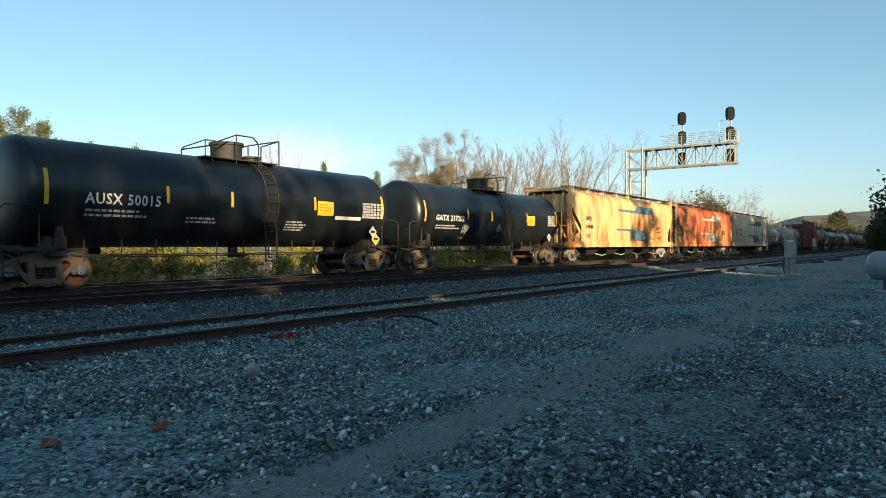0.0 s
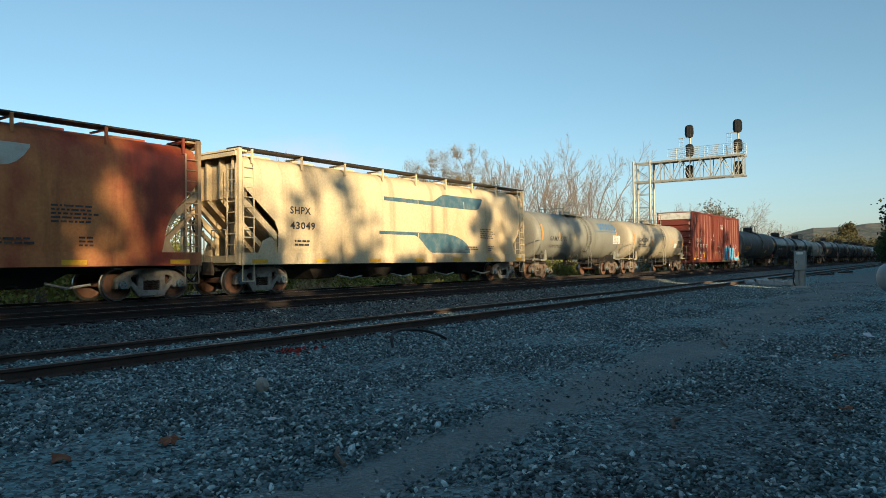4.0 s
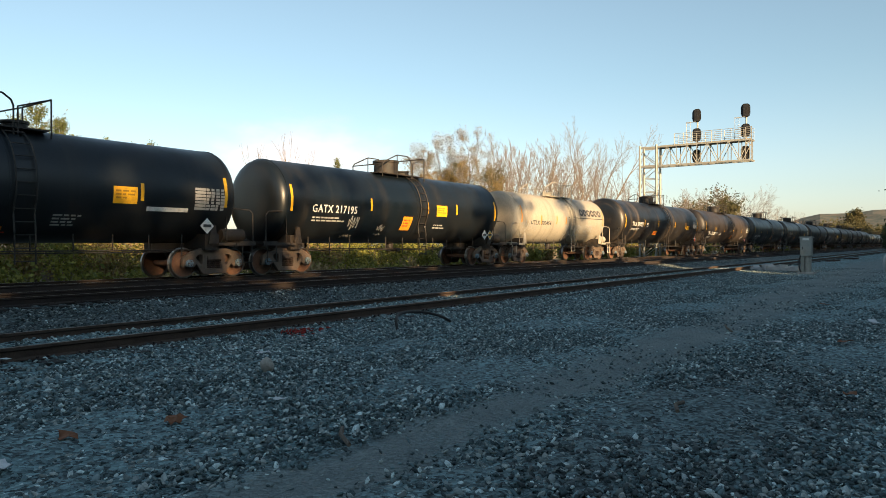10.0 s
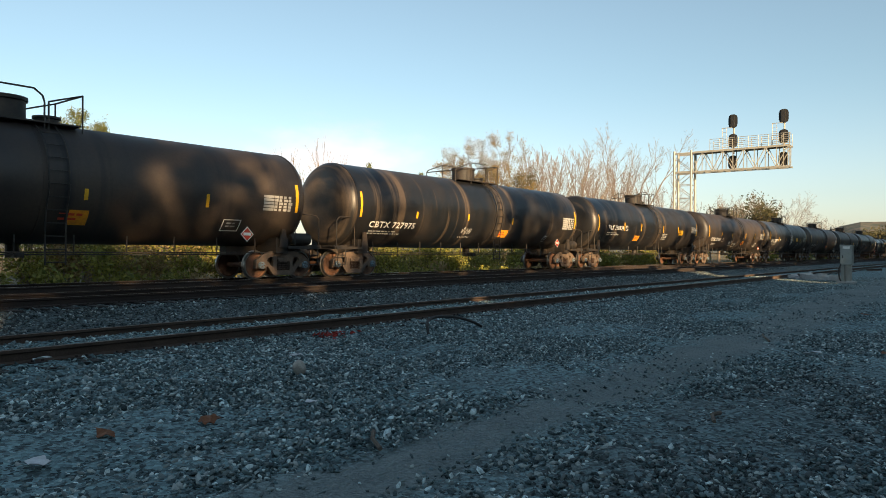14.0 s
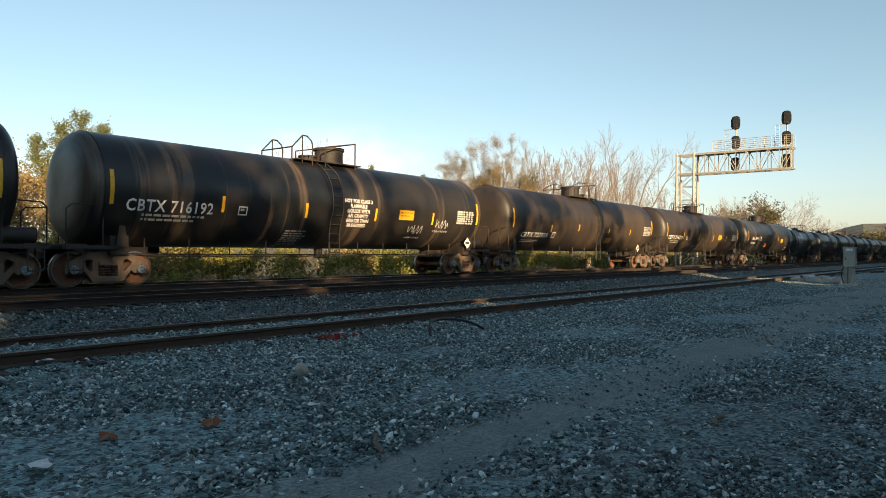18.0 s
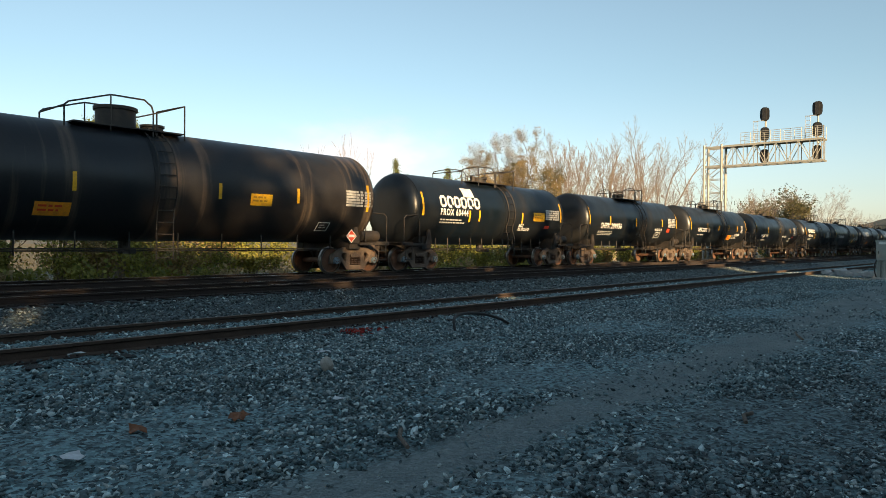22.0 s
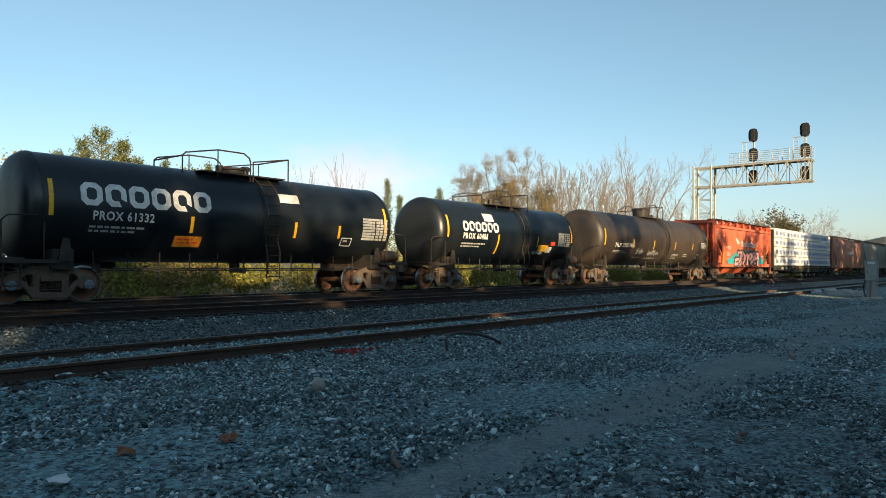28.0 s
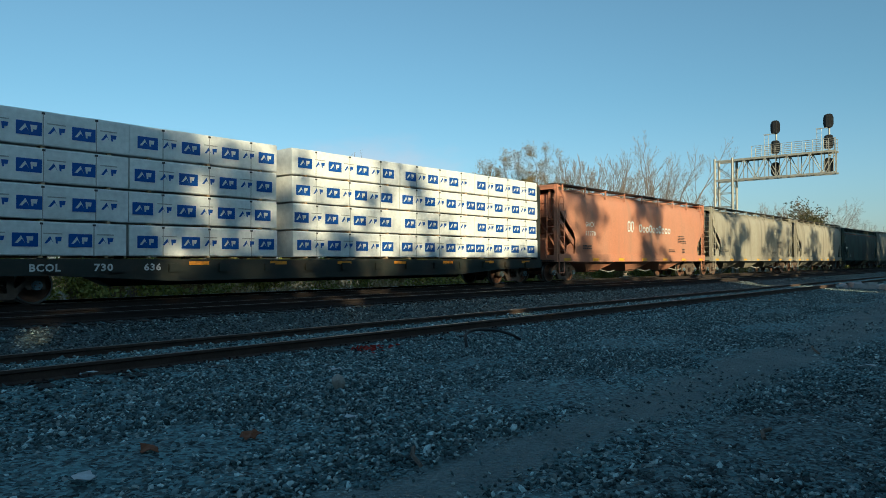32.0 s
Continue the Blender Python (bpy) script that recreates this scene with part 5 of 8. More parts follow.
def hopper_car(s0, s1, paint, label, kind="round", text=(), ink=None, logo=None):
    """Covered hopper: curved or seamed side sheets, slope ends with posts, roof walk with supports."""
    c, half = (s0 + s1) / 2, (s1 - s0) / 2
    car = thing("hopper_car", label, "hopper car", "cars of the freight train", pose(c, TRAIN_Y, 0))
    cars.append((car, c))
    rnd = kind == "round"
    e = half - 0.75                 # end post
    cut = e - 2.3                   # foot of the slope sheet
    sec = [(-1.52, 1.20), (-1.57, 1.6), (-1.59, 2.1), (-1.60, 2.4), (-1.60, 2.75), (-1.60, 3.05), (-1.59, 3.3), (-1.565, 3.6), (-1.50, 3.9), (-1.36, 4.12), (-1.0, 4.27), (-0.5, 4.33)]
    if not rnd:
        sec[7:] = [(-1.575, 3.6), (-1.56, 3.9), (-1.48, 4.12), (-1.05, 4.28), (-0.5, 4.32)]
    else:
        sec = [(y, z if z < 2.2 else 2.2 + (z - 2.2) * 1.125) for y, z in sec]
    roof = 4.71 if rnd else 4.56
    ends = HOP_TAN if paint is HOP_RUST else paint
    zz_, yy_ = [z for _, z in sec], [y for y, _ in sec]
    y_of = lambda z: float(np.interp(z, zz_, yy_))
    sec = sec + [(-y, z) for y, z in reversed(sec)]
    n = len(sec)
    left = lambda z: np.interp(z, (2.28, 3.42), (1.5, 0.12))
    right = (lambda z: np.interp(z, (1.2, 2.1, 2.6, 3.0, 3.35), (1.25, 1.1, 0.85, 0.45, 0.08))) if rnd else left
    xs_ = [-1, -e + 2.0, -e / 2, 0, e / 2, e - 2.0, 1]
    vs = []
    for x in xs_:
        for y, z in sec:
            vs.append((-e + left(z) if x == -1 else e - right(z) if x == 1 else x, y, z))
    body = Mesh()
    body.put(vs, [(i * n + j, i * n + j + 1, (i + 1) * n + j + 1, (i + 1) * n + j) for i in range(len(xs_) - 1) for j in range(n - 1)])
    part("body", body, paint, car, smooth=True)
    for x in np.linspace(-e + 2.2, e - 2.2, 5 if rnd else 8):
        for k in (-1, 1):
            m = Mesh()
            for z0, z1 in ((1.3, 2.1), (2.1, 2.9), (2.9, 3.4), (3.4, 3.75)):
                m.put([(x - 0.02, k * (-y_of(z0) + 0.012), z0), (x + 0.02, k * (-y_of(z0) + 0.012), z0), (x + 0.02, k * (-y_of(z1) + 0.012), z1), (x - 0.02, k * (-y_of(z1) + 0.012), z1)], [(0, 1, 2, 3)])
            part("side_seam", m, paint if rnd else SEAMRUST, car)
    for s in (-1, 1):
        part("side_sill", Mesh().prism([(-e, 0.98), (e, 0.98), (e, 1.36), (-e, 1.36)] if rnd else [(-e, 1.0), (e, 1.0), (e, 1.24), (-e, 1.24)], s * 1.53, s * 1.63), paint, car)
        if not rnd:
            part("top_chord", Mesh().box((0, s * 1.575, 3.93), (2 * e - 0.2, 0.07, 0.05)), SEAMRUST, car)
        for x in np.linspace(-e + 0.5, e - 0.5, 9):
            part("roof_post" if rnd else "rib", Mesh().box((x, s * 1.5, 4.47), (0.075, 0.05, 0.46)).box((x, s * 1.1, 4.62), (0.06, 0.8, 0.05)) if rnd else Mesh().prism([(s * 1.02, 4.2), (s * 1.46, 4.1), (s * 1.44, 4.53), (s * 1.02, 4.53)], x - 0.04, x + 0.04, "x").prism([(x - 0.2, 4.12), (x + 0.2, 4.12), (x + 0.12, 4.46), (x - 0.12, 4.46)], s * 1.4, s * 1.43), paint, car)
        part("roof_walk", Mesh().box((0, s * 1.22, 4.71 if rnd else 4.56), (2 * e + 0.1, 0.6, 0.045)), FRAME, car, "steel roof walkway")
    for x in np.linspace(-e + 1.6, e - 1.6, 8):
        part("hatch", Mesh().box((x, 0, 4.64 if rnd else 4.36), (1.1, 0.8, 0.12)), paint, car)
    for s in (-1, 1):
        part("slope_sheet", Mesh().put([(s * (e - 0.3), -1.5, 3.15), (s * (e - 0.3), 1.5, 3.15), (s * cut, 1.45, 1.25), (s * cut, -1.45, 1.25), (s * (e - 0.3), -1.4, 4.3), (s * (e - 0.3), 1.4, 4.3)], [(0, 1, 2, 3), (0, 1, 5, 4)]), ends, car)
        for y in (-1.0, -0.35, 0.35, 1.0):
            part("end_stiffener", Mesh().box((s * (e - 0.2), y, 3.78), (0.18, 0.09, 1.3)).rod((s * (e - 0.2), y, 3.12), (s * (cut + 0.12), y, 1.3), 0.075, 4), ends, car)
        part("roof_end", Mesh().box((s * (e - 0.1), 0, roof - 0.08), (0.5, 2.9, 0.06)).box((s * (e + 0.08), 0, roof - 0.16), (0.06, 2.9, 0.2)), ends, car)
        for k in (-1, 1):
            part("end_post", Mesh().box((s * e, k * 1.49, (roof + 0.95) / 2), (0.13, 0.13, roof - 1.0)), ends, car)
            y = k * 1.5
            part("end_brace", Mesh().prism([(s * (e - 0.05), 3.2), (s * (e - 0.05), 2.95), (s * (e - 1.45), 1.75), (s * (e - 1.45), 2.05)], y - 0.05, y + 0.05), ends, car)
            part("end_brace", Mesh().prism([(s * (e - 0.05), 2.6), (s * (e - 0.05), 2.42), (s * (e - 1.0), 1.55), (s * (e - 1.15), 1.62)], y * 0.82 - 0.04, y * 0.82 + 0.04), ends, car)
            part("gusset", Mesh().prism([(s * (e - 1.55), 1.3), (s * (e - 0.75), 1.3), (s * (e - 0.95), 1.75), (s * (e - 1.55), 2.0)], y * 0.97 - 0.02, y * 0.97 + 0.02), ends, car)
            part("end_ladder", ladder_mesh(3.2, 0.42, 10, 0.018), ends, car, at=pose(s * (e - 0.28), k * 1.6, 1.05))
            part("end_ladder", ladder_mesh(3.1, 0.42, 9, 0.018), ends, car, at=pose(s * (e + 0.08), k * 1.2, 1.1, 0, 0, 90))
            part("crossover_rail", Mesh().pipe([(s * (e + 0.1), k * 0.95, 1.1), (s * (e + 0.1), k * 0.95, 2.1), (s * (e + 0.1), k * 0.2, 2.1), (s * (e + 0.1), k * 0.2, 1.1)], 0.02, 6), ends, car)
            part("sill_step", Mesh().pipe([(s * (e - 0.05), k * 1.58, 1.0), (s * (e - 0.05), k * 1.58, 0.45), (s * (e - 0.5), k * 1.58, 0.45), (s * (e - 0.5), k * 1.58, 1.0)], 0.022, 6), ends, car)
        part("end_sill", Mesh().box((s * e, 0, 1.12), (0.16, 3.1, 0.3)), ends, car)
        part("end_platform", Mesh().box((s * (e - 0.6), 0, 1.02), (1.4, 2.8, 0.06)), FRAME, car)
        part("slope_brace", Mesh().box((s * (e - 1.0), 0, 1.7), (0.1, 0.4, 1.3)), ends, car)
    part("brake_wheel", Mesh().lathe([(-0.02, 0.24), (-0.02, 0.28), (0.02, 0.28), (0.02, 0.24)], "x", 20, (-e - 0.14, 0.5, 2.3), cap=False), FRAME, car)
    part("centre_sill", Mesh().box((0, 0, 0.92), (2 * half - 0.7, 0.36, 0.3)), FRAME, car)
    part("brake_cylinder", Mesh().rod((e - 1.7, -0.5, 1.5), (e - 0.9, -0.5, 1.5), 0.17, 12), FRAME, car, smooth=True)
    nh = 4 if logo else 3
    for i in range(nh):
        x = (i - (nh - 1) / 2) * (2 * cut - (1.2 if logo else 0.2)) / nh
        w = (2 * cut - (1.6 if logo else 0.5)) / nh / 2
        yb = 1.3 if logo else 1.5
        part("hopper_bay", Mesh().put([(x - w, -yb, 1.2), (x + w, -yb, 1.2), (x + w, yb, 1.2), (x - w, yb, 1.2), (x - 0.5, -0.7, 0.45), (x + 0.5, -0.7, 0.45), (x + 0.5, 0.7, 0.45), (x - 0.5, 0.7, 0.45)], [(0, 1, 5, 4), (1, 2, 6, 5), (2, 3, 7, 6), (3, 0, 4, 7), (4, 5, 6, 7)]), FRAME if logo else paint, car)
        part("outlet_gate", Mesh().box((x, 0, 0.47), (0.9, 1.1, 0.1)).rod((x - 0.3, -1.2, 0.5), (x - 0.3, 1.2, 0.5), 0.03, 6), FRAME, car)
        part("discharge_pipe", Mesh().pipe([(x + 0.5, -0.9, 0.55), (x + 0.9, -1.25, 0.42), (x + 1.5, -1.25, 0.5)], 0.035, 8), GALV if rnd else FRAME, car)
    for t_, x, z, w, h in text:
        decal(car, "lettering", letters(t_, h, w), ink or DARKINK, None, None, z, x, -1.61, 0.012)
    for x in np.linspace(-e + 0.7, e - 0.7, 7):
        if rnd:
            decal(car, "reflective_strip", quads([(-0.32, 0, 0.32, 0.12)]), YELLOW, None, None, 1.03, x, -1.632, 0.006)
    for x in (-e + 1.62, e - 1.6) if not rnd else ():
        decal(car, "reflective_strip", quads([(-0.05, 0, 0.05, 0.8)]), YELLOW, None, None, 1.3, x, -1.605, 0.01)
    for i, (x, z, w, h) in enumerate(((-e + 2.2, 1.55, 0.9, 0.25), (e - 4.3, 2.05, 1.3, 0.5), (e - 5.6, 1.5, 1.2, 0.2), (e - 3.6, 1.45, 0.5, 0.3)) if rnd else ((-e + 2.4, 1.35, 1.0, 0.3), (e - 2.9, 1.75, 0.6, 0.2))):
        decal(car, "small_print", fine_lines(w, h, int(c) + i), DARKINK if rnd else GREYINK, None, None, z, x, -1.60, 0.015)
    if not rnd:
        decal(car, "outlined_field", frame_lines(0.42, 0.26), WHITE, None, None, 1.42, e - 2.0, -1.60, 0.015)
        decal(car, "small_print", fine_lines(0.7, 0.9, int(c) + 9), GREYINK, None, None, 2.9, -e + 0.02, -1.58, 0.03)
    if logo:
        top = swoosh(0, y_of, -2.2, 5.05, lambda x: 3.46 - 0.05 * ease(x, -2, 4) + 0.5 * max(0, (x - 4.3) / 0.75) ** 2.5, lambda x: 3.62 + 0.36 * ease(x, 0.9, 2.0))
        low = swoosh(0, y_of, -2.5, 3.96, lambda x: 2.12 - 0.72 * ease(x, -0.3, 1.1), lambda x: 2.25 - 0.85 * (1 - math.sqrt(max(0, 1 - (max(0, x - 1.6) / 2.37) ** 2))))
        for me in (top, low):
            part("painted_stripe", inked(me, logo), None, car)
    running_gear(car, half, 2.0, TRUCK_PALE if logo else None)
    return car


def box_car(s0, s1):
    c, half = (s0 + s1) / 2, (s1 - s0) / 2
    car = thing("box_car", "oxide-red high box car with ribbed ends, sliding doors and bright graffiti", "box car", "cars of the freight train", pose(c, TRAIN_Y, 0))
    cars.append((car, c))
    e, zb, zt, y = half - 0.9, 0.70, 5.16, 1.50
    for s in (-1, 1):
        part("side_wall", Mesh().box((0, s * y, (zb + zt) / 2), (2 * e, 0.06, zt - zb)), BOXRED, car)
        part("side_sill", Mesh().box((0, s * (y + 0.02), zb + 0.1), (2 * e, 0.12, 0.2)), BOXRED, car)
        part("top_rail", Mesh().box((0, s * (y + 0.02), zt), (2 * e, 0.14, 0.12)), BOXRED, car)
    part("roof", Mesh().prism([(-y - 0.06, zt + 0.02), (y + 0.06, zt + 0.02), (y * 0.5, zt + 0.09), (-y * 0.5, zt + 0.09)], -e, e, "x"), GALV, car)
    part("floor", Mesh().box((0, 0, 1.0), (2 * e, 2 * y, 0.16)), FRAME, car)
    for s in (-1, 1):
        part("end_wall", Mesh().box((s * (e - 0.04), 0, (zb + zt) / 2), (0.08, 2 * y, zt - zb)), BOXRED, car)
        for i in range(6):
            z = 1.2 + i * 0.555
            part("end_rib", Mesh().put([(s * e, -y + 0.08, z), (s * e, y - 0.08, z), (s * e, y - 0.08, z + 0.40), (s * e, -y + 0.08, z + 0.40),
                                        (s * (e + 0.15), -y + 0.26, z + 0.09), (s * (e + 0.15), y - 0.26, z + 0.09), (s * (e + 0.15), y - 0.26, z + 0.31), (s * (e + 0.15), -y + 0.26, z + 0.31)],
                                       [(4, 5, 6, 7), (0, 1, 5, 4), (1, 2, 6, 5), (2, 3, 7, 6), (3, 0, 4, 7)]), BOXRED, car)
        for k in (-1, 1):
            part("corner_post", Mesh().box((s * (e - 0.02), k * (y + 0.005), (zb + zt) / 2), (0.26, 0.13, zt - zb)), BOXRED, car)
            part("end_ladder", ladder_mesh(1.3, 0.45, 4), BOXRED, car, at=pose(s * (e + 0.14), k * 1.15, 0.9, 0, 0, 90))
            part("sill_step", Mesh().pipe([(s * (e - 0.1), k * 1.5, 0.75), (s * (e - 0.1), k * 1.5, 0.38), (s * (e - 0.5), k * 1.5, 0.38), (s * (e - 0.5), k * 1.5, 0.75)], 0.02, 5), BOXRED, car)
    part("end_panel", Mesh().box((-e - 0.05, 0, 4.83), (0.04, 2 * y - 0.1, 0.56)), BOXWHITE, car, "white painted top panel of the end")
    crate = fine_lines(0.9, 0.12, 3)
    crate.transform(Matrix.Rotation(radians(-90), 4, "Z"))
    part("end_lettering", inked(crate, GREYINK), None, car, at=pose(-e - 0.075, 1.1, 4.92))
    dl, dr = -2.09, 2.13            # the sliding doors
    ribs = (-7.5, -6.62, -5.65, -4.64, -3.73, -2.75, 2.92, 3.88, 4.8, 5.74, 6.67, 7.56)
    stops = (-e + 0.1,) + ribs[:6] + (dl - 0.05, dr + 0.05) + ribs[6:] + (e - 0.1,)
    for s in (-1, 1):
        for x in ribs:
            part("side_rib", Mesh().prism([(x - 0.07, s * (y + 0.03)), (x + 0.07, s * (y + 0.03)), (x + 0.035, s * (y + 0.085)), (x - 0.035, s * (y + 0.085))], 0, zt - zb - 0.3, "y").data("side_rib", BOXRED), None, car, at=Matrix.Translation((0, 0, zb + 0.2)) @ Matrix(((1, 0, 0, 0), (0, 0, 1, 0), (0, 1, 0, 0), (0, 0, 0, 1))))
        for a, b in zip(stops, stops[1:]):
            if a < 0 < b:
                continue
            for z in (1.74, 3.04, 4.39):
                part("side_band", Mesh().box(((a + b) / 2, s * (y + 0.05), z), (b - a - 0.13, 0.05, 0.055)), BOXRED, car)
        for a, b in ((dl, (dl + dr) / 2), ((dl + dr) / 2, dr)):
            d_ = part("door", Mesh().box(((a + b) / 2, s * (y + 0.09), (zb + zt) / 2 + 0.1), (b - a - 0.02, 0.07, zt - zb - 0.4)), BOXRED, car)
            for z in (1.15, 1.4, 1.65, 1.95, 3.0, 4.2, 4.75):
                part("door_rib", Mesh().box(((a + b) / 2, s * (y + 0.14), z), (b - a - 0.1, 0.04, 0.05)), BOXRED, d_)
            for x in (a + 0.3, b - 0.3):
                part("lock_bar", Mesh().rod((x, s * (y + 0.16), 0.95), (x, s * (y + 0.16), 4.95), 0.024, 6), BOXRED, d_)
            part("door_handle", Mesh().box((b - 0.5, s * (y + 0.17), 1.9), (0.45, 0.04, 0.06)), BOXRED, d_)
        part("door_track", Mesh().box(((dl + dr) / 2 + 1.2, s * (y + 0.12), zb + 0.2), (dr - dl + 3.4, 0.1, 0.06)), BOXRED, car)
        part("door_track", Mesh().box(((dl + dr) / 2 + 1.2, s * (y + 0.1), zt - 0.12), (dr - dl + 3.4, 0.1, 0.06)), BOXRED, car)
    ys = -y - 0.075
    for t_, x, z, w, h in (("CO", -7.33, 2.55, 0.52, 0.30), ("ER", -6.32, 2.54, 0.46, 0.30), ("17", -7.26, 2.08, 0.36, 0.29), ("33", -6.32, 2.07, 0.46, 0.29), ("65", -5.42, 2.07, 0.46, 0.29)):
        decal(car, "lettering", letters(t_, h, w), WHITE, None, None, z, x, ys, 0.012)
    decal(car, "outlined_field", frame_lines(0.31, 0.30), WHITE, None, None, 2.08, -4.35, ys, 0.012)
    decal(car, "outlined_field", quads([(0.08, 0.2, 0.23, 0.235), (0.13, 0.06, 0.18, 0.2)]), WHITE, None, None, 2.08, -4.35, ys, 0.012)
    for x, z, w, h in ((-6.32, 1.42, 0.5, 0.24), (-5.5, 1.42, 0.42, 0.24), (-7.45, 0.92, 0.55, 0.14), (-6.25, 0.88, 0.28, 0.26), (5.75, 1.95, 0.35, 0.5), (6.6, 1.95, 0.5, 0.5), (-2.6, 1.02, 0.16, 0.1)):
        decal(car, "small_print", fine_lines(w, h, int(x * 10)), WHITE, None, None, z, x, ys - 0.01, 0.012)
    for x, z, w, h, m in ((-2.75, 2.72, 0.18, 0.12, WHITE), (-2.05, 3.06, 0.3, 0.3, GREYINK), (-1.95, 2.66, 0.42, 0.26, WHITE), (-0.5, 2.1, 0.2, 0.12, WHITE), (0.1, 2.05, 0.5, 0.14, GREYINK), (0.4, 1.98, 0.2, 0.12, REDINK), (-0.1, 1.62, 0.22, 0.2, WHITE), (-1.2, 1.55, 0.9, 0.06, GREYINK), (0.3, 1.5, 1.1, 0.06, GREYINK)):
        decal(car, "door_label", quads([(0, 0, w, h)]) if m is REDINK else fine_lines(w, h, int(x * 31 + z * 7)), m, None, None, z, x, ys - 0.05, 0.016)
    for j, l in enumerate(("CLOSE AND LOCK", "DOOR BEFORE", "MOVING CAR")):
        w = 0.075 * len(l)
        decal(car, "lettering", letters(l, 0.11, w), WHITE, None, None, 4.2 - j * 0.15, 1.06 - w / 2, ys - 0.05, 0.016)
    for x, z, w in ((-7.41, 1.18, 0.21), (-4.96, 1.16, 0.13), (-1.6, 1.3, 0.13), (2.35, 1.3, 0.13), (7.9, 1.2, 0.2)):
        decal(car, "reflective_strip", quads([(0, 0, w, 0.48)]), YELLOW, None, None, z, x, ys - (0.07 if -2 < x < 2 else 0), 0.012)
    decal(car, "reflective_strip", quads([(0, 0, 0.55, 0.15)]), YELLOW, None, None, 0.95, -e + 0.02, ys, 0.03)
    spiky(car, 1.1, 0.72, 7.1, 0.75, ys - 0.05, 70, TANPAINT, 0.012)
    fat_strokes(car, 1.95, 0.74, 5.6, 1.45, ys - 0.07)
    part("centre_sill", Mesh().box((0, 0, 0.92), (2 * half - 0.7, 0.36, 0.3)), FRAME, car)
    part("brake_gear", Mesh().rod((-1.5, 0.4, 0.65), (-0.5, 0.4, 0.65), 0.2, 12).rod((-e + 2.5, -0.5, 0.7), (e - 2.5, -0.5, 0.7), 0.025, 6).box((1.2, -0.4, 0.62), (0.5, 0.5, 0.3)), FRAME, car)
    running_gear(car, half, 2.35)


def fat_strokes(car, x0, z0, w, h, y):
    """Swollen light-blue arches and hooks with dark edges and white shines over red, spelling nothing."""
    forms = (((0.0, 0.1), (0.05, 0.95), (0.13, 0.9), (0.15, 0.12)), ((0.21, 0.08), (0.24, 0.92), (0.32, 0.9), (0.35, 0.1)),
             ((0.41, 0.92), (0.42, 0.25), (0.50, 0.14), (0.55, 0.3), (0.58, 0.95)), ((0.66, 0.88), (0.68, 0.2), (0.80, 0.12), (1.0, 0.3)))
    layers = ((REDINK, 0.78, 0.0, 0.0), (DARKINK, 0.54, 0.0, 0.0), (SKYPAINT, 0.45, 0.0, 0.0), (WHITE, 0.07, 0.08, 0.1))
    for k, (m, t_, ox, oz) in enumerate(layers):
        vs, fs = [], []
        for f in forms:
            pts = [Vector((x0 + w * a + ox, -0.002 * forms.index(f), z0 + h * b + oz)) for a, b in f]
            if k == 3:
                pts = pts[:2]
            fine = []
            for i in range(len(pts) - 1):
                for j in range(6):
                    fine.append(pts[i].lerp(pts[i + 1], j / 6))
            fine.append(pts[-1])
            for _ in range(2):
                fine = [fine[0]] + [(a + b * 2 + c_) / 4 for a, b, c_ in zip(fine, fine[1:], fine[2:])] + [fine[-1]]
            for i, p in enumerate(fine):
                d_ = (fine[min(i + 1, len(fine) - 1)] - fine[max(i - 1, 0)]).normalized()
                n_ = Vector((-d_.z, 0, d_.x)) * t_ / 2 * (0.86 + 0.14 * math.cos(i * 1.1))
                o = len(vs)
                vs += [p + n_, p - n_]
                for v in vs[o:]:
                    v.z = max(v.z, 0.72)
                if i:
                    fs.append((o - 2, o - 1, o + 1, o))
        me = bpy.data.meshes.new("graffiti")
        me.from_pydata(vs, [], fs)
        part("graffiti", inked(me, m), None, car, ("red", "dark", "light blue", "white")[k] + " spray paint", at=pose(0, y - 0.012 * k, 0))


def spiky(car, x0, z0, w, h, y, seed, m, off):
    """A jagged cloud of paint behind a graffito."""
    q, vs, n = random.Random(seed), [], 46
    for i in range(n + 1):
        u = i / n
        z1 = z0 + h * (0.25 + 0.75 * math.sin(math.pi * u) ** 0.6) * (q.uniform(0.82, 1.05) if i % 2 else q.uniform(0.6, 0.85))
        vs += [(x0 + w * u, 0, z0), (x0 + w * u, 0, z1)]
    me = bpy.data.meshes.new("graffiti")
    me.from_pydata(vs, [], [(2 * i, 2 * i + 2, 2 * i + 3, 2 * i + 1) for i in range(n)])
    part("graffiti", inked(me, m), None, car, at=pose(0, y - off, 0))


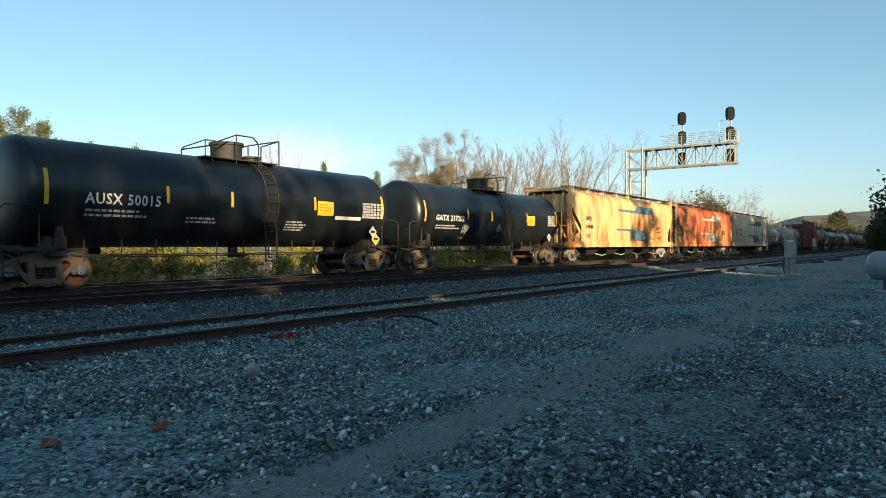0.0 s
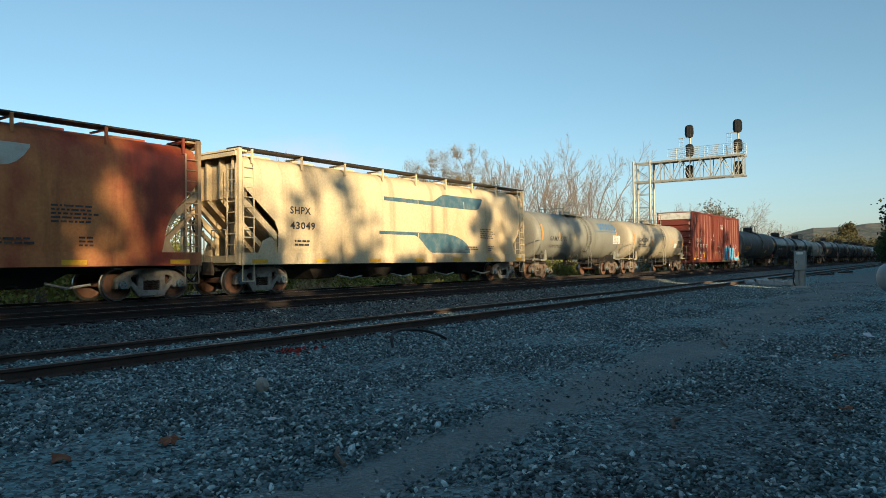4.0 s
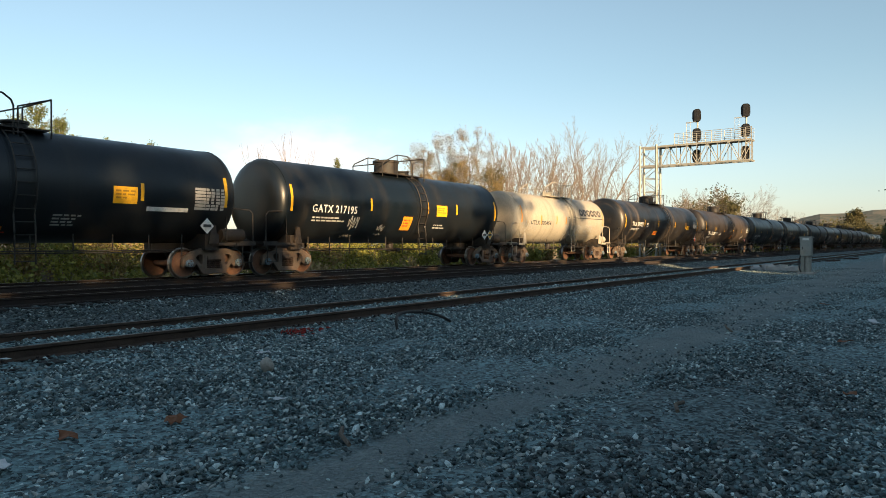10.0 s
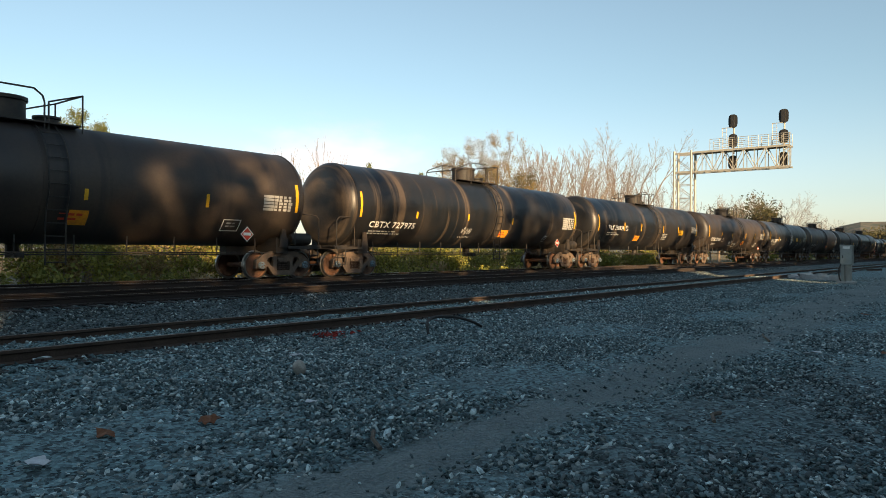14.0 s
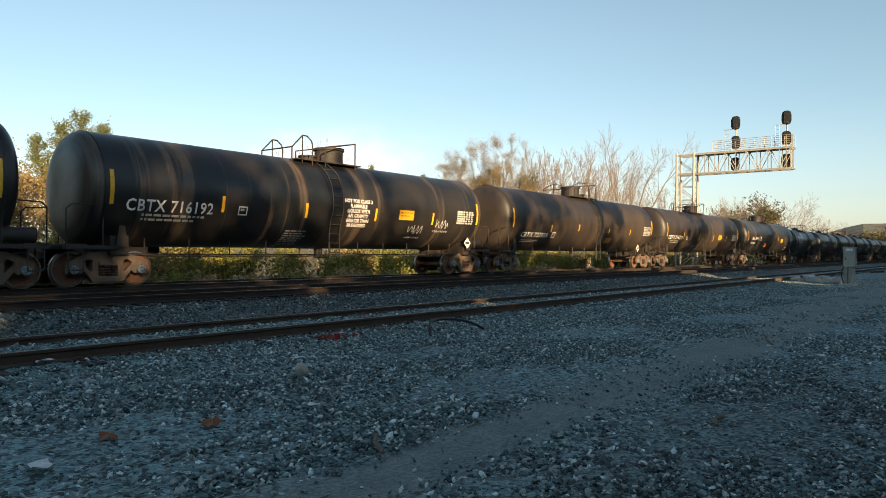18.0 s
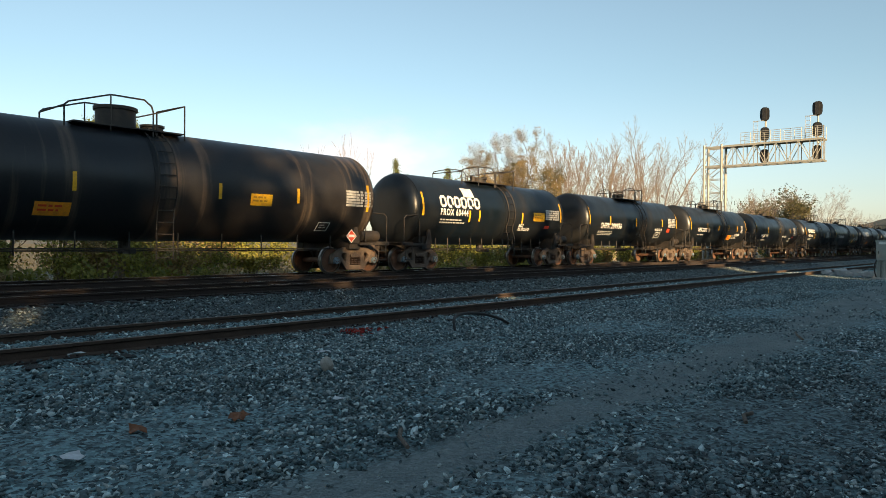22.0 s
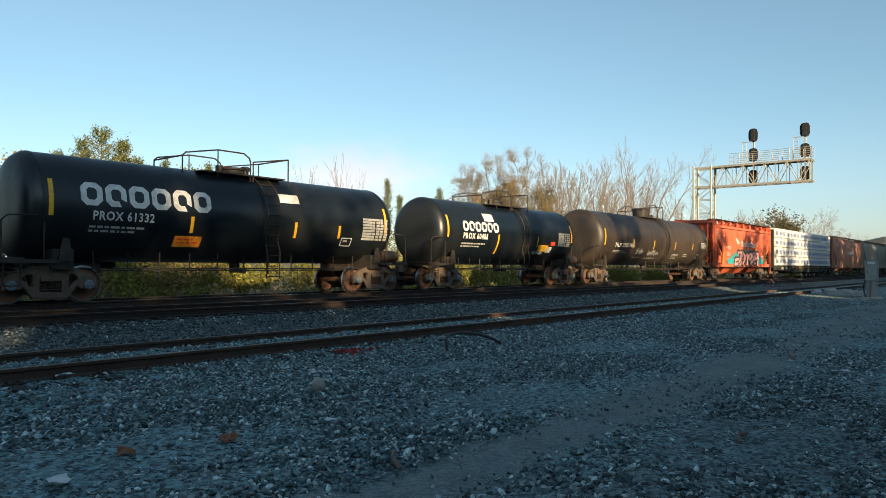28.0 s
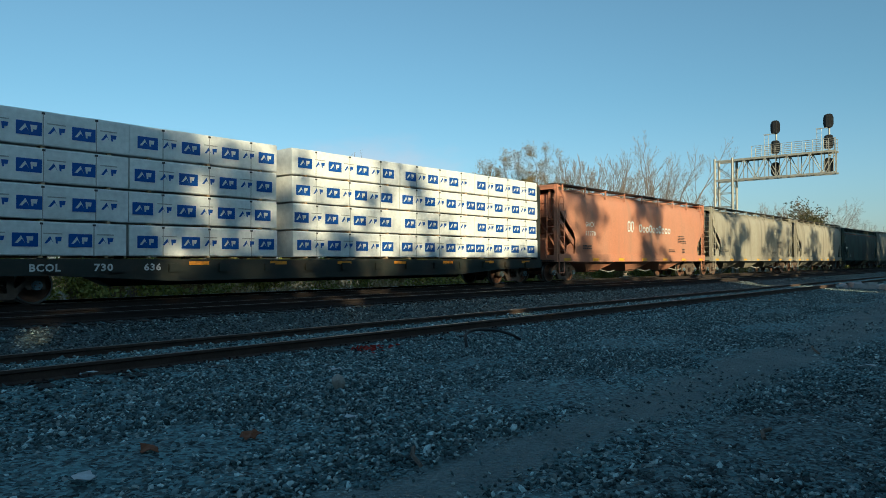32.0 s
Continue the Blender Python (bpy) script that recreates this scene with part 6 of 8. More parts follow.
def graffiti(car, x0, z0, w, h, y, seed, mats, grows, n, thick, slant):
    """Angular overlapping painted strokes with outlines, spelling nothing."""
    q, strokes = random.Random(seed), []
    shapes = (((0, 0), (0.15, 1), (0.9, 0.8), (0.2, 0.5), (1.1, 0.0)), ((0.9, 0.95), (0.05, 0.7), (0.85, 0.45), (0.0, 0.1), (1.0, 0.05)), ((0.1, 0.05), (0.0, 0.9), (1.0, 0.15), (0.9, 1.0)),
              ((0.2, 1.0), (0.1, 0.1), (1.0, 0.0), (0.75, 0.5)), ((0.05, 0.95), (0.3, 0.0), (0.45, 0.55), (1.0, 1.0), (0.6, 0.45), (1.1, 0.0)))
    for i in range(n):
        xa, cw = x0 + w * i / n, w / n * 1.08
        pts = [(xa + cw * (1 - a + q.uniform(-0.1, 0.1)), z0 + h * (1 - b if i % 2 else b) + h * q.uniform(-0.07, 0.07)) for a, b in shapes[(i * 3 + seed) % 5]]
        for a, b in zip(pts, pts[1:]):
            strokes.append((a, b, thick * q.uniform(0.75, 1.2), thick * q.uniform(0.5, 1.2)))
        strokes.append(((xa - cw * 0.1, z0 + h * q.uniform(0.1, 0.4)), (xa + cw * q.uniform(0.7, 1.0), z0 + h * q.uniform(0.4, 0.95)), thick * 0.5, thick))
    for k, (m, g) in enumerate(zip(mats, grows)):
        vs, fs = [], []
        for i, (a, b, ta, tb) in enumerate(strokes):
            dx, dz = b[0] - a[0], b[1] - a[1]
            L = math.hypot(dx, dz)
            ux, uz = dx / L, dz / L
            px, pz = -uz, ux
            o = len(vs)
            lift = -(0.0016 * i + 0.0005 * k) if k else 0.0
            for p, t_, s_, e1 in ((a, ta, -1, -1), (a, ta, 1, -1), (b, tb, 1, 1), (b, tb, -1, 1)):
                r_ = t_ / 2 + g
                vs.append((p[0] + px * r_ * s_ + ux * e1 * (g + 0.08) + slant * s_ * e1, lift - 0.0012 * (i if not k else 0), p[1] + pz * r_ * s_ + uz * e1 * (g + 0.04)))
            fs.append((o, o + 1, o + 2, o + 3))
        me = bpy.data.meshes.new("graffiti")
        me.from_pydata(vs, [], fs)
        part("graffiti", inked(me, m), None, car, at=pose(0, y - 0.02 - (0.001 if k else 0), 0))


def lumber_car(s0, s1):
    c, half = (s0 + s1) / 2, (s1 - s0) / 2
    car = thing("centre_beam_car", "dark centre-beam flat car loaded with wrapped lumber", "flat car", "cars of the freight train", pose(c, TRAIN_Y, 0))
    cars.append((car, c))
    e = half - 0.6
    part("deck", Mesh().box((0, 0, 1.0), (2 * e, 2.9, 0.16)), FRAME, car)
    for s in (-1, 1):
        part("side_sill", Mesh().prism([(-e, 1.09), (-e, 0.72), (-e + 3, 0.68), (-6, 0.5), (6, 0.5), (e - 3, 0.68), (e, 0.72), (e, 1.09)], s * 1.46, s * 1.52), DECKGREEN, car)
        part("bulkhead", Mesh().box((s * (e - 0.15), 0, 2.75), (0.25, 2.9, 3.4)), DECKGREEN, car)
        for y in (-1.2, -0.6, 0, 0.6, 1.2):
            part("bulkhead_rib", Mesh().box((s * (e + 0.02), y, 2.75), (0.1, 0.1, 3.3)), DECKGREEN, car)
        for k in (-1, 1):
            part("end_ladder", ladder_mesh(3.2, 0.42, 9), DECKGREEN, car, at=pose(s * (e + 0.1), k * 1.15, 1.0, 0, 0, 90))
    part("centre_beam", Mesh().box((0, 0, 4.3), (2 * e - 0.5, 0.3, 0.2)), DECKGREEN, car)
    for x in np.linspace(-e + 1, e - 1, 12):
        part("beam_post", Mesh().box((x, 0, 2.7), (0.2, 0.14, 3.2)), DECKGREEN, car)
    for x in np.linspace(-e + 1.2, e - 1.2, 15):
        part("stake_pocket", Mesh().box((x, -1.55, 0.86), (0.34, 0.1, 0.22)), DECKGREEN, car)
    for x in np.linspace(-5.6, e - 1.6, 7):
        decal(car, "reflective_strip", quads([(0, 0, 0.6, 0.1)]), ORANGE, None, None, 0.93, x, -1.53, 0.01)
    decal(car, "lettering", letters("BCOL", 0.17, 0.68), WHITE, None, None, 0.8, -9.6, -1.61, 0.01)
    decal(car, "lettering", letters("730", 0.17, 0.46), WHITE, None, None, 0.8, -8.15, -1.61, 0.01)
    decal(car, "lettering", letters("636", 0.17, 0.46), WHITE, None, None, 0.8, -6.9, -1.62, 0.01)
    part("centre_sill", Mesh().box((0, 0, 0.86), (2 * half - 0.7, 0.5, 0.36)), FRAME, car)
    part("belly_girder", Mesh().prism([(-e + 3.4, 0.9), (-e + 4.6, 0.36), (e - 4.6, 0.36), (e - 3.4, 0.9)], -0.3, 0.3), FRAME, car)
    part("brake_reservoir", Mesh().rod((-3.2, -0.7, 0.62), (-2.2, -0.7, 0.62), 0.18, 12), FRAME, car, smooth=True)
    running_gear(car, half, 2.2)
    # wrapped lumber: stacks along the deck, four bundles high on each side of the beam
    q = random.Random(4)
    edges = [(-11.3, -7.3), (-7.25, -2.73), (-2.15, 2.55), (2.6, 6.86), (6.9, 11.4)]
    hb = 0.867
    for a, b in edges:
        for r_ in range(4):
            for s in (-1, 1):
                bundle(car, a + q.uniform(-0.03, 0.03), b + q.uniform(-0.03, 0.03), s, 1.12 + r_ * hb, hb, q)
    return car


bundle_number = [0]


def bundle(car, a, b, s, z, hb, q):
    """One wrapped bundle; it rides on the car, so it is keyed with it."""
    bundle_number[0] += 1
    w = b - a
    t = thing("lumber_bundle", "white plastic-wrapped lumber bundle with blue printed marks", "lumber", "lumber bundles on the flat car", pose(car.location.x + a, TRAIN_Y, z))
    cars.append((t, car.location.x + a))
    y0, y1 = (-1.52 + q.uniform(-0.02, 0.02), -0.2) if s < 0 else (0.2, 1.52)
    bx = Mesh()
    n = 6
    prof = [(y0 + 0.02, 0.05), (y0, 0.075), (y0, hb - 0.05), (y0 + 0.03, hb - 0.006), (y1 - 0.03, hb - 0.006), (y1, hb - 0.05), (y1, 0.075), (y1 - 0.02, 0.05)]
    vs = []
    for i in range(n + 1):
        x = w * i / n
        for y, zz in prof:
            vs.append((x, y + q.uniform(-0.008, 0.008), zz + q.uniform(-0.006, 0.006)))
    k = len(prof)
    fs = [(i * k + j, i * k + (j + 1) % k, (i + 1) * k + (j + 1) % k, (i + 1) * k + j) for i in range(n) for j in range(k)]
    fs += [tuple(range(k)), tuple(range(n * k, n * k + k))]
    part("wrapping", bx.put(vs, fs), WRAP, t)
    for x in (w * 0.12, w * 0.5, w * 0.88):
        part("dunnage_board", Mesh().box((x, (y0 + y1) / 2, 0.025), (0.09, y1 - y0 - 0.06, 0.056)), TIMBER, t)
    if s < 0:
        x, i = q.uniform(0.05, 0.25), bundle_number[0]
        y, zz = y0 - 0.012, hb * 0.3
        while x + 0.5 < w:
            part("printed_mark", inked(quads([(0, 0, 0.55, 0.32)]), DEEPBLUE), None, t, at=pose(x, y, zz))
            me = bpy.data.meshes.new("mark")
            me.from_pydata([(0.06, 0, 0.08), (0.12, 0, 0.08), (0.19, 0, 0.26), (0.21, 0, 0.18), (0.27, 0, 0.08), (0.30, 0, 0.24), (0.32, 0, 0.08), (0.45, 0, 0.24), (0.43, 0, 0.14), (0.36, 0, 0.14), (0.36, 0, 0.08)], [], [(0, 1, 3, 2), (2, 3, 4), (5, 6, 10, 9, 8, 7)])
            part("printed_mark", inked(me, WHITE), None, t, at=pose(x, y - 0.006, zz))
            if x + 1.15 < w:
                part("printed_mark", inked(me.copy(), DEEPBLUE), None, t, at=pose(x + 0.62, y, zz))
                part("small_print", inked(quads([(0, 0, 0.42, 0.03)]), GREYINK), None, t, at=pose(x + 0.66, y - 0.002, zz + 0.3))
            x, i = x + 1.22, i + 1
        for x in (w * 0.2, w * 0.5, w * 0.8):
            part("strap", Mesh().box((x, y0 - 0.005, hb / 2), (0.02, 0.012, hb - 0.06)), GREYINK, t)
            part("strap_clip", Mesh().box((x, y0 - 0.012, hb - 0.06), (0.07, 0.02, 0.05)), DARKINK, t)
    return t


DECKGREEN = surface("dark_green_car_paint", (0.02, 0.024, 0.019), (0.045, 0.034, 0.024), 0.6, scale=1.5)
# ---- the cars, in their order along the track ----
tank_car(15.20, 6.50, BLACK, "A", [("text", "AUSX 50015", -5.53, 2.21, -3.34, 2.54),
    ("fine", "W", -5.50, 1.84, -3.63, 2.15),
    ("table", "W", 5.30, 2.15, 6.56, 2.76),
    ("plate", "YELLOW", 2.90, 2.20, 3.71, 2.71),
    ("s", "", -3.11, 2.34, -3.11, 2.83),
    ("s", "", -0.84, 2.33, -0.84, 2.81),
    ("s", "", 2.77, 2.38, 2.77, 2.83),
    ("diamond", "WHITE", 5.70, 1.49, 6.10, 1.80),
    ("diamond", "YELLOW", 5.86, 1.20, 6.27, 1.51),
    ("fine", "W", 1.50, 1.60, 2.51, 2.04),
    ("fine", "W", -2.44, 1.75, -1.29, 2.02),
    ("bar", "W", 3.83, 2.07, 5.24, 2.20)])
tank_car(31.04, 6.43, BLACK, "A", [("text", "GATX 217202", -5.63, 2.22, -3.34, 2.50),
    ("fine", "W", -5.56, 1.82, -3.57, 2.09),
    ("table", "W", 5.32, 2.18, 6.33, 2.79),
    ("plate", "YELLOW", 2.93, 2.19, 3.75, 2.71),
    ("s", "", -3.04, 2.35, -3.04, 2.81),
    ("s", "", -0.84, 2.33, -0.84, 2.80),
    ("s", "", 2.84, 2.32, 2.84, 2.83),
    ("tag", "", -3.39, 1.41, -2.70, 2.20),
    ("tag", "", -0.32, 1.51, 0.42, 2.20),
    ("diamond", "WHITE", 5.26, 1.36, 5.70, 1.74)])
tank_car(107.81, 5.39, GREYTANK, "B", [("text", "GAMX 5773", -4.51, 2.13, -2.31, 2.42),
    ("fine", "D", -4.42, 1.72, -2.59, 1.96),
    ("logo", "BLUEINK", 2.68, 2.79, 5.48, 3.40),
    ("table", "P", 4.70, 2.10, 5.91, 2.65),
    ("s", "", -3.31, 2.23, -3.31, 2.65),
    ("s", "", -1.21, 2.22, -1.21, 2.64),
    ("s", "", 0.93, 2.18, 0.93, 2.63)], stripe="ORANGE")
tank_car(157.62, 8.30, GREYED, "A", [("text", "UTLX 209874", -7.23, 2.04, -4.89, 2.40),
    ("fine", "O", -7.20, 1.72, -5.71, 1.85),
    ("plate", "ORANGE", 3.34, 1.68, 4.17, 1.98),
    ("s", "", -4.73, 2.20, -4.73, 2.66),
    ("s", "", -1.77, 2.17, -1.77, 2.64),
    ("s", "", 1.80, 2.23, 1.80, 2.65),
    ("s", "", 4.86, 2.13, 4.86, 2.62),
    ("diamond", "REDINK", 7.24, 1.13, 7.69, 1.58)])
tank_car(175.02, 6.53, BLACK, "A", [("text", "AUSX 50009", -5.53, 2.10, -3.31, 2.40),
    ("fine", "W", -5.49, 1.71, -3.58, 1.97),
    ("table", "W", 5.44, 2.04, 6.51, 2.71),
    ("plate", "YELLOW", 2.95, 2.14, 3.64, 2.60),
    ("s", "", -2.60, 2.23, -2.60, 2.72),
    ("s", "", 1.04, 2.23, 1.04, 2.72),
    ("s", "", 3.78, 2.24, 3.78, 2.72),
    ("fine", "W", -2.84, 1.62, -1.65, 1.90),
    ("fine", "W", 1.48, 1.48, 2.21, 1.88),
    ("diamond", "WHITE", 5.67, 1.40, 6.04, 1.76),
    ("bar", "W", 3.94, 1.97, 5.25, 2.09),
    ("plate", "ORANGE", -0.12, 1.20, 0.59, 1.48)])
tank_car(190.72, 6.50, BLACK, "A", [("text", "GATX 217195", -5.54, 2.15, -3.27, 2.46),
    ("fine", "W", -5.48, 1.80, -3.69, 2.06),
    ("plate", "YELLOW", 1.74, 2.23, 2.51, 2.71),
    ("s", "", -2.48, 2.31, -2.48, 2.79),
    ("s", "", 1.11, 2.32, 1.11, 2.81),
    ("s", "", 3.25, 2.34, 3.25, 2.80),
    ("tag", "", -3.69, 1.28, -2.91, 2.18),
    ("tag", "", -1.91, 1.40, -1.39, 1.82),
    ("fine", "W", 0.46, 1.57, 1.24, 1.85),
    ("fine", "W", 1.69, 1.66, 2.59, 1.93),
    ("diamond", "WHITE", 5.36, 1.27, 5.76, 1.66),
    ("diamond", "YELLOW", 5.84, 1.27, 6.23, 1.66),
    ("plate", "ORANGE", -0.48, 1.61, 0.13, 2.16)])
tank_car(222.12, 8.17, STRIPED, "A", [("text", "TILX 280929", -6.93, 2.27, -4.85, 2.60),
    ("fine", "W", -7.07, 1.95, -5.27, 2.19),
    ("table", "W", 7.02, 2.34, 8.14, 2.86),
    ("plate", "ORANGE", -2.39, 1.70, -1.61, 1.99),
    ("plate", "YELLOW", 5.20, 2.21, 5.91, 2.52),
    ("s", "", -4.55, 2.30, -4.55, 2.77),
    ("s", "", -1.62, 2.30, -1.62, 2.78),
    ("s", "", 2.20, 2.31, 2.20, 2.76),
    ("s", "", 4.97, 2.29, 4.97, 2.76),
    ("box", "", -4.17, 2.27, -3.86, 2.55),
    ("diamond", "REDINK", 7.39, 1.22, 7.99, 1.70)])
tank_car(241.27, 8.17, BROWNED, "A", [("text", "CBTX 727959", -7.30, 1.86, -4.79, 2.18),
    ("fine", "W", -7.28, 1.57, -5.63, 1.76),
    ("table", "W", 6.85, 2.17, 7.99, 2.67),
    ("plate", "ORANGE", 0.78, 1.56, 1.58, 1.93),
    ("s", "", -5.02, 2.23, -5.02, 2.55),
    ("s", "", -1.82, 2.20, -1.82, 2.48),
    ("s", "", 1.44, 2.19, 1.44, 2.47),
    ("s", "", 4.89, 2.18, 4.89, 2.56),
    ("box", "", -4.56, 1.89, -4.26, 2.13),
    ("tag", "", -3.42, 1.64, -2.82, 2.08),
    ("diamond", "REDINK", 6.07, 1.24, 6.55, 1.62),
    ("frame", "", 5.54, 1.52, 6.17, 1.87)])
tank_car(260.45, 8.05, STRIPED, "A", [("text", "CBTX 727975", -7.50, 1.80, -4.95, 2.05),
    ("fine", "W", -7.42, 1.53, -5.48, 1.74),
    ("table", "W", 6.73, 2.09, 7.93, 2.71),
    ("diamond", "REDINK", 6.11, 1.20, 6.46, 1.55),
    ("s", "", -4.96, 2.23, -4.96, 2.49),
    ("s", "", -1.56, 2.27, -1.56, 2.54),
    ("s", "", 1.94, 2.21, 1.94, 2.50),
    ("plate", "ORANGE", 1.03, 1.59, 1.78, 1.93),
    ("tag", "", -1.89, 1.52, -0.92, 2.00),
    ("frame", "", 5.25, 1.46, 5.58, 1.74)])
tank_car(279.57, 8.15, STRIPED, "A", [("text", "TILX 280834", -6.94, 2.24, -4.82, 2.54),
    ("fine", "W", -6.97, 1.90, -5.24, 2.14),
    ("table", "W", 7.02, 2.33, 8.13, 2.78),
    ("plate", "ORANGE", -2.87, 1.65, -2.12, 1.97),
    ("plate", "YELLOW", 4.55, 2.14, 5.31, 2.49),
    ("s", "", -4.69, 2.24, -4.69, 2.73),
    ("s", "", -2.14, 2.27, -2.14, 2.74),
    ("s", "", 1.58, 2.26, 1.58, 2.71),
    ("s", "", 4.37, 2.27, 4.37, 2.71),
    ("box", "", -4.51, 2.26, -4.21, 2.54),
    ("fine", "W", 1.58, 1.76, 2.45, 2.27)])
tank_car(298.77, 8.02, BROWNED, "A", [("text", "CBTX 727882", -7.28, 1.87, -4.83, 2.14),
    ("fine", "W", -6.65, 1.54, -5.41, 1.74),
    ("table", "W", 6.75, 2.17, 7.95, 2.68),
    ("plate", "ORANGE", 1.20, 1.61, 1.99, 1.95),
    ("s", "", -4.89, 2.26, -4.89, 2.56),
    ("s", "", -1.97, 2.23, -1.97, 2.66),
    ("s", "", 1.94, 2.21, 1.94, 2.61),
    ("s", "", 4.87, 2.27, 4.87, 2.73),
    ("tag", "", -2.55, 1.50, -1.31, 1.97),
    ("tag", "", -1.22, 1.40, 0.13, 1.83),
    ("box", "", -4.42, 1.82, -4.10, 2.10),
    ("frame", "", 5.50, 1.51, 6.14, 1.78),
    ("diamond", "REDINK", 6.10, 1.13, 6.51, 1.50)])
tank_car(317.40, 8.02, STRIPED, "A", [("text", "CBTX 716192", -7.62, 2.01, -5.02, 2.37),
    ("fine", "W", -7.15, 1.73, -5.11, 2.02),
    ("table", "W", 6.59, 2.15, 7.75, 2.71),
    ("plate", "YELLOW", 3.00, 2.20, 3.84, 2.57),
    ("s", "", -4.70, 2.11, -4.70, 2.58),
    ("s", "", -1.53, 2.08, -1.53, 2.56),
    ("s", "", 1.74, 2.10, 1.74, 2.55),
    ("s", "", 5.02, 2.08, 5.02, 2.54),
    ("warn", "", 0.16, 1.86, 1.53, 2.88),
    ("box", "", -4.16, 2.05, -3.84, 2.32),
    ("fine", "W", -2.16, 1.10, -1.14, 1.86),
    ("tag", "", 3.58, 1.50, 4.69, 2.05),
    ("tag", "", 5.14, 1.78, 6.28, 2.29),
    ("diamond", "WHITE", 7.24, 1.13, 7.63, 1.60)])
tank_car(336.58, 8.20, BROWNED, "A", [("text", "CBTX 727829", -7.30, 1.74, -4.81, 1.99),
    ("fine", "W", -7.07, 1.47, -5.36, 1.65),
    ("table", "W", 6.91, 2.08, 8.04, 2.65),
    ("plate", "ORANGE", 1.90, 1.56, 2.58, 1.86),
    ("s", "", -4.63, 2.04, -4.63, 2.39),
    ("s", "", -1.71, 2.15, -1.71, 2.51),
    ("s", "", 1.99, 2.12, 1.99, 2.37),
    ("s", "", 4.90, 2.10, 4.90, 2.42),
    ("box", "", -4.41, 1.76, -4.10, 2.04),
    ("diamond", "WHITE", 5.95, 1.13, 6.44, 1.46)])
tank_car(355.56, 7.99, BROWNED, "A", [("text", "CBTX 716234", -7.63, 1.97, -4.97, 2.27),
    ("fine", "W", -7.13, 1.70, -5.14, 1.94),
    ("table", "W", 6.51, 2.05, 7.64, 2.59),
    ("plate", "YELLOW", 2.91, 2.07, 3.77, 2.46),
    ("s", "", -4.78, 2.04, -4.78, 2.50),
    ("s", "", -1.47, 2.01, -1.47, 2.48),
    ("s", "", 1.71, 1.99, 1.71, 2.47),
    ("s", "", 4.89, 1.99, 4.89, 2.43),
    ("box", "", -4.23, 1.98, -3.94, 2.24),
    ("fine", "W", -2.13, 1.10, -1.26, 1.79),
    ("diamond", "WHITE", 7.10, 1.10, 7.50, 1.51)])
tank_car(375.06, 8.14, STRIPED, "A", [("text", "TILX 280931", -6.95, 2.25, -4.80, 2.55),
    ("fine", "W", -7.06, 1.87, -5.33, 2.14),
    ("table", "W", 7.13, 2.30, 8.37, 2.85),
    ("plate", "ORANGE", -2.48, 1.67, -1.65, 2.00),
    ("plate", "YELLOW", 3.39, 2.17, 4.15, 2.52),
    ("s", "", -4.54, 2.28, -4.54, 2.75),
    ("s", "", -1.63, 2.29, -1.63, 2.76),
    ("s", "", 2.36, 2.30, 2.36, 2.75),
    ("s", "", 5.13, 2.31, 5.13, 2.77),
    ("box", "", -4.19, 2.26, -3.91, 2.55),
    ("diamond", "REDINK", 7.26, 1.08, 7.66, 1.52),
    ("frame", "", 6.15, 1.46, 6.66, 1.75)])
tank_car(391.27, 5.02, BLACK, "C", [("text", "PROX 60444", -4.00, 2.19, -2.25, 2.49),
    ("fine", "W", -3.98, 1.84, -2.24, 2.11),
    ("brand", "", -4.01, 2.52, -1.40, 2.99),
    ("table", "W", 3.65, 2.22, 4.90, 2.71),
    ("plate", "YELLOW", 2.61, 2.15, 3.56, 2.55),
    ("s", "", -2.14, 1.97, -2.14, 2.45),
    ("s", "", -1.48, 2.02, -1.48, 2.48),
    ("s", "", 1.71, 2.01, 1.71, 2.50),
    ("small", "NOT", 1.54, 1.85, 1.90, 1.98),
    ("small", "MOLTEN SULFUR", 1.54, 1.70, 2.47, 1.83),
    ("bar", "R", 3.68, 1.83, 4.07, 1.97),
    ("bar", "W", -2.44, 3.00, -1.73, 3.37)])
tank_car(404.88, 5.63, BLACK, "C", [("text", "SHPX 209956", -4.40, 1.96, -1.98, 2.30),
    ("fine", "W", -4.51, 1.58, -2.80, 1.89),
    ("table", "W", 4.32, 2.19, 5.48, 2.76),
    ("s", "", -3.38, 2.19, -3.38, 2.66),
    ("s", "", -0.17, 2.17, -0.17, 2.63),
    ("s", "", 3.43, 2.21, 3.43, 2.68),
    ("frame", "", 2.71, 1.53, 3.42, 1.87),
    ("small", "MOLTEN SULFUR", 2.48, 1.96, 3.50, 2.10),
    ("bar", "R", 4.23, 1.90, 4.64, 2.11)])
tank_car(418.70, 5.63, BLACK, "C", [("text", "SHPX 210296", -4.39, 2.04, -2.71, 2.33),
    ("fine", "W", -4.37, 1.74, -2.98, 1.91),
    ("table", "W", 4.39, 2.07, 4.85, 2.65),
    ("plate", "ORANGE", 1.73, 1.52, 2.53, 1.89),
    ("s", "", -2.62, 2.21, -2.62, 2.63),
    ("s", "", -0.40, 2.18, -0.40, 2.63),
    ("s", "", 1.70, 2.18, 1.70, 2.64),
    ("s", "", 3.56, 2.19, 3.56, 2.63),
    ("box", "", -2.43, 2.03, -2.16, 2.29),
    ("small", "MOLTEN SULFUR", 3.19, 1.88, 4.25, 2.01),
    ("fine", "W", 2.59, 1.58, 4.06, 1.93)])
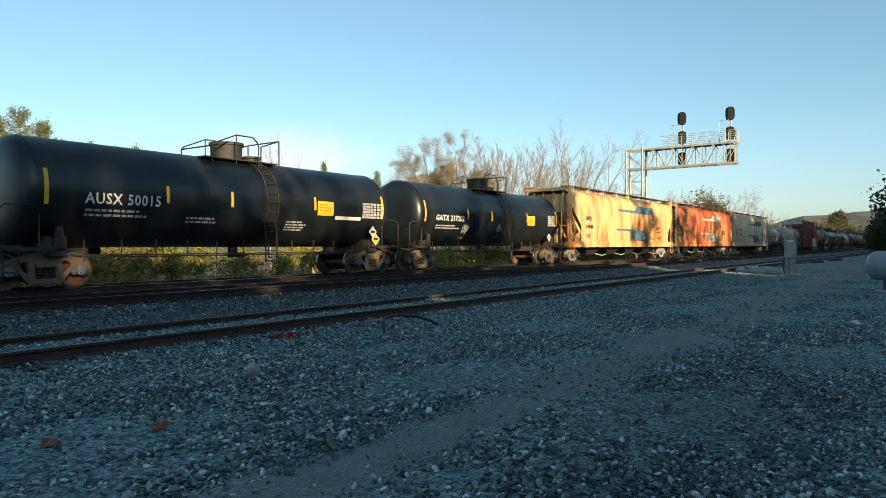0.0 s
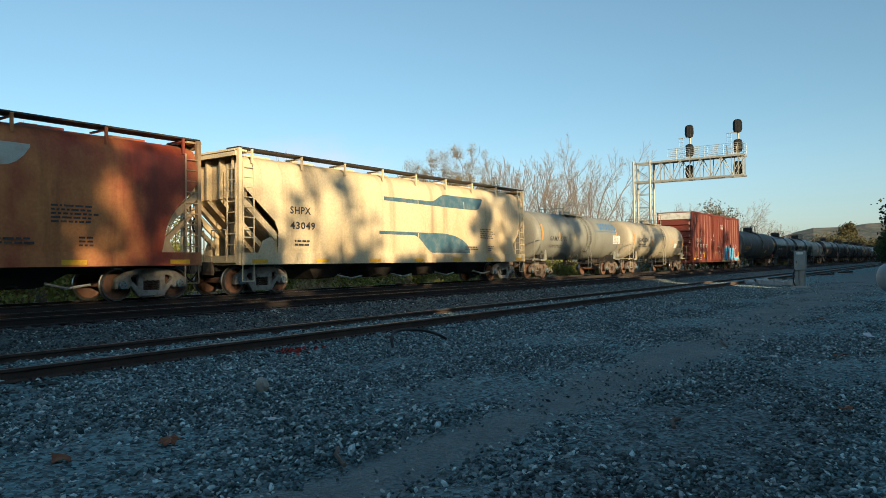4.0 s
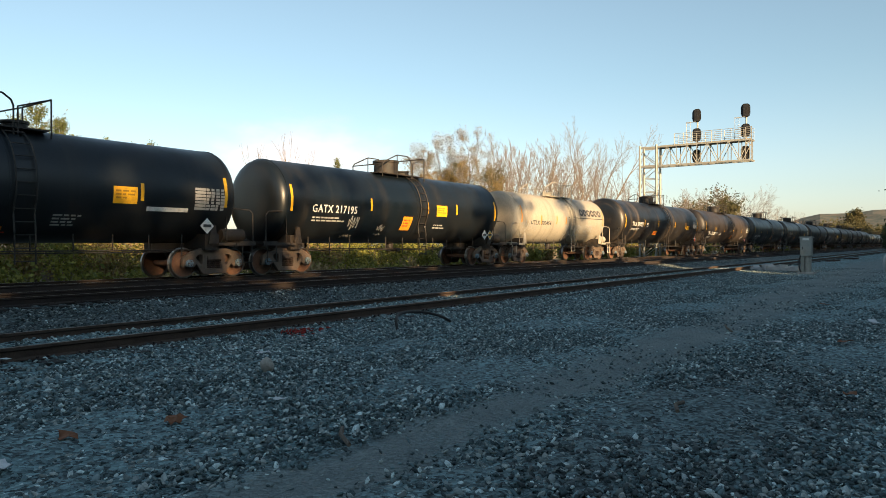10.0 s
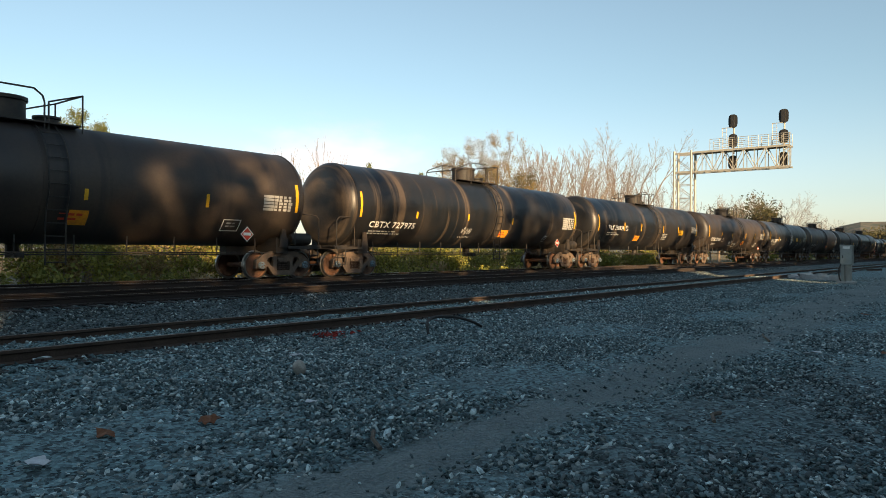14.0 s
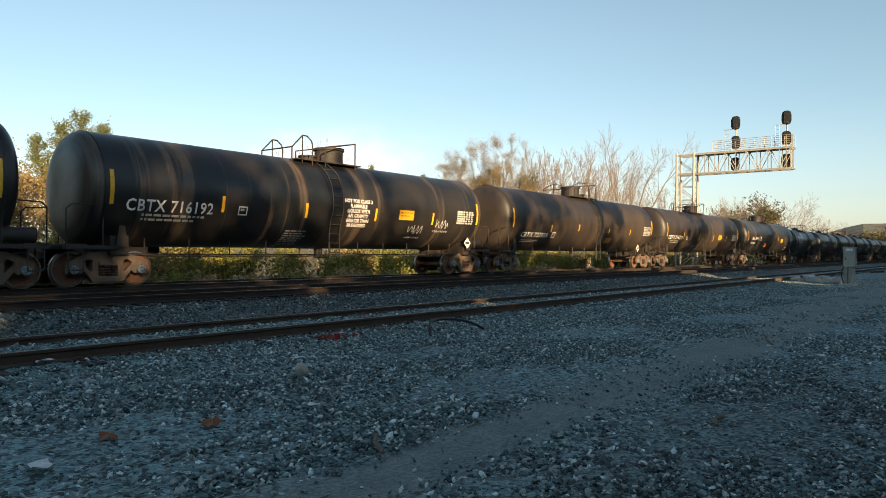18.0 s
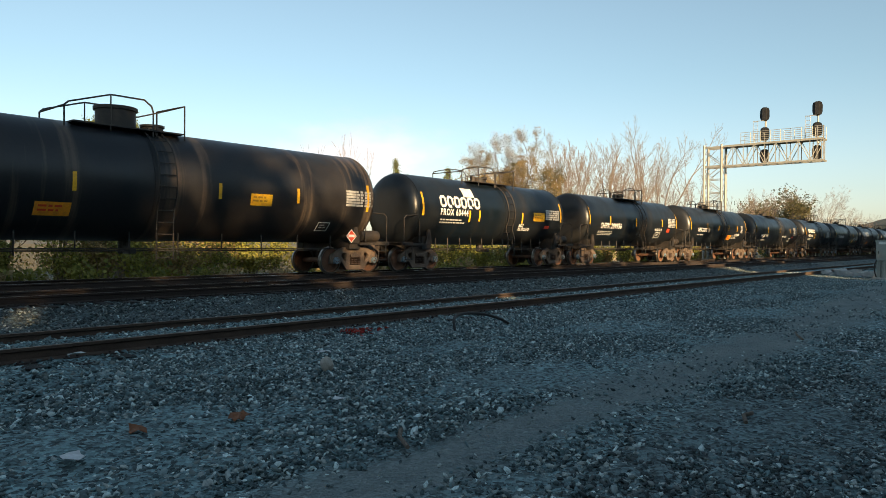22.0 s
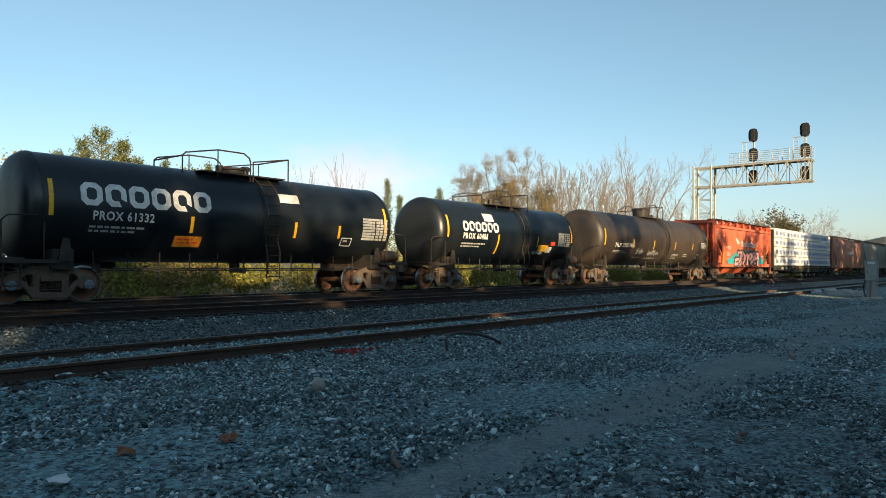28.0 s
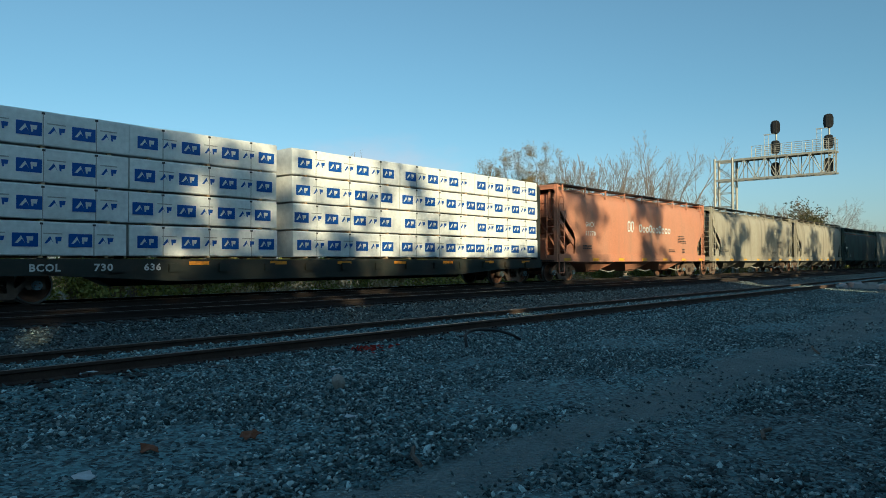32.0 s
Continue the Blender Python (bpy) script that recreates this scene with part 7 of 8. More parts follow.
tank_car(433.37, 6.24, BLACK, "C", [("text", "SHQX 9163", -4.87, 1.84, -2.86, 2.12),
    ("fine", "W", -4.93, 1.53, -2.81, 1.73),
    ("table", "W", 4.81, 2.10, 5.90, 2.78),
    ("s", "", -3.06, 2.25, -3.06, 2.71),
    ("s", "", 0.41, 2.23, 0.41, 2.70),
    ("s", "", 3.60, 2.23, 3.60, 2.67),
    ("small", "MOLTEN SULFUR", 1.27, 1.90, 2.50, 2.03),
    ("frame", "", 3.62, 1.53, 4.24, 1.85),
    ("bar", "R", 4.41, 1.83, 4.80, 2.01)])
tank_car(447.89, 5.11, BLACK, "C", [("text", "PROX 60335", -4.12, 2.07, -2.44, 2.32),
    ("fine", "W", -4.09, 1.71, -2.47, 1.97),
    ("brand", "", -4.20, 2.45, -1.63, 2.85),
    ("table", "W", 3.41, 1.99, 4.58, 2.64),
    ("s", "", -1.60, 1.88, -1.60, 2.37),
    ("s", "", -0.01, 1.93, -0.01, 2.38),
    ("s", "", 2.48, 1.95, 2.48, 2.37)])
tank_car(461.90, 5.99, BLACK, "C", [("table", "W", 4.76, 1.93, 5.92, 2.46),
    ("plate", "YELLOW", 2.88, 1.63, 3.66, 1.96),
    ("s", "", 1.56, 2.15, 1.56, 2.62),
    ("s", "", 3.31, 2.17, 3.31, 2.63),
    ("panel", "MOLTEN SULFUR", 3.30, 1.99, 4.14, 2.14),
    ("frame", "", 4.27, 1.60, 4.80, 1.90),
    ("bar", "R", 5.46, 1.69, 5.89, 1.84),
    ("fine", "W", 1.49, 1.59, 2.12, 2.01),
    ("text", "TILX 260178", -4.93, 2.15, -2.07, 2.42)])
tank_car(476.72, 5.72, BLACK, "C", [("text", "PROX 61332", -4.72, 2.09, -3.10, 2.35),
    ("fine", "W", -4.79, 1.75, -3.10, 2.01),
    ("brand", "", -5.03, 2.46, -1.32, 3.05),
    ("bar", "W", 1.03, 2.95, 1.86, 3.24),
    ("plate", "ORANGE", -2.43, 1.48, -1.59, 1.78),
    ("table", "W", 4.59, 1.86, 5.86, 2.65),
    ("s", "", -1.98, 1.87, -1.98, 2.33),
    ("s", "", 1.66, 1.85, 1.66, 2.35),
    ("s", "", 3.52, 1.90, 3.52, 2.32),
    ("frame", "", 3.67, 1.64, 4.16, 1.93)])
tank_car(491.04, 4.97, BLACK, "C", [("text", "PROX 60486", -3.97, 2.11, -2.24, 2.39),
    ("fine", "W", -4.01, 1.73, -2.29, 2.01),
    ("brand", "", -3.99, 2.45, -1.40, 2.87),
    ("bar", "W", -2.42, 2.92, -1.70, 3.26),
    ("table", "W", 3.68, 1.96, 4.84, 2.63),
    ("plate", "YELLOW", 1.92, 1.70, 2.83, 2.00),
    ("s", "", -1.43, 1.51, -1.43, 2.38),
    ("s", "", 1.80, 1.90, 1.80, 2.39),
    ("bar", "R", 3.01, 2.00, 3.41, 2.17),
    ("bar", "W", 2.72, 1.65, 3.18, 1.93),
    ("small", "MOLTEN SULFUR", 1.59, 1.57, 2.51, 1.71)])
tank_car(507.37, 7.89, BROWNED, "A", [("text", "TILX 270739", -6.65, 2.10, -4.46, 2.35),
    ("fine", "W", -6.65, 1.76, -4.94, 1.95),
    ("table", "W", 6.59, 2.28, 7.77, 2.67),
    ("s", "", -4.28, 2.14, -4.28, 2.59),
    ("s", "", -1.34, 2.10, -1.34, 2.59),
    ("s", "", 2.04, 2.11, 2.04, 2.59),
    ("s", "", 5.09, 2.13, 5.09, 2.59),
    ("tag", "", -3.80, 1.49, -2.48, 2.09),
    ("tag", "", -2.00, 1.47, -0.19, 2.03),
    ("box", "", -4.43, 2.12, -4.14, 2.40),
    ("frame", "", 6.27, 1.57, 6.76, 1.90),
    ("fine", "W", 1.97, 1.49, 3.22, 1.92),
    ("fine", "W", 3.88, 1.63, 4.77, 1.89)])
tank_car(122.18, 5.62, CREAMTANK, "B", [("text", "GAMX 5792", -4.70, 2.29, -2.74, 2.61),
    ("fine", "D", -4.70, 1.90, -2.91, 2.22),
    ("table", "D", 4.22, 1.96, 5.41, 2.52),
    ("s", "", -1.86, 2.02, -1.86, 2.54),
    ("s", "", 0.58, 2.11, 0.58, 2.52),
    ("s", "", 2.82, 2.02, 2.82, 2.53),
    ("bar", "W", 3.45, 1.94, 3.97, 2.29)], stripe="ORANGE")
tank_car(205.20, 5.20, BEIGETANK, "B", [("text", "UTLX 300454", -4.19, 2.07, -1.88, 2.32),
    ("tag", "", -5.18, 1.46, -3.26, 2.31),
    ("tag", "", -0.13, 1.51, 3.89, 2.24),
    ("s", "", -3.06, 2.11, -3.06, 2.59),
    ("s", "", -1.22, 2.18, -1.22, 2.62),
    ("s", "", -0.06, 2.19, -0.06, 2.58),
    ("name", "", 1.87, 2.72, 5.0, 3.12)], stripe="ORANGE")
hopper_car(38.5, 59.9, HOP_CREAM, "rust-stained cream covered hopper car with blue-grey stripes", "round", (("SHPX", -7.82, 2.70, 0.95, 0.24), ("43048", -7.82, 2.18, 1.15, 0.24)), DARKINK, LOGOBLUE)
hopper_car(59.9, 81.0, HOP_RUST, "rusted red covered hopper car with pale worn stripes", "round", (("SHPX", -7.7, 2.70, 0.95, 0.24), ("43422", -7.7, 2.18, 1.15, 0.24)), DARKINK, LOGOPALE)
hopper_car(81.0, 100.7, HOP_PALE, "pale cream covered hopper car with grey stripes", "round", (("SHPX", -7.1, 2.70, 0.95, 0.24), ("43049", -7.1, 2.18, 1.15, 0.24)), DARKINK, LOGOBLUE)
box_car(129.35, 147.79)
POTX = hopper_car(516.2, 531.9, HOP_ORANGE, "orange-red covered hopper car with an emblem and graffiti", "rib", (("POTX", -4.77, 2.36, 0.92, 0.25), ("2855", -4.79, 1.88, 0.84, 0.25)), WHITE)
spiky(POTX, -4.6, 1.12, 9.5, 1.42, -1.60, 12, TEALPAINT, 0.02)
graffiti(POTX, -2.85, 1.2, 5.9, 1.0, -1.63, 13, (DARKINK, PINKPAINT), (0.13, 0.0), 6, 0.27, 0.05)
for i in range(4):
    decal(POTX, "emblem", swoosh(0, lambda z: 0.0, 0.0, 0.9 - 0.12 * i, lambda x, i=i: 0.58 - 0.07 * i - 0.62 * max(0, x - 0.1) ** 1.6 * (0.9 + 0.25 * i), lambda x, i=i: 0.62 - 0.07 * i - 0.5 * max(0, x - 0.1) ** 1.6 * (0.9 + 0.25 * i), 0, 12, 1), WHITE, None, None, 2.66, -2.64, -1.61, 0.012)
decal(POTX, "emblem", blocks(4.0, 0.46, 10), WHITE, None, None, 2.62, -1.23, -1.61, 0.012)
lumber_car(531.9, 556.6)
PEACH = hopper_car(556.6, 576.0, HOP_PEACH, "dusty orange covered hopper car with a worn emblem", "round", (("GACX", -6.5, 2.75, 0.9, 0.22), ("51770", -6.5, 2.3, 1.0, 0.22)), WHITE)
decal(PEACH, "emblem", blocks(4.2, 0.46, 10), WHITE, None, None, 2.62, -0.6, -1.61, 0.012)
decal(PEACH, "emblem", blocks(0.8, 0.6, 2), WHITE, None, None, 2.6, -2.0, -1.61, 0.012)
hopper_car(576.0, 596.0, HOP_DULL, "pale cream covered hopper car with a grimy lower body", "round", (), DARKINK)
hopper_car(596.0, 614.0, HOP_DULL, "cream-white covered hopper car", "round", (), DARKINK)
hopper_car(614.0, 633.0, HOP_GREEN, "dark green covered hopper car", "rib", (), WHITE)
hopper_car(633.0, 652.0, HOP_GREY, "grey covered hopper car", "round", (), DARKINK)
hopper_car(652.0, 671.0, HOP_GREEN, "dark covered hopper car at the train's far end", "rib", (), WHITE)


# ---- plants ----


def leaf_cloud(m, centres, count, size, seed, flat=1.0, soft=False, thin=0.6):
    """Many small leaf clumps round the given centres (centre, radius); soft: thinning outwards, with no shell."""
    q = np.random.default_rng(seed)
    vs, fs = [], []
    tot = sum(r_ ** 2 for _, r_ in centres)
    for c, rad in centres:
        n = max(2, int(count * rad ** 2 / tot))
        if soft:
            p = np.array(c) + q.normal(0, 0.55, (n, 3)) * rad * np.array([1, 1, flat])
        else:
            d = q.normal(0, 1, (n, 3))
            d /= np.linalg.norm(d, axis=1)[:, None]
            p = np.array(c) + d * rad * q.uniform(0.35, 1.05, n)[:, None] * np.array([1, 1, flat])
        a, b = q.normal(0, 1, (n, 3)), q.normal(0, 1, (n, 3))
        a /= np.linalg.norm(a, axis=1)[:, None]
        b -= a * (a * b).sum(1)[:, None]
        b /= np.linalg.norm(b, axis=1)[:, None]
        s = size * q.uniform(0.5, 1.3, n)[:, None]
        o = len(vs)
        vs += np.stack([p - a * s, p + b * s * thin, p + a * s, p - b * s * thin], 1).reshape(-1, 3).tolist()
        fs += [(o + 4 * i, o + 4 * i + 1, o + 4 * i + 2, o + 4 * i + 3) for i in range(n)]
    m.put(vs, fs)
    return m


def twig_mesh(name, segs, m):
    """Thin three-sided branches (from, to, radius, end radius) as one mesh."""
    a, b = np.array([g[0] for g in segs]), np.array([g[1] for g in segs])
    r0, r1 = np.array([g[2] for g in segs]), np.array([g[3] for g in segs])
    d = b - a
    d /= np.linalg.norm(d, axis=1)[:, None] + 1e-9
    u = np.cross(d, np.where(np.abs(d[:, 2:3]) > 0.9, [[1.0, 0, 0]], [[0, 0, 1.0]]))
    u /= np.linalg.norm(u, axis=1)[:, None]
    w = np.cross(d, u)
    n = len(segs)
    vs = np.empty((n, 6, 3))
    for k in range(3):
        o = u * math.cos(k * math.tau / 3) + w * math.sin(k * math.tau / 3)
        vs[:, k], vs[:, 3 + k] = a + o * r0[:, None], b + o * r1[:, None]
    f = np.array([(0, 1, 4, 3), (1, 2, 5, 4), (2, 0, 3, 5)])[None] + 6 * np.arange(n)[:, None, None]
    f = f.reshape(-1, 4)
    me = bpy.data.meshes.new(name)
    me.vertices.add(n * 6), me.loops.add(len(f) * 4), me.polygons.add(len(f))
    me.vertices.foreach_set("co", vs.ravel())
    me.loops.foreach_set("vertex_index", f.ravel())
    me.polygons.foreach_set("loop_start", np.arange(len(f)) * 4)
    me.update(calc_edges=True)
    me.materials.append(m)
    return me


def tree_vase(label, at, height, seed, levels=4, spread=0.6, r0=0.24, least=0.012, bark=None, leaves=None, count=0, size=0.1, name="bare_tree", low=0.22, mains=4, clump=0.06):
    """A deciduous tree: a short trunk, rising main limbs, side branches that fork into fine twigs."""
    q = random.Random(seed)
    segs, ends = [], []

    def aside(d, amount):
        v = Vector((q.gauss(0, 1), q.gauss(0, 1), q.gauss(0, 1)))
        v = (v - d * v.dot(d)).normalized()
        return (d + v * amount).normalized()

    def grow(p, d, length, rad, level):
        k = 5 if level == 0 else 4 if level == 1 else 3
        for i in range(k):
            d = (d + Vector((q.gauss(0, 0.06), q.gauss(0, 0.06), q.gauss(0, 0.05) + 0.06))).normalized()
            e = p + d * length / k
            r2 = max(rad * (0.86 if level else 0.88), least * 0.7)
            segs.append((p, e, max(rad, least), r2))
            p, rad = e, r2
            if level < levels and i < k - 1 and q.random() < (0.95 if level < 2 else 0.85):
                grow(p, aside(d, spread * q.uniform(0.7, 1.25)), length * q.uniform(0.42, 0.66) * (1 - 0.08 * i), rad * q.uniform(0.42, 0.6), level + 1)
        if level < levels:
            for _ in range(2):
                grow(p, aside(d, spread * q.uniform(0.35, 0.8)), length * q.uniform(0.4, 0.55), rad * 0.75, level + 1)
        if level >= levels - 1:
            ends.append(p)

    top = Vector((q.gauss(0, 0.15), q.gauss(0, 0.15), height * low))
    a = q.uniform(0, math.tau)
    for k in range(mains):
        b = a + k * math.tau / mains + q.uniform(-0.4, 0.4)
        t_ = spread * q.uniform(0.45, 1.05)
        grow(top, Vector((math.cos(b) * t_, math.sin(b) * t_, 1)).normalized(), height * q.uniform(0.42, 0.56), r0 * 0.6, 0)
    k = (height - top.z) / (max(e.z for e in ends) - top.z)
    f = lambda v: Vector((v.x * k, v.y * k, top.z + (v.z - top.z) * k)) if v.z > top.z - 1e-6 else v
    t = thing(name, label, "tree", m=at)
    part("trunk", Mesh().rod((0, 0, -0.3), top, r0 * 1.25, 9, r0 * 0.85), bark or PALEBARK, t, smooth=True)
    part("branchwork", twig_mesh("branchwork", [(f(x), f(y), c, d) for x, y, c, d in segs], bark or PALEBARK), None, t, "bare grey-brown branches and twigs")
    if leaves:
        part("crown", leaf_cloud(Mesh(), [(f(e), height * q.uniform(0.5, 1.3) * clump) for e in ends if q.random() < 0.55], count, size, seed, soft=True), leaves, t)
    return t


def tree_cedar(label, at, height, width, seed, leaves=None, count=4500, leaders=((0, 0, 1.0),)):
    """A cedar of one or several leaders (x, y, share of the height), with feathery upturned sprays."""
    t = thing("cedar_tree", label, "tree", m=at)
    q = random.Random(seed)
    wood, c, trunk = Mesh(), [], Mesh()
    for lx, ly, k in leaders:
        top = height * k
        own = width * (1.0 if k == 1.0 else 0.55)
        trunk.rod((lx * 0.3, ly * 0.3, 0), (lx, ly, top * 0.95), height * 0.016, 7, 0.012)
        n = int(top * 11)
        for i in range(n):
            h = top * (0.08 + 0.91 * (i / n) ** 0.9)
            rad = own * 0.5 * (1 - h / top) ** 0.62 * q.uniform(0.45, 1.2) + 0.06
            a = i * 2.4 + q.uniform(-0.5, 0.5)
            foot = Vector((lx * (0.3 + 0.7 * h / top), ly * (0.3 + 0.7 * h / top), h))
            tip = foot + Vector((math.cos(a) * rad, math.sin(a) * rad, rad * q.uniform(0.25, 0.75) + 0.1))
            wood.rod(foot, tip, 0.02, 3, 0.006)
            for u in (0.3, 0.5, 0.68, 0.84, 1.0):
                c.append((foot.lerp(tip, u) + Vector((0, 0, -0.05)), q.uniform(0.1, 0.24) * (1.15 - 0.45 * u)))
    part("trunk", trunk, BARK, t, smooth=True)
    part("branchwork", wood, BARK, t)
    part("crown", leaf_cloud(Mesh(), c, count, 0.068, seed, 1.3, soft=True, thin=0.28), leaves or CEDAR, t)
    return t


def bush(label, at, w, h, seed, leaves, count=700, size=0.12, name="shrub"):
    t = thing(name, label, "shrub", "shrubs behind the tracks", m=at)
    q = random.Random(seed)
    stems, c = Mesh(), []
    for i in range(9):
        a, rr_ = q.uniform(0, math.tau), q.uniform(0.1, 0.5) * w
        tip = Vector((math.cos(a) * rr_, math.sin(a) * rr_ * 0.7, h * q.uniform(0.45, 0.95)))
        stems.rod((tip.x * 0.2, tip.y * 0.2, 0), tip, 0.025, 4, 0.008)
        for u in (0.45, 0.75, 1.0):
            c.append((Vector((0, 0, 0)).lerp(tip, u) + Vector((q.gauss(0, 0.15), q.gauss(0, 0.15), 0)), w * q.uniform(0.13, 0.24)))
    part("stem", stems, BARK, t)
    part("foliage", leaf_cloud(Mesh(), c, count, size, seed, soft=True), leaves, t)
    return t


def broad_tree(label, at, height, width, seed, leaves, count=5000, size=0.2, bark=None, low=0.3, blobs=26, soft=False):
    t = thing("leafy_tree", label, "tree", m=at)
    q = random.Random(seed)
    bark = bark or BARK
    part("trunk", Mesh().rod((0, 0, -0.3), (0.15, 0, height * 0.4), height * 0.022, 9, height * 0.016).rod((0.15, 0, height * 0.4), (0, 0.1, height * 0.85), height * 0.016, 7, 0.03), bark, t, smooth=True)
    wood, c = Mesh(), []
    for i in range(blobs):
        h = height * (low + (0.97 - low) * q.random())
        u = (h / height - low) / (1 - low)
        rad = width * 0.5 * math.sqrt(max(0.05, 1 - (2 * u - 0.75) ** 2 * 0.75)) * q.uniform(0.35, 1.0)
        a = q.uniform(0, math.tau)
        tip = Vector((math.cos(a) * rad, math.sin(a) * rad, h))
        wood.rod((0.1, 0, h * 0.62), tip, 0.06, 5, 0.015)
        c.append((tip, width * q.uniform(0.1, 0.19)))
    part("branchwork", wood, bark, t)
    part("crown", leaf_cloud(Mesh(), c, count, size, seed, soft=soft), leaves, t)
    return t


def behind(x, y):
    return pose(x, y, float(ground_z(x, y)) - 0.05)


# the tall line behind the train, from near to far
tree_cedar("broad yellow-green cedar tree lit by low sun", behind(15.9, 36), 8.7, 6.6, 1, count=46000, leaders=((0, 0, 1.0), (1.25, 0.2, 0.95), (-1.1, -0.3, 0.91), (2.1, 0.4, 0.86), (-2.0, 0.3, 0.84)))
for x, y, h, w, s in ((19.3, 36, 7.5, 1.7, 2), (21.9, 36, 7.6, 1.2, 3), (38.4, 38, 8.5, 1.5, 4), (40.3, 38.5, 7.4, 1.6, 5), (44.6, 38, 8.3, 2.6, 6)):
    tree_cedar("slim yellow-green cedar tree lit by low sun", behind(x, y), h, w, s, count=7000)
for x, y, h, w, s in ((20.9, 36.5, 7.1, 3.0, 11), (23.0, 36.2, 6.9, 3.0, 12), (18.2, 36.8, 5.9, 3.4, 13), (46.5, 38.5, 7.2, 3.4, 16), (48.5, 39, 7.6, 2.6, 17)):
    broad_tree("bushy yellow-green tree in autumn", behind(x, y), h, w, s, GOLDEN, 9000, 0.085, low=0.08, blobs=64, soft=True)
for x, y, h, s in ((13.0, 35, 6.3, 14), (9.5, 35.5, 6.0, 15), (11.2, 36, 6.6, 18)):
    tree_vase("brown autumn tree with thin leaves", behind(x, y), h, s, levels=3, spread=0.6, r0=0.1, least=0.009, bark=BARK, leaves=AUTUMN, count=5000, size=0.07, name="autumn_tree", low=0.12)
for x, y, h, s in ((31.4, 36, 9.6, 21), (29.6, 36.5, 8.6, 22), (33.0, 37, 8.6, 23)):
    tree_vase("small bare tree with thin pale twigs", behind(x, y), h, s, levels=2, spread=0.3, r0=0.08, least=0.009, mains=3)
tree_vase("half-bare tree with brown autumn leaves", behind(61, 44), 14.2, 31, levels=3, bark=BARK, leaves=AUTUMN, count=38000, spread=0.85, name="autumn_tree", size=0.058, mains=5, clump=0.034)
tree_vase("half-bare tree with olive-brown autumn leaves", behind(67, 44.5), 11.6, 32, levels=3, bark=BARK, leaves=OLIVE, count=32000, spread=0.9, name="autumn_tree", size=0.06, mains=5, clump=0.042)
tree_vase("small reddish half-bare tree", behind(54.0, 44), 9.6, 33, levels=3, bark=BARK, leaves=AUTUMN, count=1600, spread=0.6, r0=0.12, name="autumn_tree", size=0.09)
for i, (x, y, h, sp) in enumerate(((71, 43, 14.6, 0.34), (74, 43.5, 13.6, 0.34), (77.5, 43.5, 15.0, 0.34), (84, 43, 16.9, 0.62), (89, 42.5, 14.5, 0.7), (98.5, 43, 20.6, 0.8), (107, 43.5, 14.5, 0.95))):
    tree_vase("tall bare tree with pale branches against the sky", behind(x, y), h, 40 + i, levels=4, spread=sp, r0=0.14 if i < 3 else 0.3, least=0.014, mains=4 if i < 3 else 5)
for i, (x, y, h) in enumerate(((125, 40, 12), (133, 41, 12.6), (188, 44, 17), (199, 44, 17.8), (215, 40, 12), (238, 42, 12.5), (165, 40, 10))):
    tree_vase("distant bare tree with fine twigs", behind(x, y), h, 60 + i, levels=4, spread=0.9, r0=0.24, least=0.016, low=0.14)
for x, y in ((147, 40), (154, 41)):
    tree_vase("olive-green tree beyond the signal bridge", behind(x, y), 13, int(x), levels=3, spread=0.7, r0=0.2, least=0.02, bark=BARK, leaves=OLIVE, count=5000, size=0.22, name="leafy_tree", low=0.1, clump=0.09)
for i, (x, y, h, w) in enumerate(((285, 28, 14.0, 7.5), (300, 32, 8, 12), (248, 29, 7.2, 12), (236, 31, 6.5, 10), (330, 30, 10, 14), (360, 24, 8.5, 12))):
    broad_tree("far tree in olive-brown autumn leaf", behind(x, y), h, w, 80 + i, OLIVE, 6000, 0.36, low=0.05, blobs=60, soft=True)
for i, (x, y, h, w) in enumerate(((120, 2.6, 13.0, 9.5), (128, -5, 14, 10), (118, -9, 12, 9), (150, 2, 8, 8), (160, -4, 10, 9), (168, 7.0, 7.2, 9), (185, 8, 7.5, 9), (205, 9, 8, 10), (235, 11, 9, 10))):
    broad_tree("dark green leafy tree beyond the gravel yard", behind(x, y), h, w, 90 + i, DARKLEAF, 6200, 0.3, low=0.06, blobs=54, soft=True)
# low growth between the track and the trees
q = random.Random(77)
for i in range(76):
    x = 2 + i * 1.15 + q.uniform(-0.5, 0.5)
    kind = q.choice((SHRUB, SHRUB, GOLDEN, AUTUMN, SHRUB))
    bush("sunlit yellow-green shrub beside the track" if kind is not AUTUMN else "dry brown shrub beside the track", behind(x, 34 + q.uniform(-2.5, 2.0)), q.uniform(2.0, 3.2), q.uniform(1.5, 2.9), 300 + i, kind, 1500, 0.085)
for i in range(30):
    x = 4 + i * 1.5 + q.uniform(-0.5, 0.5)
    bush("low weedy growth behind the track", behind(x, 27 + q.uniform(-1, 2)), q.uniform(1.2, 2.2), q.uniform(0.5, 0.9), 500 + i, q.choice((SHRUB, DRYGRASS)), 350)
for i in range(30):
    x = 92 + i * 5 + q.uniform(-1, 1)
    bush("dim brown shrub along the far track", behind(x, 32 + q.uniform(0, 6)), 4.5, q.uniform(2.5, 5.0), 400 + i, q.choice((AUTUMN, SHRUB, DARKLEAF)), 420, 0.25)
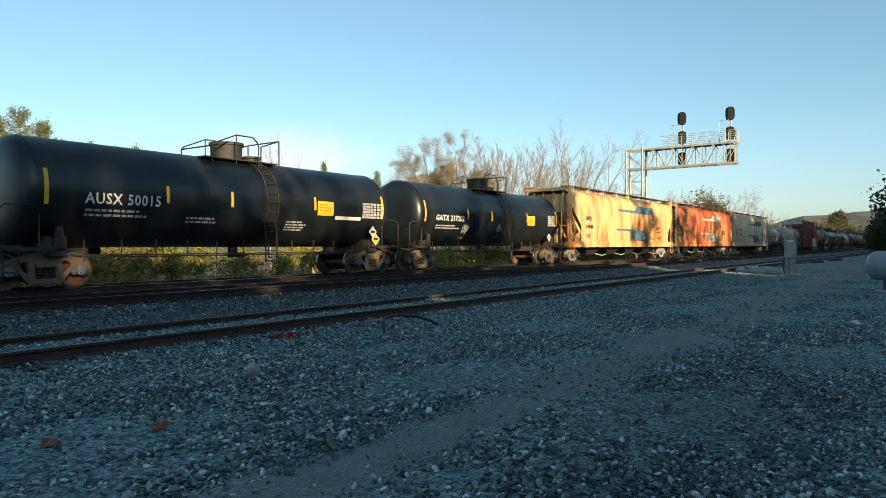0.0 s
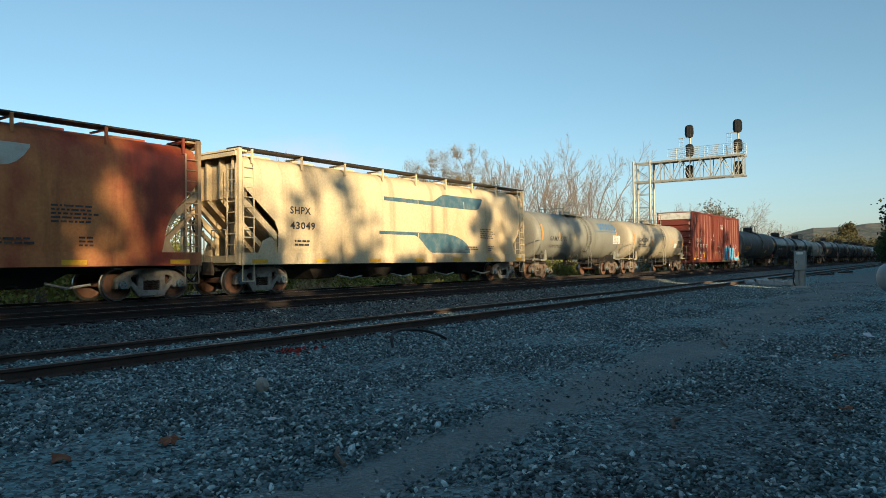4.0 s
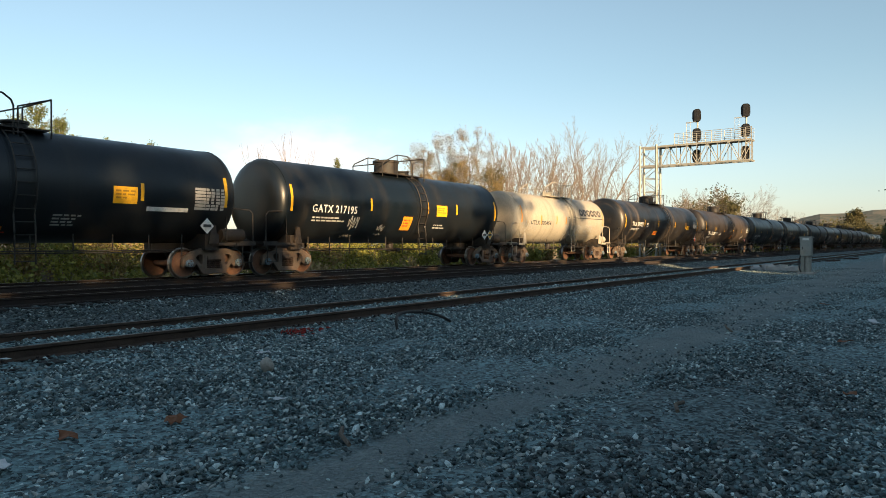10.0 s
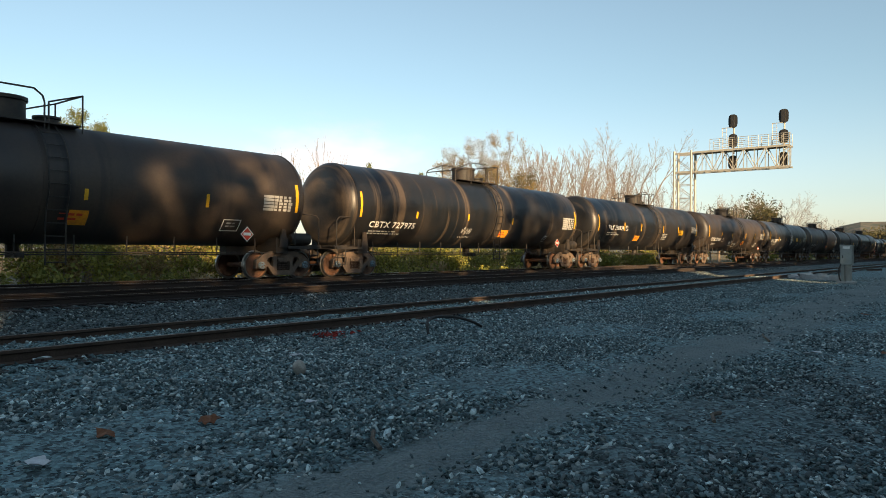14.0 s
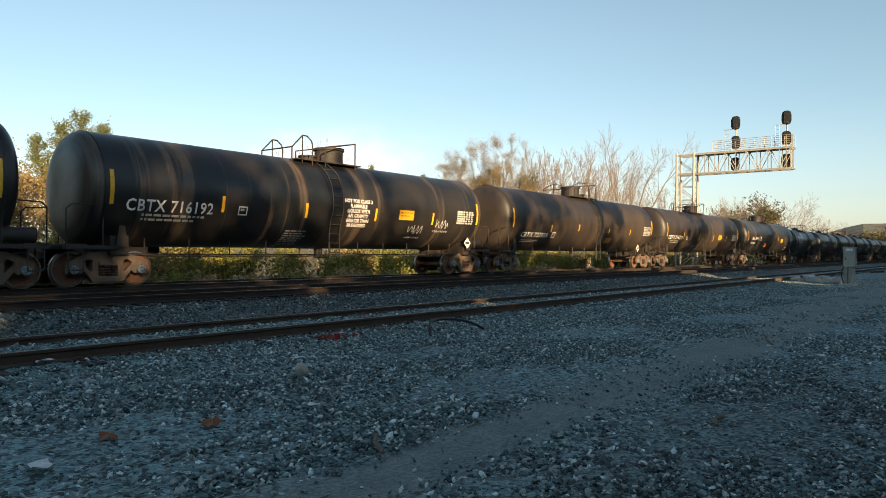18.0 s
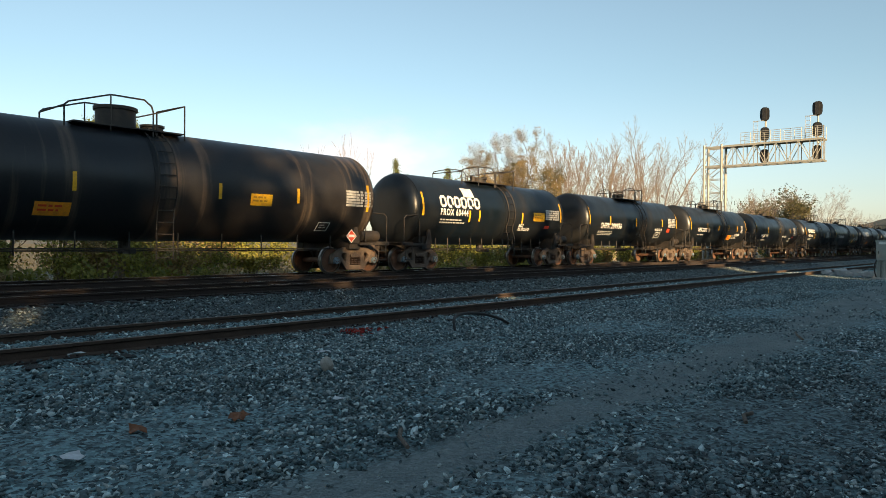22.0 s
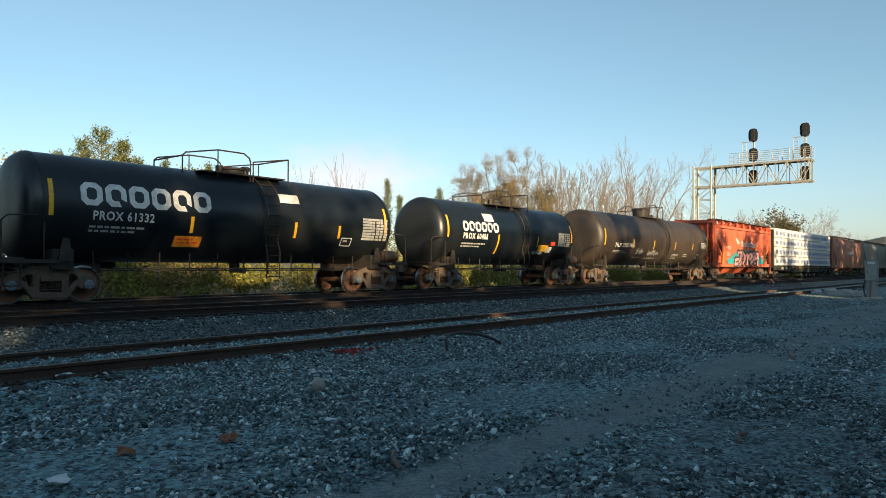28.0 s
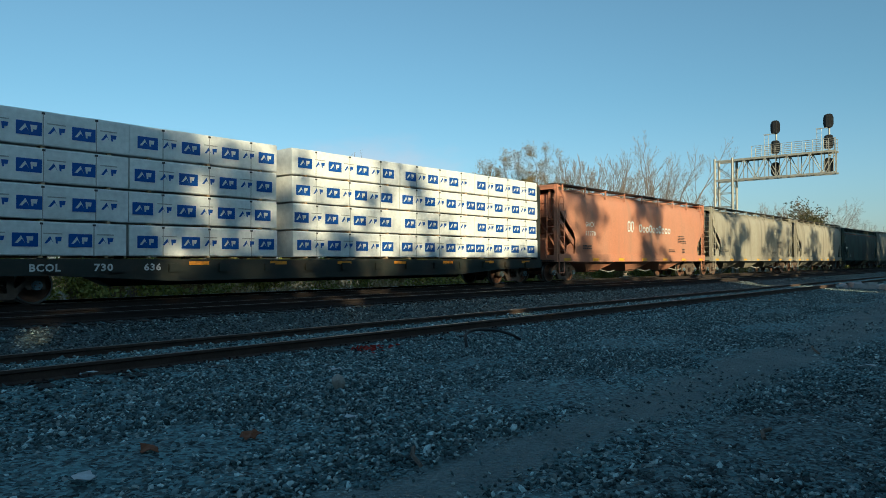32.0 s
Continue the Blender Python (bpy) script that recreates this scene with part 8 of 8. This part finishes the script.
# distant ridge: a wooded slope that falls away towards the tracks
ridge = Mesh()
cols, rows_ = 260, 7
for i in range(cols):
    a = radians(-150 + 280 * i / (cols - 1))
    deg = math.degrees(a)
    crest = 1700 * (0.037 * ease(-deg, -14, -7.5) + 0.012 * ease(-deg, -8, 6) + 0.006) + 7 * math.sin(deg * 0.5) * ease(-deg, -8, 0) + 5 * noise.noise(Vector((deg * 1.9, 0, 0))) + 3 * noise.noise(Vector((deg * 9, 3, 0)))
    for k in range(rows_):
        u = k / (rows_ - 1)
        d = 1500 + 420 * u + (25 * noise.noise(Vector((deg * 3, k * 7, 1))) if 0 < k else 0)
        ridge.v.append((math.cos(a) * d, math.sin(a) * d, -8 + (crest + 8) * u ** 0.8 + (4 * noise.noise(Vector((deg * 8, k * 5, 2))) if 0 < k < rows_ - 1 else 0)))
for i in range(cols - 1):
    for k in range(rows_ - 1):
        o = i * rows_ + k
        ridge.f.append((o, o + rows_, o + rows_ + 1, o + 1))
        ridge.m.append(0)
RIDGE = surface("wooded_ridge", (0.06, 0.075, 0.06), (0.15, 0.13, 0.10), 0.9, scale=0.05, fine=0.3, amount=(0.42, 0.62), bump=0)
single("wooded_ridge", ridge, RIDGE, "distant low wooded ridge", "ridge", kind="structure")
# trees behind the camera, whose shade lies over the yard and dapples the train
q = random.Random(41)
for i in range(66):
    x = -122 + i * 3.6 + q.uniform(-0.5, 0.5)
    h = 10.4 if x < -32 or x > 64 else 6.2 if 22.5 < x < 28.5 else 10.1 if -15 < x < -6.5 else 10.9 if x < -6.5 else 11.3 if x < 8 else 9.8
    broad_tree("dense tree at the yard's edge", behind(x, -17 + q.uniform(-1.2, 1.2)), h + q.uniform(-0.15, 0.3), 6.5, 700 + i, DARKLEAF, 4200 if -45 < x < 75 else 2400, 0.4, low=0.0, blobs=60)
    y = -21 + q.uniform(-1.5, 1.5)
    if -26 < x < -12:
        broad_tree("tall tree with a high crown at the yard's edge", behind(x, y), q.uniform(17, 19), 6.5, 800 + i, DARKLEAF, 5000, 0.38, low=0.69, blobs=70)
    elif x < -12 or x > 60:
        broad_tree("tall shading tree at the yard's edge", behind(x, y), q.uniform(16.5, 19), 6.5, 800 + i, DARKLEAF, 5000 if -60 < x < 0 else 2600, 0.38, low=0.3, blobs=84)
    elif x < -8.5:
        broad_tree("half-bare tall tree at the yard's edge", behind(x, y), q.uniform(16, 18), 6.0, 800 + i, DARKLEAF, 1100, 0.3, low=0.55, blobs=40)
    elif 4.6 < x < 8.4:
        broad_tree("tall thinning tree at the yard's edge", behind(x, y), q.uniform(15, 17), 4.6, 800 + i, DARKLEAF, 1500, 0.3, low=0.45, blobs=40)
    elif -8.5 < x < -1:
        broad_tree("nearly bare tall tree at the yard's edge", behind(x, y), q.uniform(15, 17), 5.5, 800 + i, DARKLEAF, 260, 0.3, low=0.45, blobs=16)
    elif i % 3 != 2 and x > 8 and not 19.5 < x < 29.5:
        broad_tree("tall thin tree at the yard's edge", behind(x, y), q.uniform(14, 17.5), 5.5, 800 + i, DARKLEAF, 760, 0.27, low=0.45, blobs=24)
for i in range(20):
    broad_tree("large dense tree along the yard's far edge", behind(120 + i * 9, -20 + q.uniform(-2, 2)), q.uniform(18, 21), 14, 900 + i, DARKLEAF, 2600, 0.6, low=0.0, blobs=60)
# unseen lower row, added only to stop sun spots leaking through onto the siding
for i in range(28):
    broad_tree("unseen low tree added to stop light leaks", behind(-38 + i * 3.8, -13.5 + q.uniform(-0.6, 0.6)), 4.4 if 22 < -38 + i * 3.8 < 33 else 7.4, 5.5, 960 + i, DARKLEAF, 2000, 0.4, low=0.0, blobs=40)


def travelled(t):
    """Metres that the train has gone since the start."""
    return V0 * t + 0.5 * V1 * t * t


V0, V1 = 16.92, -0.0247


def motions():
    """The train rolls by; its wheels turn with it."""
    for ob, s in cars:
        z = ob.location.z
        walk(ob, [(t, pose(s - travelled(t), TRAIN_Y, z)) for t in (0, 4, 8, 12, 16, 20, 24, 28, 32)])
    lead = {}
    for w in wheelsets:
        side = w.location.x > 0
        if side not in lead:
            x, rows = w.location.x, []
            for i in range(961):
                a = -travelled(i / 30) / 0.457
                rows.append((i / 30, pose(x, 0, 0.457, 0, math.degrees(a) % 360, 0)))
            walk(w, rows)
            lead[side] = w
        else:
            w.rotation_mode = "QUATERNION"
            w.animation_data_create()
            w.animation_data.action = lead[side].animation_data.action
            w.animation_data.action_slot = lead[side].animation_data.action_slot


motions()
